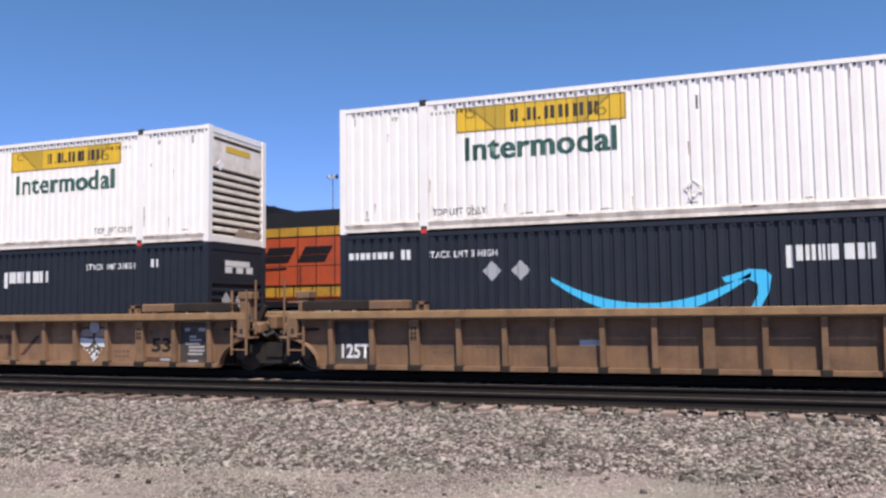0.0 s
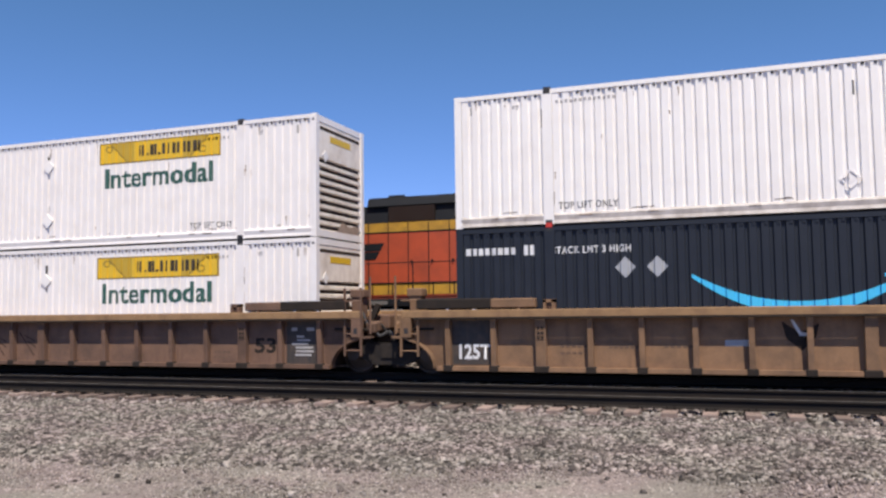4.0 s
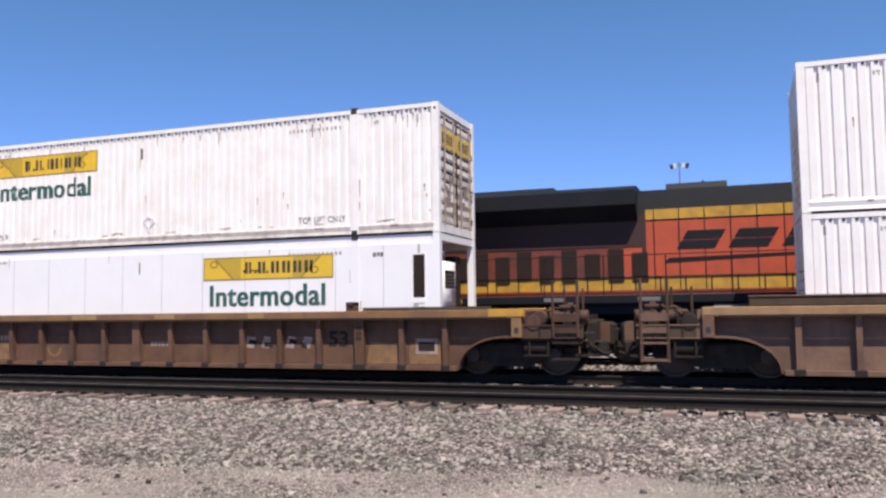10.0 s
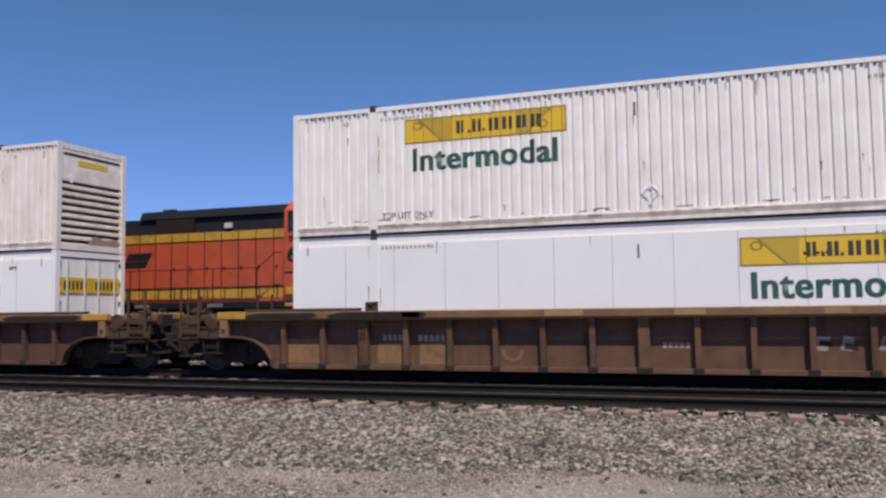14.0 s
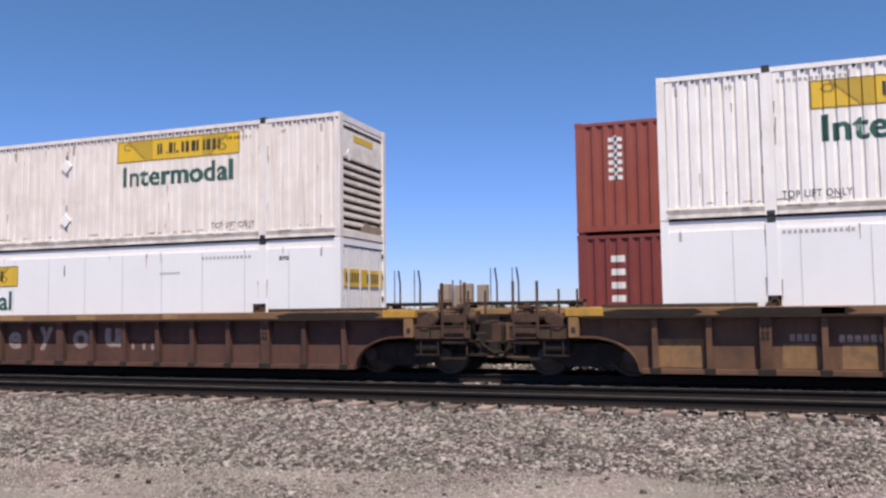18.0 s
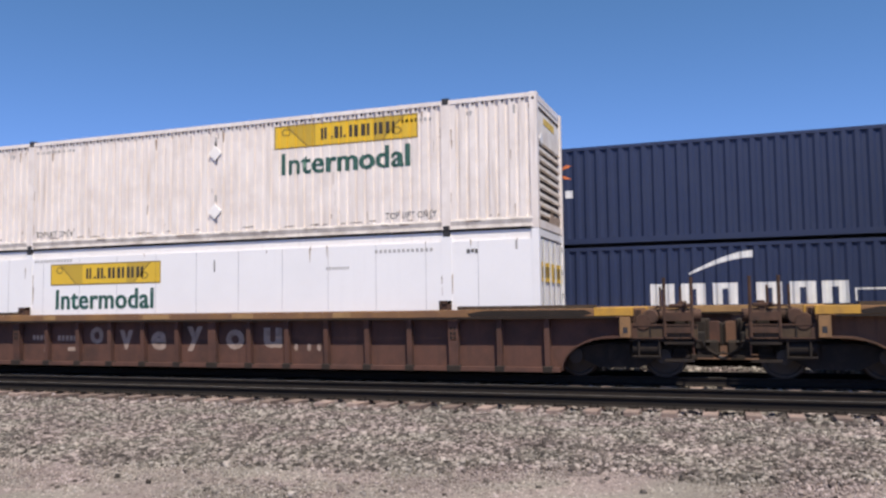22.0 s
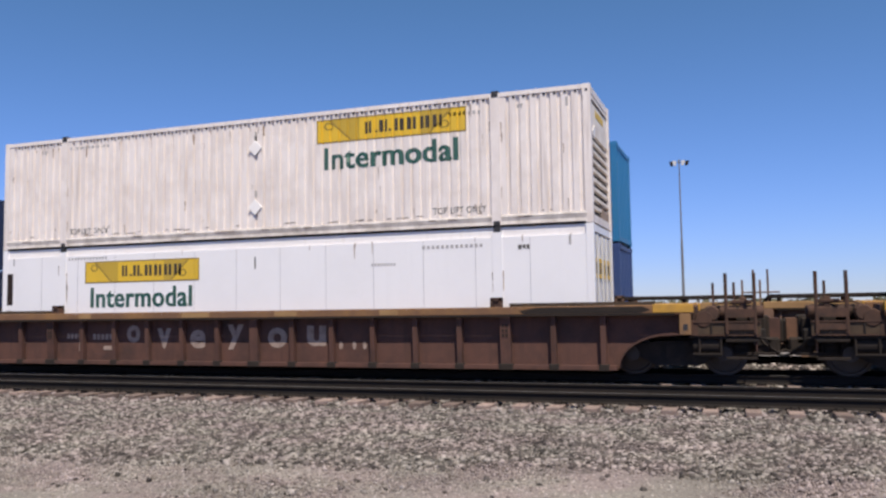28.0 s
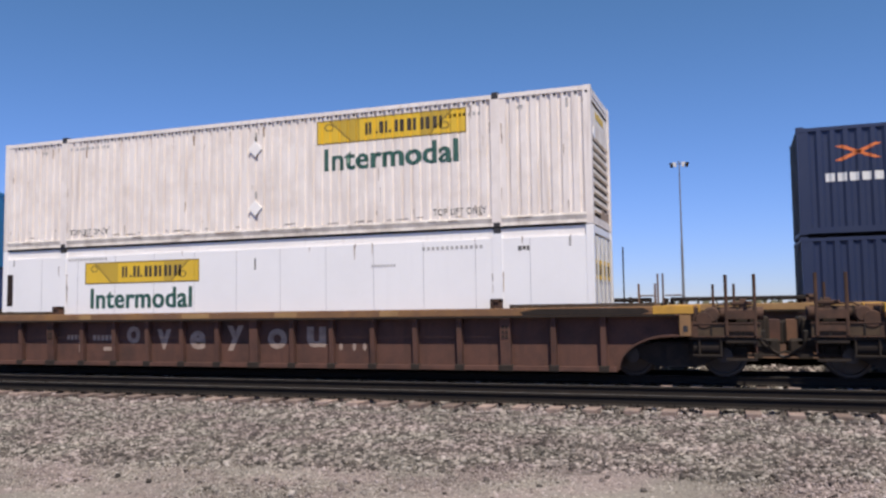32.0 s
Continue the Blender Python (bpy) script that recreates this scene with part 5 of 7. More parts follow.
def build_front():
    y = -HALF
    for k, m, lab in (("A", TAN, "tan-brown dusty well car unit with a white stencilled load number"), ("B", TAN, "tan-brown dusty well car unit with a white doodle on its side"), ("C", TAN_DUSTY, "greyish tan-brown dusty well car with faded marks on its ribs"), ("D", RUST, "rust-brown well car with ochre repainted patches"), ("E", MAROON, "dark maroon-brown well car with chalky graffiti letters")):
        sh = {"A": (True, True), "B": (True, True), "C": (False, True), "D": (False, False), "E": (False, False)}[k]
        tr = {"A": (False, False), "B": (False, True), "C": (True, True), "D": (True, True), "E": (True, True)}[k]
        car = front(well_car(REST + OFF[k], Y_FRONT, "front", m, lab, sh, tr, sill_mat=None if k in "ABC" else SILL_RUST, end_mat=None if k in "ABC" else END_RUST, floor_z=0.203 if k in "ABC" else 0.178), k)
        s_y = -1.55 + 0.20
        if k in "ABC":
            if k in "AB":
                paint("load_panel", bars([(-8.30, -7.31, 0.24, 1.2)]), PANEL_BLACK, car, s_y, None, 0.003, "black stencil panel")
                paint("load_number", letters("125T", -8.02, 0.36, 0.70, 0.33, 0.03), WHITE_MARK, car, s_y, None, 0.007)
            paint("panel_code_bars", bars(mock_line(-5.8, 0.62, 0.6, 0.06, 5) + mock_line(-5.8, 0.48, 0.5, 0.05, 4) + mock_line(-4.8, 0.6, 0.65, 0.06, 6) + mock_line(-3.7, 0.62, 0.6, 0.06, 5) + mock_line(5.3, 0.45, 0.5, 0.06, 4) + mock_line(5.3, 0.33, 0.5, 0.05, 4)), FADED, car, s_y, None, 0.003)
            if k != "C":
                paint("panel_patch", bars([(-2.55, -2.05, 0.66, 0.78)]), GREY_MARK, car, s_y, None, 0.003)
            paint("length_number", letters("53", 6.45, 0.46, 0.58, 0.36, 0.03), CAR_DARK, car, s_y, None, 0.003)
            paint("notice_panel", bars([(7.32, 8.2, 0.20, 1.2)]), PANEL_BLACK, car, s_y, None, 0.003, "black notice panel")
            rr = random.Random(5)
            paint("notice_bars", bars([(7.45 + rr.uniform(0, 0.15), 7.75 + rr.uniform(0, 0.3), 0.4 + 0.085 * i, 0.45 + 0.085 * i) for i in range(6)] + [(7.45, 7.6, 0.98, 1.06), (7.85, 8.05, 0.98, 1.06)]), FAINT, car, s_y, None, 0.007)
        if k == "B":
            paint("faded_mark", bars([(0.95, 1.55, 0.78, 0.90), (1.2, 1.32, 0.34, 0.78), (1.72, 1.84, 0.34, 0.78), (1.6, 1.98, 0.78, 0.90)]), MAROON, car, s_y, None, 0.003)
            paint("faded_mark", polys([[(2.15, 0.36), (2.3, 0.36), (2.85, 0.88), (2.7, 0.88)]]), MAROON, car, s_y, None, 0.003)
            disc = lambda cx, cz, r, a0=0.0, a1=6.2832: [(cx + r * math.cos(a0 + (a1 - a0) * i / 20), cz + r * math.sin(a0 + (a1 - a0) * i / 20)) for i in range(20 if a1 > 6 else 21)]
            paint("doodle_outline", polys([disc(4.38, 0.82, 0.275), disc(4.90, 0.82, 0.275), disc(4.64, 1.10, 0.20)]), CAR_DARK, car, s_y, None, 0.003, "black outline of a spray doodle")
            for cx in (4.38, 4.90):
                # grey upper half: the lid, plus the sill's shadow painted over the white
                paint("doodle_lid", polys([disc(cx, 0.82, 0.235, 0.12, 3.02)]), STANCHION, car, s_y, None, 0.006)
                paint("doodle_eye", polys([disc(cx, 0.82, 0.24, 3.1, 6.32)]), WHITE_MARK, car, s_y, None, 0.0075, "white half-round eye")
            paint("doodle_cap", polys([disc(4.64, 1.10, 0.165)]), GREY_MARK, car, s_y, None, 0.006)
            drip = [(4.42, 0.50, 0.03), (4.50, 0.44, 0.03), (4.58, 0.52, 0.05), (4.64, 0.40, 0.06), (4.72, 0.48, 0.045), (4.80, 0.44, 0.03), (4.66, 0.30, 0.05), (4.58, 0.34, 0.04), (4.70, 0.60, 0.04), (4.62, 0.24, 0.03), (4.74, 0.33, 0.03), (4.32, 0.54, 0.02), (4.88, 0.53, 0.02)]
            paint("doodle_outline", polys([[(4.50, 0.60), (4.58, 0.22), (4.70, 0.22), (4.80, 0.60)]]), CAR_DARK, car, s_y, None, 0.0045)
            for cx, cz, r in drip:
                paint("doodle_drip", polys([disc(cx, cz, r)]), WHITE_MARK, car, s_y, None, 0.0075)
            # dark winged drawing, and a scrap of white on it
            paint("dark_drawing", polys([[(-1.52, 1.14), (-1.44, 0.80), (-1.17, 0.58), (-1.20, 0.92)], [(-1.17, 0.58), (-0.92, 0.84), (-0.86, 1.10), (-1.20, 0.92)]]), CAR_DARK, car, s_y, None, 0.003, "dark V-shaped sprayed drawing")
            paint("drawing_highlight", polys([[(-1.36, 1.16), (-1.31, 1.17), (-1.16, 0.90), (-1.21, 0.87)], [(-1.22, 0.86), (-0.98, 0.86), (-0.98, 0.91), (-1.18, 0.93)]]), WHITE_MARK, car, s_y, None, 0.006)
            paint("red_primer_patch", bars([(5.95, 7.25, 0.22, 0.34), (7.36, 8.1, 0.22, 0.30)]), MAROON, car, s_y, None, 0.0028, "dull red primer band")
            paint("plate_patch", bars([(6.72, 7.02, 0.25, 0.31), (7.55, 7.85, 0.23, 0.28)]), GREY_MARK, car, s_y, None, 0.010)
        if k == "C":
            for cx in (-2.7, -1.65, -0.6):
                paint("scrawl", polys([[(cx - 0.3, 0.95), (cx - 0.27, 0.98), (cx + 0.25, 0.36), (cx + 0.21, 0.34)], [(cx - 0.1, 0.9), (cx + 0.28, 0.74), (cx + 0.28, 0.70), (cx - 0.1, 0.86)], [(cx, 0.75), (cx + 0.3, 0.6), (cx + 0.3, 0.55), (cx, 0.7)]]), END_RUST, car, s_y, None, 0.003)
            paint("car_code_bars", bars(mock_line(-5.75, 0.76, 0.5, 0.12, 4) + mock_line(-4.9, 0.74, 0.8, 0.13, 6)), WHITE_MARK, car, s_y, None, 0.003)
        if k in "DE":
            paint("car_code_bars", bars(mock_line(-5.75, 0.76, 0.5, 0.13, 4) + mock_line(-4.9, 0.74, 0.8, 0.14, 6)), CHALK, car, s_y, None, 0.003)
            for xa, xb in ((-2.0, -1.2), (0.6, 1.2), (3.3, 3.75), (-5.2, -4.8)):
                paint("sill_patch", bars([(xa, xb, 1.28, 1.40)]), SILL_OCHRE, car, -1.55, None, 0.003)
        for xa, xb in {"D": ((-9.2, -7.3), (-7.0, -4.6)), "E": ((6.6, 9.2),)}.get(k, ()):
            paint("soot_patch", polys([[(xa, 1.275), (xb - 0.2, 1.27), (xb, 1.33), (xb - 0.15, 1.40), (xa + 0.3, 1.405), (xa - 0.1, 1.34)]]), CAR_DARK, car, -1.55, None, 0.003, "sooty stretch of sill")
        if k == "D":
            for q in ([[(-5.9 + 1.03 * i, 0.24), (-5.2 + 1.03 * i, 0.24), (-5.18 + 1.03 * i, 0.62), (-5.35 + 1.03 * i, 0.72), (-5.88 + 1.03 * i, 0.70)] for i in (0, 1)] + [[(-8.2, 0.24), (-7.32, 0.24), (-7.32, 0.8), (-8.2, 0.8)], [(6.3, 0.24), (7.1, 0.24), (7.1, 0.7), (6.4, 0.74)], [(7.35, 0.24), (8.2, 0.24), (8.2, 0.78), (7.35, 0.7)]]):
                paint("repainted_patch", polys([q]), OCHRE, car, s_y, None, 0.003, "ochre repainted patch")
            paint("length_number", letters("53", 5.35, 0.62, 0.5, 0.36, 0.03), CAR_DARK, car, s_y, None, 0.007)
            paint("panel_patch", bars([(7.50, 8.02, 0.46, 0.80)]), CHALK, car, s_y, None, 0.007, "pale stencilled frame")
            paint("panel_patch", bars([(7.57, 7.95, 0.53, 0.73)]), CAR_DARK, car, s_y, None, 0.010)
            for x0_, w_ in ((3.05, 0.36), (3.55, 0.26), (4.2, 0.28), (4.62, 0.3)):
                paint("worn_stencil", polys([[(x0_, 0.60), (x0_ + w_ * 0.8, 0.57), (x0_ + w_, 0.83), (x0_ + w_ * 0.3, 0.86)]]), CHALK, car, s_y, None, 0.003, "worn pale stencil")
            for x0_, w_, z_ in ((3.2, 0.22, 0.68), (3.62, 0.24, 0.62), (4.3, 0.2, 0.7), (4.62, 0.16, 0.60)):
                paint("worn_stencil", polys([[(x0_, z_), (x0_ + w_, z_ - 0.03), (x0_ + w_, z_ + 0.07), (x0_ + 0.03, z_ + 0.1)]]), CAR_DARK, car, s_y, None, 0.007)
            paint("worn_stencil", bars(mock_line(0.35, 0.62, 0.55, 0.11, 5)), CHALK, car, s_y, None, 0.003)
            paint("ring_mark", polys([[(-2.75 + 0.24 * math.cos(a), 0.56 + 0.24 * math.sin(a)), (-2.75 + 0.24 * math.cos(a + 0.4), 0.56 + 0.24 * math.sin(a + 0.4)), (-2.75 + 0.17 * math.cos(a + 0.4), 0.56 + 0.17 * math.sin(a + 0.4)), (-2.75 + 0.17 * math.cos(a), 0.56 + 0.17 * math.sin(a))] for a in (3.1, 3.5, 3.9, 4.3, 4.7, 5.1, 5.5, 5.9)]), OCHRE, car, s_y, None, 0.003)
        if k == "E":
            for ch, cx, w, z, h in (("o", -3.44, 0.42, 0.66, 0.44), ("v", -2.50, 0.42, 0.52, 0.50), ("e", -1.50, 0.46, 0.52, 0.46), ("y", -0.42, 0.46, 0.50, 0.60), ("o", 0.74, 0.52, 0.54, 0.48), ("u", 1.78, 0.50, 0.58, 0.48)):
                paint("graffiti_letter", letters(ch, cx - 0.17 - w / 2, z, w, h, 0.035), CHALK, car, s_y, None, 0.003)
            paint("graffiti_letter", letters("L", -5.35, 0.45, 0.25, 0.55, 0.0), CHALK, car, s_y, None, 0.006)
            paint("graffiti_dash", bars([(-4.55, -4.15, 0.48, 0.58)]), CHALK, car, s_y, None, 0.006)
            for cx in (2.24, 2.58, 2.84):
                paint("graffiti_dot", polys([[(cx + 0.05 * math.cos(a * 0.785), 0.60 + 0.09 * math.sin(a * 0.785)) for a in range(8)]]), CHALK, car, s_y, None, 0.003)

    P = RIB53
    for k in "AB":
        c = front(box53(REST + OFF[k], Z1, NAVY, "dark navy ribbed container with a cyan curved arrow", dark=True), k)
        smile(c, P)
        up = front(box53(REST + OFF[k], Z2, WHITE_CLEAN, "bright white ribbed container with a yellow name board"), k)
        sign(up, (1.62 if k == "B" else -5.2), 5.34 - Z2, P)
        small_marks(up, P)
        wear(up, P, 3 if k == "A" else 4, 16)
        placard(up, -0.2, 3.8 - Z2, P, plate=False)
        part("red_clamp", boxes((5.92, 6.06, y - 0.03, y + 0.05, -0.05, 0.05)), RED_MARK, up)
        part("red_clamp", boxes((-6.06, -5.92, y - 0.03, y + 0.05, -0.05, 0.05)), RED_MARK, up)
    lo = front(box53(REST + OFF["C"], Z1, WHITE_GREY, "dusty white ribbed container with a yellow name board"), "C")
    sign(lo, 1.64, 2.33 - Z1, P)
    placard(lo, -0.06, 2.33 - Z1, P)
    small_marks(lo, P)
    up = front(box53(REST + OFF["C"], Z2, WHITE_GREY, "dusty white ribbed container with a yellow name board"), "C")
    wear(lo, P, 21, 14)
    wear(up, P, 22, 22)
    sign(up, 1.66, 5.33 - Z2, P)
    small_marks(up, P)
    placard(up, -0.05, 5.40 - Z2, P)
    placard(up, -0.05, 3.93 - Z2, P)
    lo = front(box53(REST + OFF["D"], W1, WHITE_SMOOTH, "smooth white insulated container with a cooling unit in its nose", ends=("louvre", "reefer"), smooth_side=True), "D")
    sign(lo, 1.86, 2.21 - W1, None, 3.58)
    small_marks(lo, None, top_lift=False)
    up = front(box53(REST + OFF["D"], W2, WHITE, "weathered white ribbed container with yellow lettered doors", ends=("louvre", "doors")), "D")
    wear(lo, None, 31, 10, False)
    wear(up, P, 32, 44)
    sign(up, -5.21, 5.19 - W2, P)
    small_marks(up, P)
    placard(up, 0.2, 3.76 - W2, P, plate=False)
    lo = front(box53(REST + OFF["E"], W1, WHITE_SMOOTH, "smooth white insulated container with yellow banded doors", ends=("reefer_side", "doors_low"), smooth_side=True), "E")
    part("side_vent", boxes((-7.95, -7.72, y - 0.004, y + 0.02, 0.25, 1.3), (-7.95, -7.72, y - 0.004, y + 0.02, 1.45, 2.3)), GRILLE, lo, "dark side vent opening")
    part("end_wall", boxes((-8.02, -7.98, y + 0.1, HALF - 0.1, 0.16, 2.76)), WHITE_SMOOTH, lo)
    sign(lo, -5.24, 2.20 - W1, None, 3.56)
    small_marks(lo, None, top_lift=False)
    up = front(box53(REST + OFF["E"], W2, WHITE_PINK, "aged pinkish-white ribbed container with a yellow name board"), "E")
    wear(lo, None, 41, 10, False)
    wear(up, P, 42, 50)
    sign(up, 1.61, 5.33 - W2, P)
    small_marks(up, P)
    placard(up, -0.07, 5.37 - W2, P)
    placard(up, -0.07, 3.92 - W2, P)


# ---- the train behind: locomotives ----
def slab(bm, x0, x1, hy, z0, z1, top=None, nose=0.0):
    """A symmetric block whose top edge may be narrower (half width top) and whose front top may lean back by nose."""
    t = hy if top is None else top
    v = [bm.verts.new(p) for p in ((x0, -hy, z0), (x1, -hy, z0), (x1, hy, z0), (x0, hy, z0), (x0, -t, z1), (x1 - nose, -t, z1), (x1 - nose, t, z1), (x0, t, z1))]
    for f in ((3, 2, 1, 0), (4, 5, 6, 7), (0, 1, 5, 4), (1, 2, 6, 5), (2, 3, 7, 6), (3, 0, 4, 7)):
        bm.faces.new([v[i] for i in f])
    return bm


def solid(*args, bevel=0.0, **kw):
    bm = slab(bmesh.new(), *args, **kw)
    if bevel:
        bmesh.ops.bevel(bm, geom=bm.edges[:], offset=bevel, segments=2, affect="EDGES")
    return bm


def ring(x, hw, z0, z1, c):
    """Cross-section with chamfered upper shoulders."""
    return [(x, -hw, z0), (x, hw, z0), (x, hw, z1 - c * 1.2), (x, hw - c, z1), (x, -hw + c, z1), (x, -hw, z1 - c * 1.2)]


def loft(rings):
    """Skin a row of rings with equal counts and close both ends."""
    bm = bmesh.new()
    rows = [[bm.verts.new(p) for p in r] for r in rings]
    k = len(rows[0])
    for a, b in zip(rows, rows[1:]):
        for i in range(k):
            bm.faces.new((a[i], a[(i + 1) % k], b[(i + 1) % k], b[i]))
    bm.faces.new(rows[0][::-1])
    bm.faces.new(rows[-1])
    bmesh.ops.recalc_face_normals(bm, faces=bm.faces[:])
    return bm


def slab_of(corners, nrm, t):
    """A thin pane with the given outer corners."""
    return loft([[tuple(c - nrm * t) for c in corners], [tuple(c) for c in corners]])


def both_sides(name, bm, mat, parent, y, lift=0.006, label=""):
    """Flat paint on both flanks, reading the right way round on each."""
    c = bm.copy()
    paint(name, bm, mat, parent, y, None, lift, label)
    ob = paint(name, c, mat, parent, y, None, lift, label)
    ob.matrix_basis = pose(0, 0, 0, 0, 0, 180)


def loco_truck(parent, x):
    t = part("truck", boxes((-2.0, 2.0, -0.5, 0.5, 0.5, 0.8)), STEEL_DARK, parent, "dark three-axle truck")
    t.location.x = x
    for s in (-1, 1):
        part("side_frame", boxes((-2.45, 2.45, *sorted((s * 0.98, s * 1.14)), 0.62, 0.98), (-2.1, -1.6, *sorted((s * 0.97, s * 1.16)), 0.36, 0.66), (-0.25, 0.25, *sorted((s * 0.97, s * 1.16)), 0.36, 0.66), (1.6, 2.1, *sorted((s * 0.97, s * 1.16)), 0.36, 0.66), bevel=0.03), STEEL_DARK, t)
    for dx in (-1.85, 0.0, 1.85):
        bm = bmesh.new()
        for s in (-1, 1):
            pr = [(0.12, -0.08), (0.45, -0.02), (0.47, -0.07), (0.53, -0.07), (0.535, 0.045), (0.56, 0.06), (0.56, 0.075), (0.46, 0.078), (0.14, 0.08)]
            if s > 0:
                pr = [(r, -y) for r, y in pr][::-1]
            lathe_y(pr, 26, bm, (0, s * 0.75, 0))
        rod(bm, (0, -1.05, 0), (0, 1.05, 0), 0.10, 12)
        w = part("wheelset", bm, WHEEL_STEEL, t)
        w.location = (dx, 0, 0.535)
        WHEELSETS.append((w, dx, 0.535, "back"))


def locomotive(s, number, kind, label, turn=0):
    """Road locomotive, cab towards +x: deck, hood with striped flanks, radiator overhang, cab, nose, rails, tank, trucks."""
    lo = thing("locomotive", pose(s, Y_BACK, 0, 0, 0, turn), label, "locomotive", "locomotives of the train behind")
    emd = kind == "flush"
    r0 = -9.75 if not emd else -10.1
    cab0, cab1, nose1 = (6.55, 8.55, 10.05) if not emd else (6.0, 8.30, 10.10)
    part("deck", boxes((-10.45, 10.45, -1.5, 1.5, 1.50, 1.72), bevel=0.02), LOCO_BLACK, lo)
    for j, x in enumerate((-9.6, -6.8, -4.4, -1.6, 1.2, 3.9, 6.6, 8.6)):
        part("deck_mark", boxes((x, x + 0.55, -1.506, -1.50, 1.56, 1.66)), LOCO_YELLOW if j % 3 == 0 else TANK_GREY, lo)
    part("fuel_tank", boxes((-3.3, 3.0, -1.42, 1.42, 0.42, 1.48), bevel=0.16), LOCO_BLACK, lo)
    for s_ in (-1, 1):
        part("air_reservoir", smooth_cyl((-2.6, s_ * 1.35, 1.34), (2.2, s_ * 1.35, 1.34), 0.13), TANK_GREY, lo)
    # plain dark fill, added to shut out the daylight under the deck
    part("underframe", boxes((-9.9, 9.9, -0.62, 0.62, 0.82, 1.50), (-9.3, 9.3, -1.3, -0.62, 1.22, 1.50), (-9.3, 9.3, 0.62, 1.3, 1.22, 1.50)), LOCO_BLACK, lo)
    loco_truck(lo, -6.6)
    loco_truck(lo, 6.6)
    hw = 1.02
    hood = part("hood", solid(r0, cab0 + 0.05, hw, 1.72, 3.60), ORANGE, lo)
    part("upper_hood", solid(r0 + 0.02, cab0 + 0.02, hw + 0.004, 3.60, 4.42, top=hw - 0.16), LOCO_BLACK, lo, "black upper hood")
    x_st0 = -4.2 if not emd else -3.6
    for s_ in (-1, 1):
        part("hood_stripe", boxes((x_st0, cab0, *sorted((s_ * hw, s_ * (hw + 0.006))), 3.64, 3.90)), LOCO_YELLOW, lo, "yellow stripe")
        part("hood_stripe", boxes((r0 + 0.05, cab0 - 0.2, *sorted((s_ * hw, s_ * (hw + 0.006))), 1.84, 2.16 if not emd else 2.0)), DIRTY_YELLOW if emd else LOCO_YELLOW, lo, "sooty yellow band" if emd else "yellow stripe")
        if not emd:
            part("stripe_edge", boxes((r0 + 0.05, cab0 - 0.2, *sorted((s_ * (hw + 0.004), s_ * (hw + 0.03))), 2.16, 2.185)), LOCO_BLACK, lo)
        x = r0 + 0.3
        while x < cab0 - 0.4 and not emd:
            part("stripe_seam", boxes((x - 0.015, x + 0.015, *sorted((s_ * (hw + 0.004), s_ * (hw + 0.02))), 1.82, 2.17)), LOCO_BLACK, hood)
            x += 0.62
        # door seams
        x = x_st0 + 0.2
        while x < cab0 - 0.3 and not emd:
            part("door_seam", boxes((x - 0.012, x + 0.012, *sorted((s_ * (hw + 0.005), s_ * (hw + 0.014))), 1.85, 3.90)), LOCO_BLACK, hood)
            if x > 1.6:
                part("door_latch", boxes((x + 0.08, x + 0.13, *sorted((s_ * (hw + 0.004), s_ * (hw + 0.03))), 2.72, 2.82)), LOCO_BLACK, hood)
            x += 0.62
        part("hood_line", boxes((x_st0, cab0, *sorted((s_ * (hw + 0.002), s_ * (hw + 0.012))), 3.615, 3.64)), LOCO_BLACK, hood)
    # radiator compartment
    if not emd:
        bm = bmesh.new()
        prism_x([(-1.05, 3.62), (1.05, 3.62), (1.48, 4.02), (1.48, 4.40), (1.2, 4.52), (-1.2, 4.52), (-1.48, 4.40), (-1.48, 4.02)], -9.95, -4.4, bm)
        part("radiator_overhang", bm, LOCO_BLACK, lo, "black overhanging radiator")
        part("radiator_top", solid(-9.3, -6.6, 1.15, 4.52, 4.62, top=1.0), LOCO_BLACK, lo)
    else:
        bm = bmesh.new()
        prism_x([(-1.04, 2.82), (1.04, 2.82), (1.40, 3.12), (1.47, 3.9), (1.40, 4.35), (1.1, 4.50), (-1.1, 4.50), (-1.40, 4.35), (-1.47, 3.9), (-1.40, 3.12)], -8.7, -3.15, bm)
        part("radiator_overhang", bm, LOCO_BLACK, lo, "black flared radiator")
        for x in (-7.9, -5.9, -3.9):
            part("roof_fan", rods([((x, 0, 4.48), (x, 0, 4.60))], 0.72, 18), LOCO_BLACK, lo)
        for s_ in (-1, 1):
            part("rear_stripe", boxes((r0, r0 + 1.3, *sorted((s_ * hw, s_ * (hw + 0.008))), 3.35, 3.66)), LOCO_YELLOW, lo)
            for j in range(3):
                part("rear_grille", boxes((r0 + 0.08, r0 + 1.25, *sorted((s_ * hw, s_ * (hw + 0.01))), 2.0 + 0.45 * j, 2.36 + 0.45 * j)), GRILLE, lo)
    for s_ in (-1, 1):
        for i in range(0 if emd else 9):
            x = -9.45 + 0.61 * i
            part("vent_door", boxes((x, x + 0.40, *sorted((s_ * hw, s_ * (hw + 0.03))), 2.06 if i % 3 else 2.14, 2.92 if i % 2 else 2.8)), GRILLE, lo)
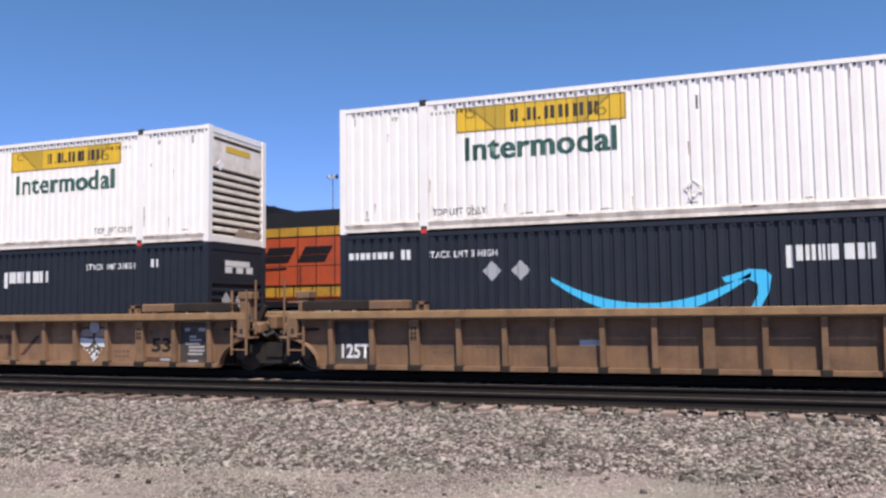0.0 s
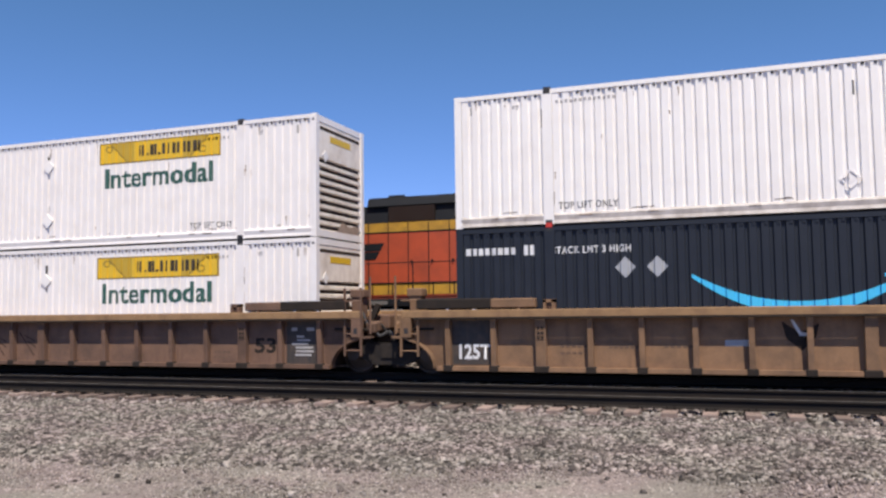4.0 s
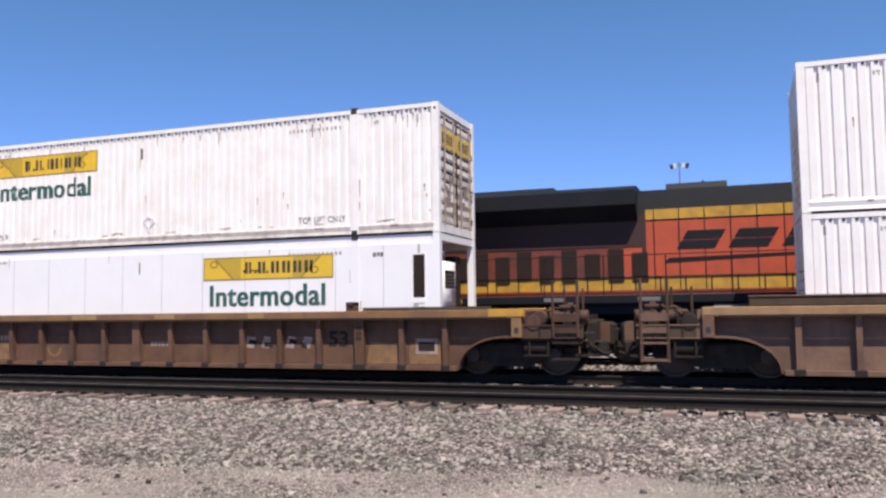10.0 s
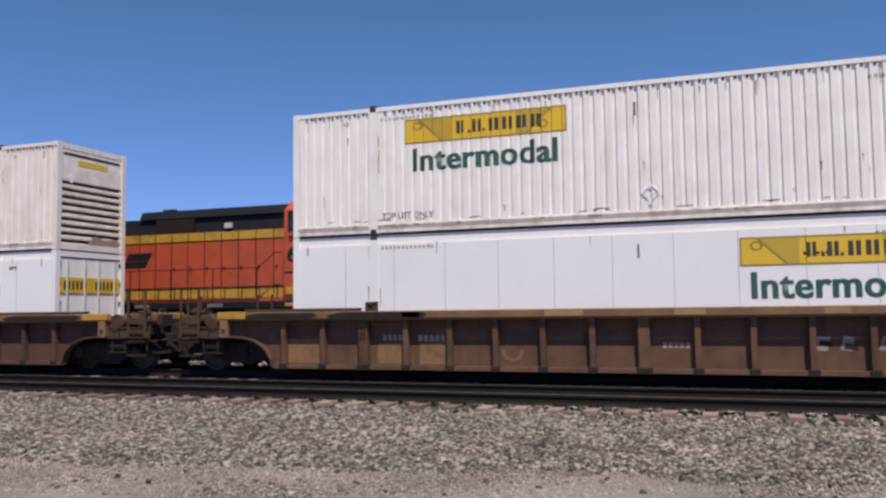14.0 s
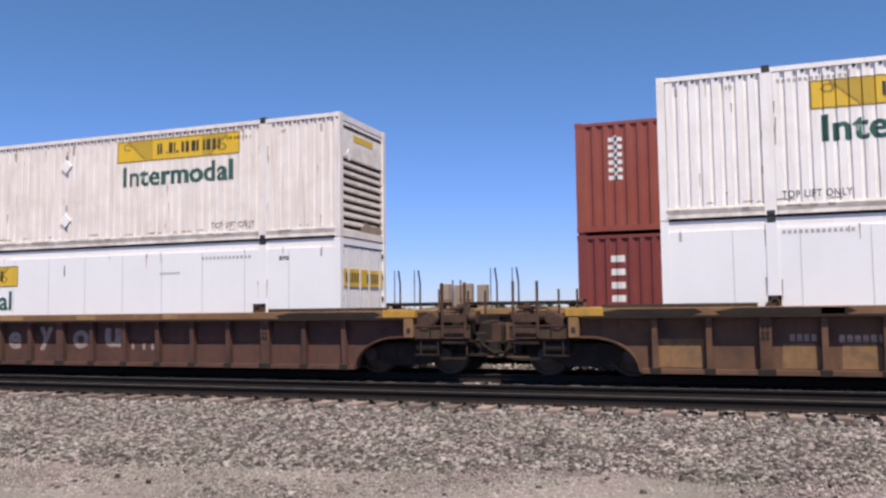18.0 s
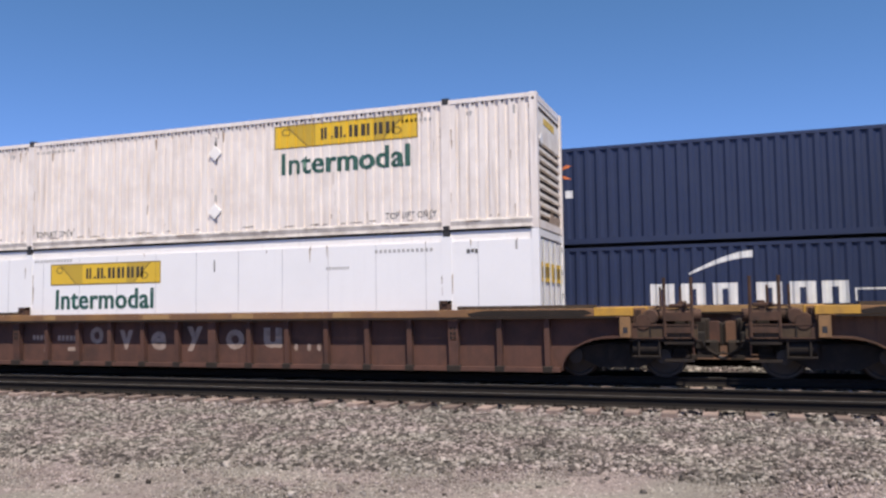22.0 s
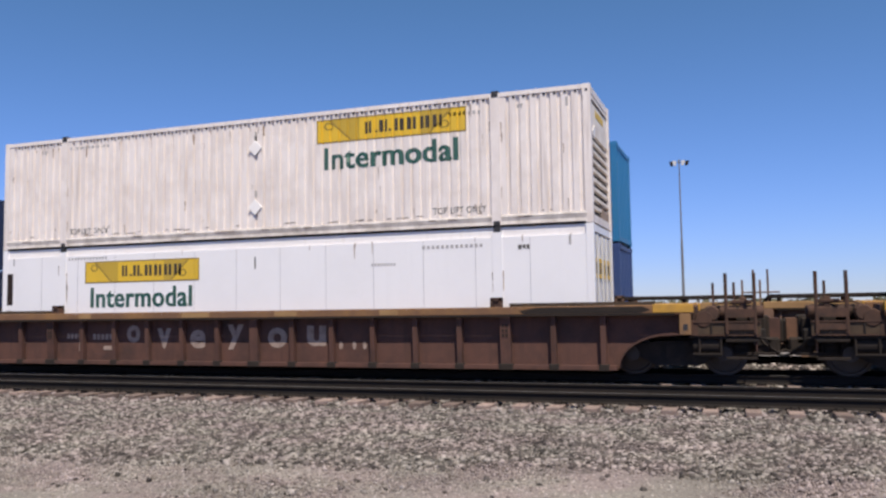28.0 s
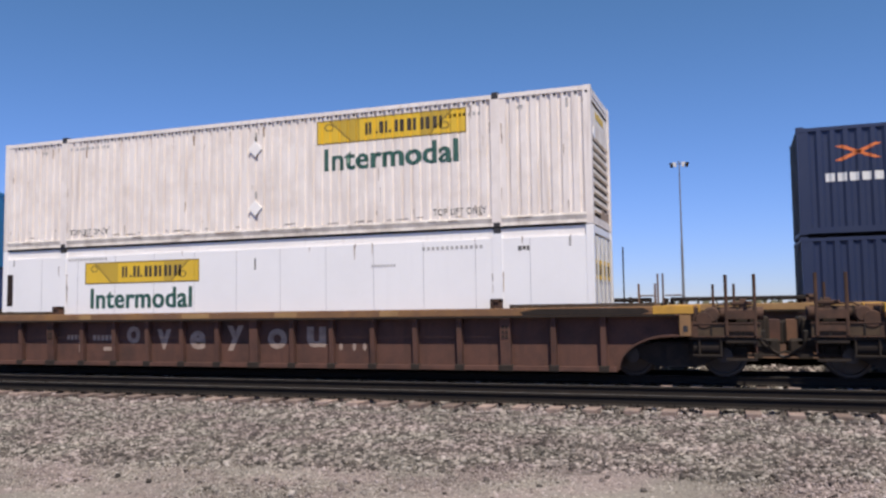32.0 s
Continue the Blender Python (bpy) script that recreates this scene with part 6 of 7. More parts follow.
    for s_ in (-1, 1):
        if not emd:
            # flank darkened in colour for soot and for the overhang's shadow
            part("rear_flank", boxes((-9.70, -5.2, *sorted((s_ * hw, s_ * (hw + 0.004))), 2.19, 2.97)), ORANGE_GRIME_SHADE, lo, "orange flank darkened by soot and painted shade")
            # screen's dark red also holds the shadow cast by the radiator overhang
            part("radiator_screen", boxes((-9.70, -4.3, *sorted((s_ * hw, s_ * (hw + 0.012))), 3.02, 3.75)), SCREEN, lo)
            part("screen_frame", boxes((-4.3, -4.2, *sorted((s_ * hw, s_ * (hw + 0.02))), 2.7, 3.82), (-9.7, -4.3, *sorted((s_ * hw, s_ * (hw + 0.02))), 2.97, 3.02)), SCREEN, lo)
    # roof equipment
    if not emd:
        part("roof_step", solid(0.9, cab0 - 0.1, 0.98, 4.40, 4.66, top=0.86), LOCO_BLACK, lo)
        part("exhaust_housing", solid(-3.7, -2.2, 0.75, 4.40, 4.60, top=0.6), LOCO_BLACK, lo)
        part("roof_grille", solid(1.6, 3.0, 1.03, 3.92, 4.36), GRILLE, lo)
    else:
        part("roof_step", solid(1.2, cab0 - 0.1, 1.0, 4.40, 4.56, top=0.9), LOCO_BLACK, lo)
        part("roof_blister", solid(-1.6, 0.8, 0.9, 4.40, 4.60, top=0.7), LOCO_BLACK, lo)
    part("marker_box", boxes((4.2, 4.45, -1.08, -1.0, 4.0, 4.16)), PALE, lo)
    # cab and tapered nose
    ck = cab1 - 0.35
    dz = 0.0 if not emd else -0.04
    hull = [(ck, 1.5, 3.62, 0.02), (cab1 + 0.15, 1.40, 3.66 + dz, 0.10), (nose1 - 0.40, 1.14, 3.52 + dz, 0.22), (nose1 - 0.12, 1.0, 3.36 + dz, 0.26), (nose1, 0.92, 3.05 + dz, 0.24)]
    if emd:
        hull = [(ck, 1.5, 3.62, 0.02), (9.02, 1.5, 3.60, 0.05), (9.05, 1.30, 3.54, 0.10), (9.80, 1.10, 3.62, 0.10), (9.98, 1.02, 3.60, 0.14), (nose1, 0.94, 3.40, 0.20)]
    cab = part("cab", loft([ring(x, 1.5, 1.73, 3.62, 0.004) for x in (cab0, ck)]), ORANGE, lo, "orange crew cab")
    for s_ in (-1, 1):
        part("cab_grime", boxes((cab0 + 0.02, ck - 0.02, *sorted((s_ * 1.5, s_ * 1.504)), 1.74, 1.90)), ORANGE_GRIME_SHADE, cab, "sooty lower edge of the cab")
    nose = part("nose", loft([ring(x, h, 1.72, z, c) for x, h, z, c in hull]), ORANGE, lo, "orange tapered nose")
    low = [(cab0, -1.5), (ck, -1.5), (cab1 + 0.12, -1.0), (cab1 + 0.24, 0.0), (cab1 + 0.12, 1.0), (ck, 1.5), (cab0, 1.5)]
    rake = 0.30
    top = [(x - (rake if x > ck + 0.01 else 0.0), y_ * 0.97) for x, y_ in low]
    roof = [(min(x, cab1 - 0.4) if x > cab0 else x, y_ * 0.72) for x, y_ in top]
    part("cab_top", loft([[(x, y_, 3.62) for x, y_ in low], [(x, y_, 4.40) for x, y_ in top], [(x, y_, 4.70) for x, y_ in roof]]), ORANGE, cab)
    part("roof_unit", solid(cab0 + 0.2, cab0 + 1.5, 0.7, 4.70, 4.82), LOCO_BLACK if not emd else ORANGE, cab)
    for i in range(1, 5):
        p0, p1, q1, q0 = (Vector((*low[i], 3.62)), Vector((*low[i + 1], 3.62)), Vector((*top[i + 1], 4.40)), Vector((*top[i], 4.40)))
        nrm = (p1 - p0).cross(q0 - p0).normalized()
        at = lambda u, v: (p0.lerp(p1, u).lerp(q0.lerp(q1, u), v) + nrm * 0.012)
        edge = 0.10 if i in (2, 3) else 0.16
        part("window_frame", slab_of([at(edge - 0.03, 0.13), at(1.03 - edge, 0.13), at(1.03 - edge, 0.965), at(edge - 0.03, 0.965)], nrm, 0.010), GRILLE if emd else PALE, cab)
        part("windscreen", slab_of([at(edge, 0.16) + nrm * 0.012, at(1 - edge, 0.16) + nrm * 0.012, at(1 - edge, 0.94) + nrm * 0.012, at(edge, 0.94) + nrm * 0.012], nrm, 0.010), GLASS, cab)
    part("number_board", boxes((cab1 - 0.42, cab1 - 0.08, -1.02, 1.02, 4.41, 4.60), bevel=0.04), LOCO_BLACK, cab)
    wins = ((cab0 + 0.22, cab0 + 0.80), (cab0 + 0.98, cab0 + 1.48)) if not emd else ((cab0 + 0.20, cab0 + 0.52), (cab0 + 0.56, cab0 + 1.02), (cab0 + 1.06, cab0 + 1.42), (cab0 + 1.46, cab0 + 1.76))
    side = (lambda x: 1.40 - (1.40 - 1.14) * (x - cab1 - 0.15) / (nose1 - 0.40 - cab1 - 0.15)) if not emd else (lambda x: 1.30 - 0.20 * (x - 9.05) / 0.75)
    if emd:
        part("antiglare_panel", boxes((9.10, 9.78, -0.92, 0.92, 3.56, 3.645)), LOCO_BLACK, nose, "black antiglare panel")
        part("nose_door_seam", boxes((9.015, 9.035, -1.506, -1.49, 1.9, 3.56), (9.015, 9.035, 1.49, 1.506, 1.9, 3.56)), GRILLE, nose)
        part("brow", boxes((cab1 - 0.30, cab1 + 0.02, -1.12, 1.12, 4.36, 4.62), bevel=0.05), LOCO_BLACK, cab, "black brow over the windscreen")
    for s_ in (-1, 1):
        part("window_surround", boxes((wins[0][0] - 0.07, wins[-1][1] + 0.07, *sorted((s_ * 1.48, s_ * 1.507)), 3.74, 4.34)), GRILLE, cab)
        for a, b in wins:
            part("side_window", boxes((a, b, *sorted((s_ * 1.507, s_ * 1.519)), 3.80, 4.28)), GLASS, cab)
            part("window_bar", boxes((b, b + 0.03, *sorted((s_ * 1.507, s_ * 1.53)), 3.78, 4.30)), PALE if not emd else GRILLE, cab)
        part("sun_shade", boxes((wins[0][0], wins[-1][1], *sorted((s_ * 1.46, s_ * 1.60)), 4.35, 4.38)), ORANGE, cab)
        part("arm_rest", boxes((cab0 + 0.2, ck - 0.05, *sorted((s_ * 1.5, s_ * 1.55)), 3.56, 3.61)), GRILLE, cab)
        part("cab_line", boxes((cab0 + 0.05, ck - 0.1, *sorted((s_ * 1.5, s_ * 1.508)), 2.52, 2.57)), GRILLE, cab)
        part("cab_stripe", boxes((cab0 + 0.1, ck, *sorted((s_ * 1.5, s_ * 1.507)), 1.92, 2.12 if not emd else 2.0)), DIRTY_YELLOW if emd else LOCO_YELLOW, cab)
        part("cab_notice", boxes((ck - 0.45, ck - 0.2, *sorted((s_ * 1.5, s_ * 1.51)), 2.28, 2.52)), PALE, cab, "small pale notice")
        part("vent_slot", boxes((ck - 0.38, ck - 0.08, *sorted((s_ * 1.5, s_ * 1.512)), 3.20, 3.26)), GRILLE, cab)

        def on_nose(name, shape, mat_, lift=0.012):
            bm = bmesh.new()
            pts = [(x, s_ * (side(x) + lift), z) for x, z in shape]
            v = [bm.verts.new(p) for p in pts]
            w_ = [bm.verts.new((x, y_ - s_ * 0.03, z)) for x, y_, z in pts]
            n_ = len(v)
            bm.faces.new(v)
            bm.faces.new(w_[::-1])
            for i in range(n_):
                bm.faces.new((v[(i + 1) % n_], v[i], w_[i], w_[(i + 1) % n_]))
            bmesh.ops.recalc_face_normals(bm, faces=bm.faces[:])
            part(name, bm, mat_, nose)

        n0 = nose1 - (0.98 if not emd else 0.86)
        on_nose("nose_stripe", [(cab1 + 0.1 if not emd else 9.07, 1.80), (nose1 - 0.42, 1.80), (nose1 - 0.42, 2.04), (cab1 + 0.1, 2.04)], DIRTY_YELLOW if emd else LOCO_YELLOW)
        for i in range(3):
            on_nose("nose_mark", [(n0 + 0.19 * i, 2.92), (n0 + 0.13 + 0.19 * i, 2.92), (n0 + 0.21 + 0.19 * i, 3.10), (n0 + 0.08 + 0.19 * i, 3.10)], GRILLE)
        on_nose("nose_mark", [(n0 - (0.16 if not emd else 0.10), 2.80), (n0 + 0.56, 2.80), (n0 + 0.56, 2.86), (n0 - 0.1, 2.86)], GRILLE)
        part("stair_rail", rods([((nose1 - 0.80, s_ * 1.46, 1.70), (nose1 - 0.74, s_ * 1.46, 2.0)), ((nose1 - 0.74, s_ * 1.46, 2.0), (nose1 - 0.40, s_ * 1.46, 2.62))], 0.030), PALE, lo, "white stair handrail")
        part("stair_rail", rods([((nose1 - 0.16, s_ * 1.46, 1.70), (nose1 - 0.12, s_ * 1.46, 2.05)), ((nose1 - 0.12, s_ * 1.46, 2.05), (nose1 + 0.18, s_ * 1.40, 2.70)), ((nose1 + 0.18, s_ * 1.40, 2.70), (nose1 + 0.22, s_ * 0.9, 2.72))], 0.030), PALE, lo, "white stair handrail")
    part("headlight", boxes((nose1 - 0.07, nose1 + 0.02, -0.22, 0.22, 2.72, 2.88)), PALE, nose)
    # plain slanted shapes in place of the painted name
    b0, b1 = (-3.45, 1.5) if not emd else (-3.1, 1.6)
    w = (b1 - b0) / 4
    sh = []
    for i in range(4):
        x = b0 + i * w
        for za, zb in ((2.86, 3.07), (3.105, 3.32)):
            k0, k1 = (za - 2.86) * 0.6, (zb - 2.86) * 0.6
            sh.append([(x + k0, za), (x + 0.92 + k0, za), (x + 0.92 + k1, zb), (x + k1, zb)])
    both_sides("flank_mark_bars", polys(sh), LOCO_BLACK, lo, -hw, 0.012, "black slanted shapes of the painted name")
    both_sides("flank_sweep", polys([[(b0 - 0.3, 2.52), (b1 - 1.6, 2.66), (b1 - 1.6, 2.71), (b0 - 0.2, 2.64)]]), LOCO_BLACK, lo, -hw, 0.012)
    if number:
        both_sides("fleet_number", letters(number, cab0 + (0.12 if not emd else 0.46), 2.84, 1.50, 0.50, 0.02), LOCO_BLACK, lo, -1.5, 0.010)
    # handrails
    for s_ in (-1, 1):
        y = s_ * 1.44
        posts = [-9.9 + 1.55 * i for i in range(11)]
        for x in posts:
            part("handrail_post", rods([((x, y, 1.7), (x, y, 2.72))], 0.018), LOCO_BLACK, lo)
        part("handrail", rods([((-9.9, y, 2.72), (cab0 - 0.9, y, 2.72)), ((cab0 - 0.9, y, 2.72), (cab0 - 0.35, y, 3.15)), ((cab0 - 0.35, y, 3.15), (cab0 - 0.1, y, 3.15))], 0.014), LOCO_BLACK, lo)
        for x in (-10.4,):
            part("end_rail", rods([((x, y, 0.6), (x, y, 2.55)), ((x, y, 2.55), (x + (0.25 if x < 0 else -0.25), y, 2.75)), ((x, y * 0.55, 1.7), (x, y * 0.55, 2.6)), ((x, y, 2.55), (x, y * 0.55, 2.6))], 0.036), PALE, lo)
            for j in range(3):
                part("step", boxes((x - 0.22, x + 0.22, *sorted((s_ * 1.1, s_ * 1.48)), 0.45 + 0.35 * j, 0.48 + 0.35 * j)), LOCO_BLACK, lo)
    for sx in (-1, 1):
        part("pilot", boxes((*sorted((sx * 10.42, sx * 10.55)), -1.4, 1.4, 0.25, 1.6)), LOCO_BLACK, lo)
        part("coupler", boxes((*sorted((sx * 10.5, sx * 10.85)), -0.13, 0.13, 0.74, 0.98), bevel=0.02), STEEL_DARK, lo)
    if emd:
        part("roof_antenna", rods([((-1.2, 0, 4.5), (-1.2, 0, 4.98)), ((-1.75, 0, 4.9), (-0.65, 0, 4.9)), ((-1.62, 0, 4.84), (-1.38, 0, 5.02)), ((-1.0, 0, 4.84), (-0.76, 0, 5.02))], 0.055), LOCO_BLACK, lo, "black cluster of horns and aerials")
    else:
        part("roof_antenna", rods([((-2.8, 0, 4.5), (-2.8, 0, 4.72))], 0.03), LOCO_BLACK, lo)
    part("horn", rods([((1.3, -0.3, 4.74), (1.8, -0.3, 4.74)), ((1.55, -0.3, 4.4), (1.55, -0.3, 4.74))], 0.06), LOCO_BLACK, lo)
    return lo


# ---- the train behind: 40 foot boxes ----
L40 = 5.965
SIZE = 1.022              # size of everything on the train behind


def box40(s, z, mat, label, H=2.90):
    c = thing("shipping_container", pose(s, Y_BACK, z), label, "container", "containers on the train behind")
    L = L40
    for sg in (-1, 1):
        bm = corrugated(RIB40, -L + 0.14, L - 0.14, 0.16, H - 0.11, -HALF + 0.012, 0.06)
        if sg > 0:
            bmesh.ops.rotate(bm, verts=bm.verts[:], cent=(0, 0, 0), matrix=Matrix.Rotation(math.pi, 3, "Z"))
        part("side_panel", bm, mat, c)
        y = sg * 1.285
        part("top_rail", boxes((-L + 0.14, L - 0.14, *sorted((y, y - sg * 0.07)), H - 0.115, H - 0.03)), mat, c)
        part("bottom_rail", boxes((-L + 0.14, L - 0.14, *sorted((y, y - sg * 0.10)), 0.02, 0.165)), mat, c)
        for x in (-L, L):
            sx = 1 if x > 0 else -1
            part("corner_post", boxes((*sorted((x - sx * 0.01, x - sx * 0.17)), *sorted((y + sg * 0.005, y - sg * 0.15)), 0.11, H - 0.11)), mat, c)
            for za, zb in ((0.0, 0.12), (H - 0.12, H)):
                part("corner_casting", boxes((*sorted((x, x - sx * 0.178)), *sorted((sg * HALF, sg * (HALF - 0.162))), za, zb)), mat, c)
    # added cones fill the gaps left by raising the boxes to fit the view
    for x in (-L + 0.09, L - 0.09):
        for sg in (-1, 1):
            part("corner_cone", boxes((x - 0.05, x + 0.05, sg * 1.2 - 0.05, sg * 1.2 + 0.05, -0.052, 0.01)), STEEL_DARK, c)
    # corrugated front wall at +x, doors at -x
    bm = corrugated(RIB40, -1.14, 1.14, 0.16, H - 0.12, -(L - 0.03), 0.06)
    bmesh.ops.rotate(bm, verts=bm.verts[:], cent=(0, 0, 0), matrix=Matrix.Rotation(math.pi / 2, 3, "Z"))
    part("front_wall", bm, mat, c)
    for k in (-1, 1):
        y0, y1 = (-1.14, -0.01) if k < 0 else (0.01, 1.14)
        d = part("door", boxes((-L + 0.02, -L + 0.07, y0, y1, 0.14, H - 0.13)), mat, c)
        for yy in (y0 + 0.25, y1 - 0.25):
            part("lock_rod", rods([((-L, yy, 0.1), (-L, yy, H - 0.1))], 0.02), TANK_GREY, d)
    for x in (-L + 0.02, L - 0.14):
        part("end_header", boxes((x, x + 0.12, -1.14, 1.14, H - 0.13, H - 0.02)), mat, c)
        part("end_sill", boxes((x, x + 0.12, -1.14, 1.14, 0.02, 0.15)), mat, c)
    part("roof", boxes((-L + 0.15, L - 0.15, -1.22, 1.22, H - 0.06, H - 0.03)), mat, c)
    part("floor", boxes((-L + 0.15, L - 0.15, -1.22, 1.22, 0.05, 0.13)), STEEL_DARK, c)
    # small codes at the right-hand top
    mark = STENCIL if mat is BEIGE else WHITE_MARK
    yy = -HALF + 0.012
    paint("code_bars", bars([(5.18, 5.22, H - 1.75 + 0.12 * i, H - 1.67 + 0.12 * i) for i in range(8)] + [(5.48, 5.52, H - 0.75 + 0.1 * i, H - 0.68 + 0.1 * i) for i in range(4)] + [(5.45, 5.54, H - 1.35, H - 1.25)]), mark, c, yy, RIB40)
    return c


def build_back():
    y = -HALF + 0.012
    P = RIB40
    for s, num, kind, lab, turn in ((-15.2, "", "overhang", "orange and black road locomotive coupled rear to rear", 180), (7.65, "7859", "overhang", "orange and black road locomotive with overhanging radiators", 0), (30.25, "8753", "flush", "orange and black road locomotive with flared radiators", 0), (52.5, "6431", "overhang", "orange and black road locomotive with overhanging radiators", 0)):
        BACK.append((locomotive(s, num, kind, lab, turn), s, turn))
    cars = ((76.2, (False, True), (True, True)), (95.05, (True, True), (False, True)), (114.0, (True, False), (False, True)), (137.0, (False, True), (True, True)), (155.75, (True, True), (False, True)), (174.7, (True, False), (False, True)))
    for s, sh, tr in cars:
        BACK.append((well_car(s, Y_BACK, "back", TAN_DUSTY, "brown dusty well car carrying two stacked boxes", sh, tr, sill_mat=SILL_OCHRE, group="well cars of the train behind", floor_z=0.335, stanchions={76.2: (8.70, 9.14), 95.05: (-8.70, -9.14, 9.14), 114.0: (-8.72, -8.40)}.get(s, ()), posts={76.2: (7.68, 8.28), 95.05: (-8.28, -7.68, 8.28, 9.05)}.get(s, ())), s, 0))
        if s == 114.0:
            part("end_stanchion", boxes((8.84, 8.94, -0.9, -0.6, 1.2, 1.98), (9.10, 9.20, -0.9, -0.6, 1.2, 1.98), (8.94, 9.10, -0.9, -0.6, 1.78, 1.98)), SILL_DUST, BACK[-1][0])
    loads = ((75.95, BOX_BLUE, BEIGE, "mid-blue", "beige"), (94.93, BOX_RED_DARK, BOX_RED, "dark red", "oxide red"), (114.18, BOX_NAVY, BOX_NAVY, "navy blue", "navy blue"), (137.05, BOX_INDIGO, BOX_TEAL, "dull indigo", "bright blue"), (155.89, BOX_DEEP, BOX_ROYAL, "deep blue", "royal blue"), (174.5, BOX_NAVY, BOX_NAVY, "navy blue", "navy blue"))
    for s, ma, mb, la, lb in loads:
        h = 2.90 if lb in ("beige", "oxide red") else 2.591
        a = box40(s, 0.40, ma, la + " corrugated steel container under another one", h)
        b = box40(s, 0.40 + SIZE * (h + 0.053), mb, lb + " corrugated steel container stacked on another one", h)
        BACK.extend(((a, s, 0), (b, s, 0)))
        if lb == "beige":
            paint("yellow_label", bars([(5.3, 5.55, 1.0, 1.35)]), YELLOW, b, y, P)
        if lb == "oxide red":
            paint("side_name_bars", bars([(-5.1, -4.75, 1.35 + 0.2 * i, 1.46 + 0.2 * i) for i in range(6)] + [(-4.96, -4.88, 1.35, 2.5)]), WHITE_MARK, b, y, P)
            paint("side_name_bars", bars([(-5.1, -4.75, 1.15 + 0.34 * i, 1.32 + 0.34 * i) for i in range(4)]), WHITE_MARK, a, y, P)
            paint("warning_triangle", polys([[(5.0, 1.28), (5.22, 1.28), (5.11, 1.5)]]), YELLOW, b, y, P)
            paint("yellow_label", polys([[(4.80, 1.12), (5.08, 1.12), (5.08, 1.5), (4.80, 1.5)], [(4.82, 1.66), (4.94, 1.54), (5.06, 1.66), (4.94, 1.80)]]), YELLOW, a, y, P)
        if lb == "navy blue":
            paint("cross_mark", polys([[(-5.12, 2.08), (-4.96, 2.10), (-4.14, 1.76), (-4.28, 1.74)], [(-5.14, 1.74), (-4.98, 1.72), (-4.12, 2.10), (-4.26, 2.12)]]), ORANGE_MARK, b, y, P, label="orange crossed strokes")
            paint("side_name_bars", bars(mock_line(-5.35, 1.24, 1.3, 0.2, 5, 0.25)), WHITE_MARK, b, y, P)
        if la in ("navy blue", "deep blue"):
            for x in (-2.2, -1.45, -0.7, 0.3, 1.05, 1.75) if s < 140 else (-2.3, -1.5, -0.7, 0.3, 1.1, 1.85):
                paint("side_name_bars", bars([(x, x + 0.22, 1.05, 1.58), (x + 0.36, x + 0.58, 1.05, 1.58), (x + 0.22, x + 0.36, 1.44, 1.58)]), WHITE_MARK, a, y, P)
            paint("frame_marks", bars([(2.46, 5.06, 1.36, 1.40), (2.46, 2.50, 1.1, 1.36), (5.02, 5.06, 1.1, 1.36)]), WHITE_MARK, a, y, P)
            arc = []
            for i in range(8):
                u, v = i / 8, (i + 1) / 8
                f = lambda q: (-1.25 + 1.5 * q, 1.82 + 0.46 * math.sin(q * 1.5), 0.03 + 0.06 * q)
                p0, p1 = f(u), f(v)
                arc.append([(p0[0], p0[1] - p0[2]), (p1[0], p1[1] - p1[2]), (p1[0], p1[1] + p1[2]), (p0[0], p0[1] + p0[2])])
            paint("arc_mark", polys(arc), WHITE_MARK, a, y, P)
        if lb == "royal blue":
            paint("sweep_mark", polys([[(-0.87, 1.92), (1.03, 1.90), (1.63, 2.16), (-0.12, 2.06), (-1.27, 2.16)]]), RED_MARK, b, y, P, label="red sweep")
            for x in (-1.27, -0.34, 0.66):
                paint("side_name_bars", polys([[(x, 0.62), (x + 0.30, 0.62), (x + 0.46, 1.50), (x + 0.16, 1.50)], [(x + 0.40, 0.62), (x + 0.86, 0.62), (x + 0.92, 1.0), (x + 0.50, 1.0)], [(x + 0.55, 1.08), (x + 0.90, 1.08), (x + 0.93, 1.5), (x + 0.62, 1.5)]]), WHITE_MARK, b, y, P)
        if lb == "bright blue":
            paint("side_name_bars", bars(mock_line(4.45, 2.1, 0.9, 0.3, 3, 0.3)), WHITE_MARK, b, y, P)
    for ob, _s, _turn in BACK:
        ob.scale = (SIZE, SIZE, SIZE)


# ---- what moves ----
def pull(t):
    """How far the front train is from its resting place: it runs in from behind and brakes to a stop."""
    if t >= 25.4:
        return 0.03 * max(0.0, 1 - (t - 25.4) / 1.6) if t < 27 else 0.0
    s = t - 25.0
    d = -0.125585439 * s ** 2 - 0.00184314895 * s ** 3 - 0.000129640595 * s ** 4 - 0.00000249637194 * s ** 5 - 0.072
    if t > 23.0:
        d += 0.10 * min(1.0, (t - 23.0) / 2.2)
    return d


SPEED, LEAD = 5.395, 1.02


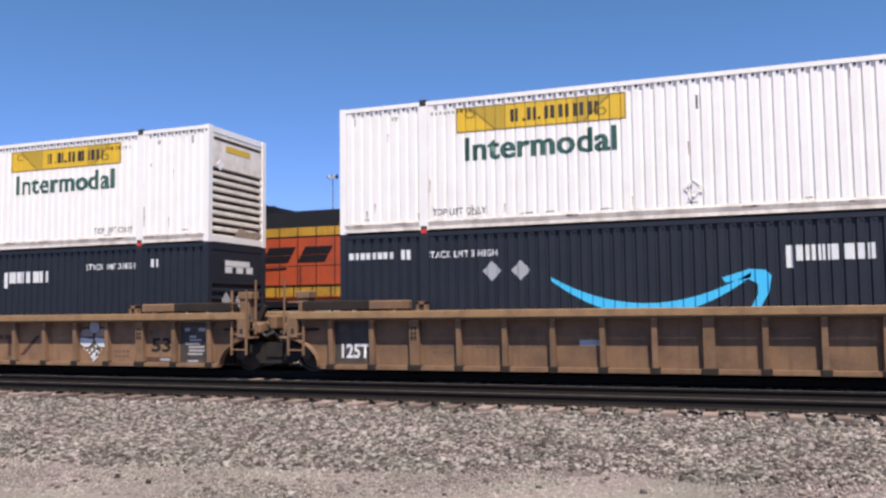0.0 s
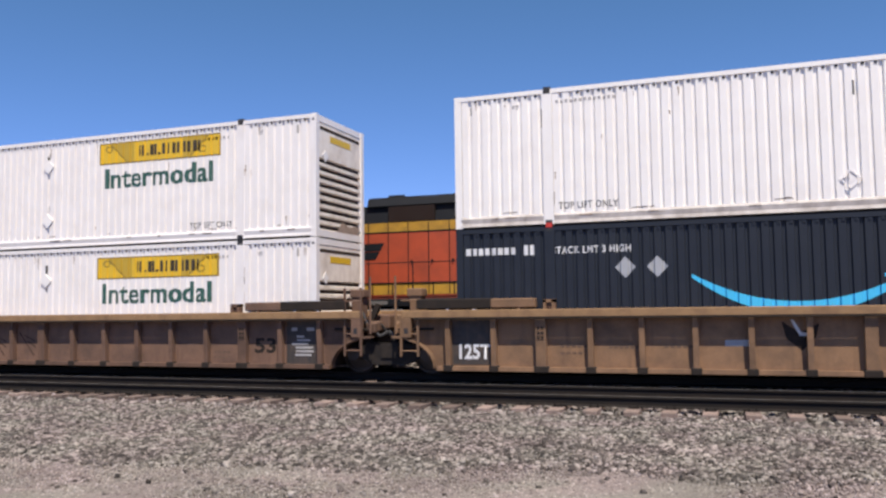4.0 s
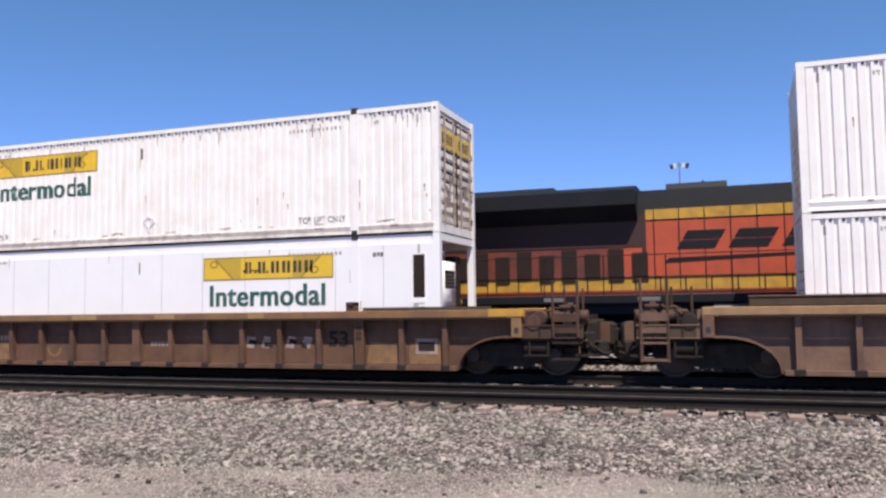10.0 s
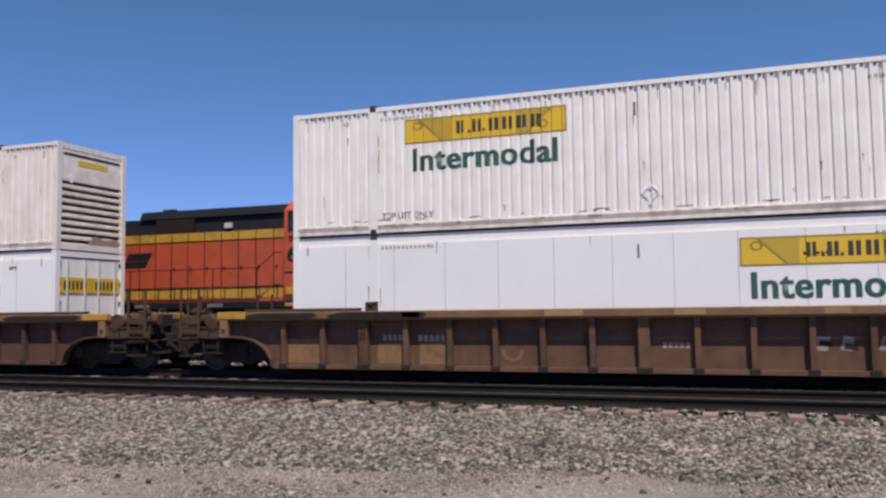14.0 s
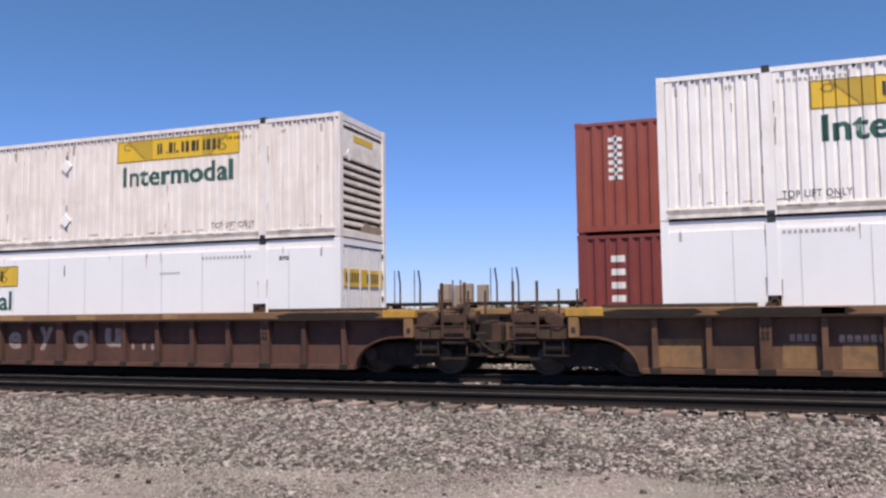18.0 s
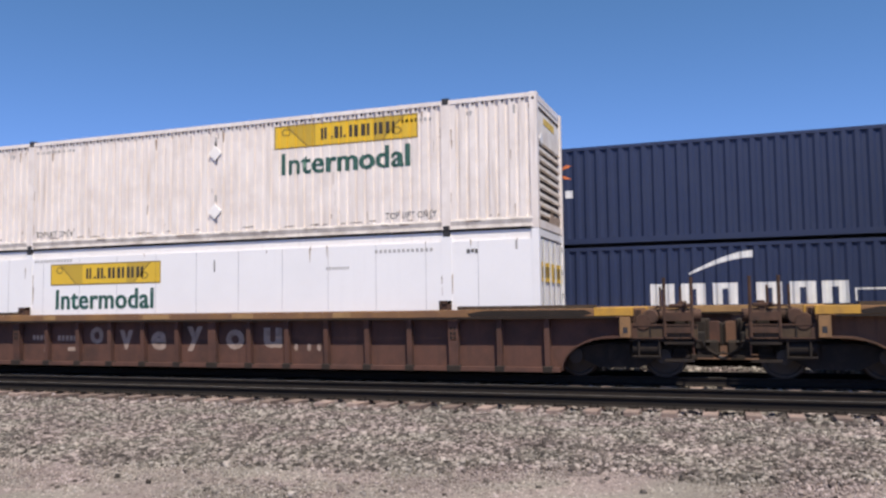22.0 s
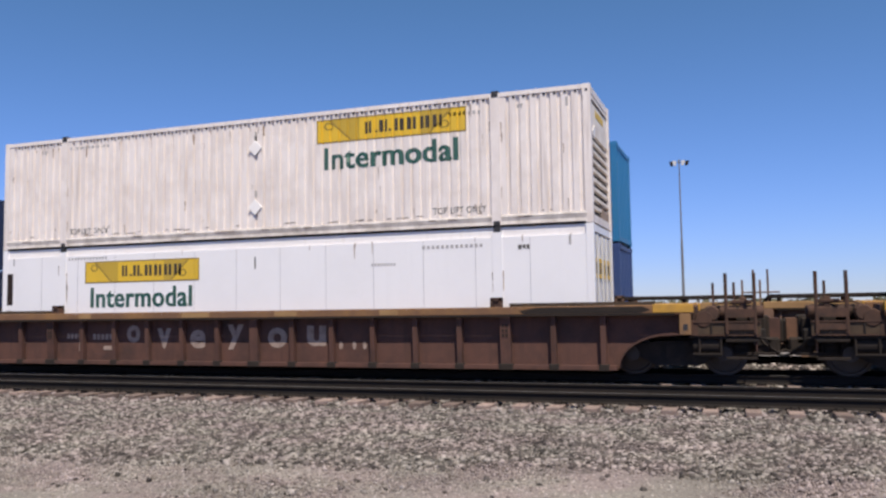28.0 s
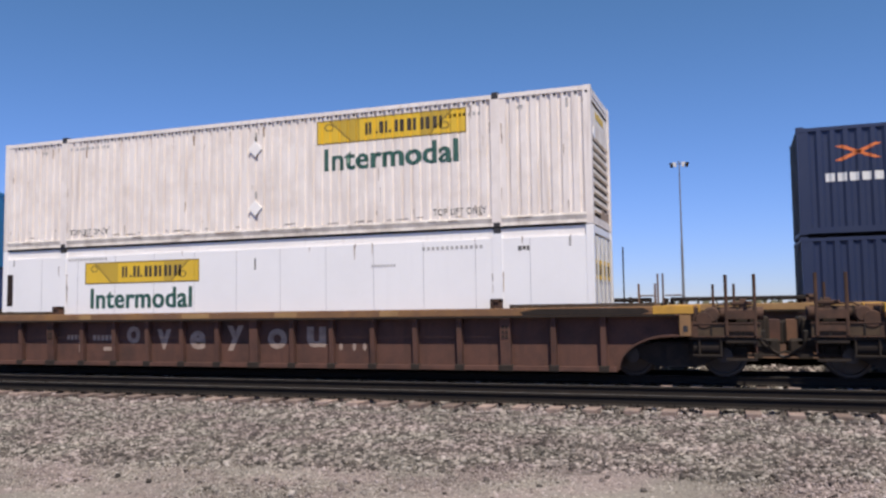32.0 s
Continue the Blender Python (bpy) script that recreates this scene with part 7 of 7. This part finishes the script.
def motions():
    times = [0.5 * i for i in range(54)] + [28.0, 30.0, 32.0]
    for ob, off in FRONT:
        y, z = ob.location.y, ob.location.z
        walk(ob, [(t, pose(REST + off + pull(t), y, z)) for t in times])
    for ob, s, turn in BACK:
        y, z = ob.location.y, ob.location.z
        walk(ob, [(t, pose(1.018 * s + LEAD - SPEED * t, y, z, 0, 0, turn)) for t in (0, 8, 16, 24, 32)])
    for w, dx, r, key in WHEELSETS:
        rows, last = [], None
        for i in range(0, 321):
            t = i / 10
            d = pull(t) if key == "front" else -SPEED * t
            if last is None or abs(d - last) / r > 1.15 or i == 320 or (key == "front" and i % 20 == 0):
                rows.append((t, pose(dx, 0, r, 0, math.degrees(d / r if key == "front" else d / (r * SIZE)), 0)))
                last = d
        walk(w, rows)


# ---- build ----
build_ground()
build_front()
build_back()
build_track(Y_NEAR, RAIL_Z, "track_1", "empty steel rail track on weathered ties in grey ballast", -120, 60, -32, 9, 0.60)
build_track(Y_FRONT, 0.0, "track_2", "steel rail track under the front train", -120, 60, -30, 8, 0.60)
build_track(Y_BACK, 0.0, "track_3", "steel rail track under the train behind", -120, 60, -30, 8, 0.60)
build_far()
build_stones()

motions()
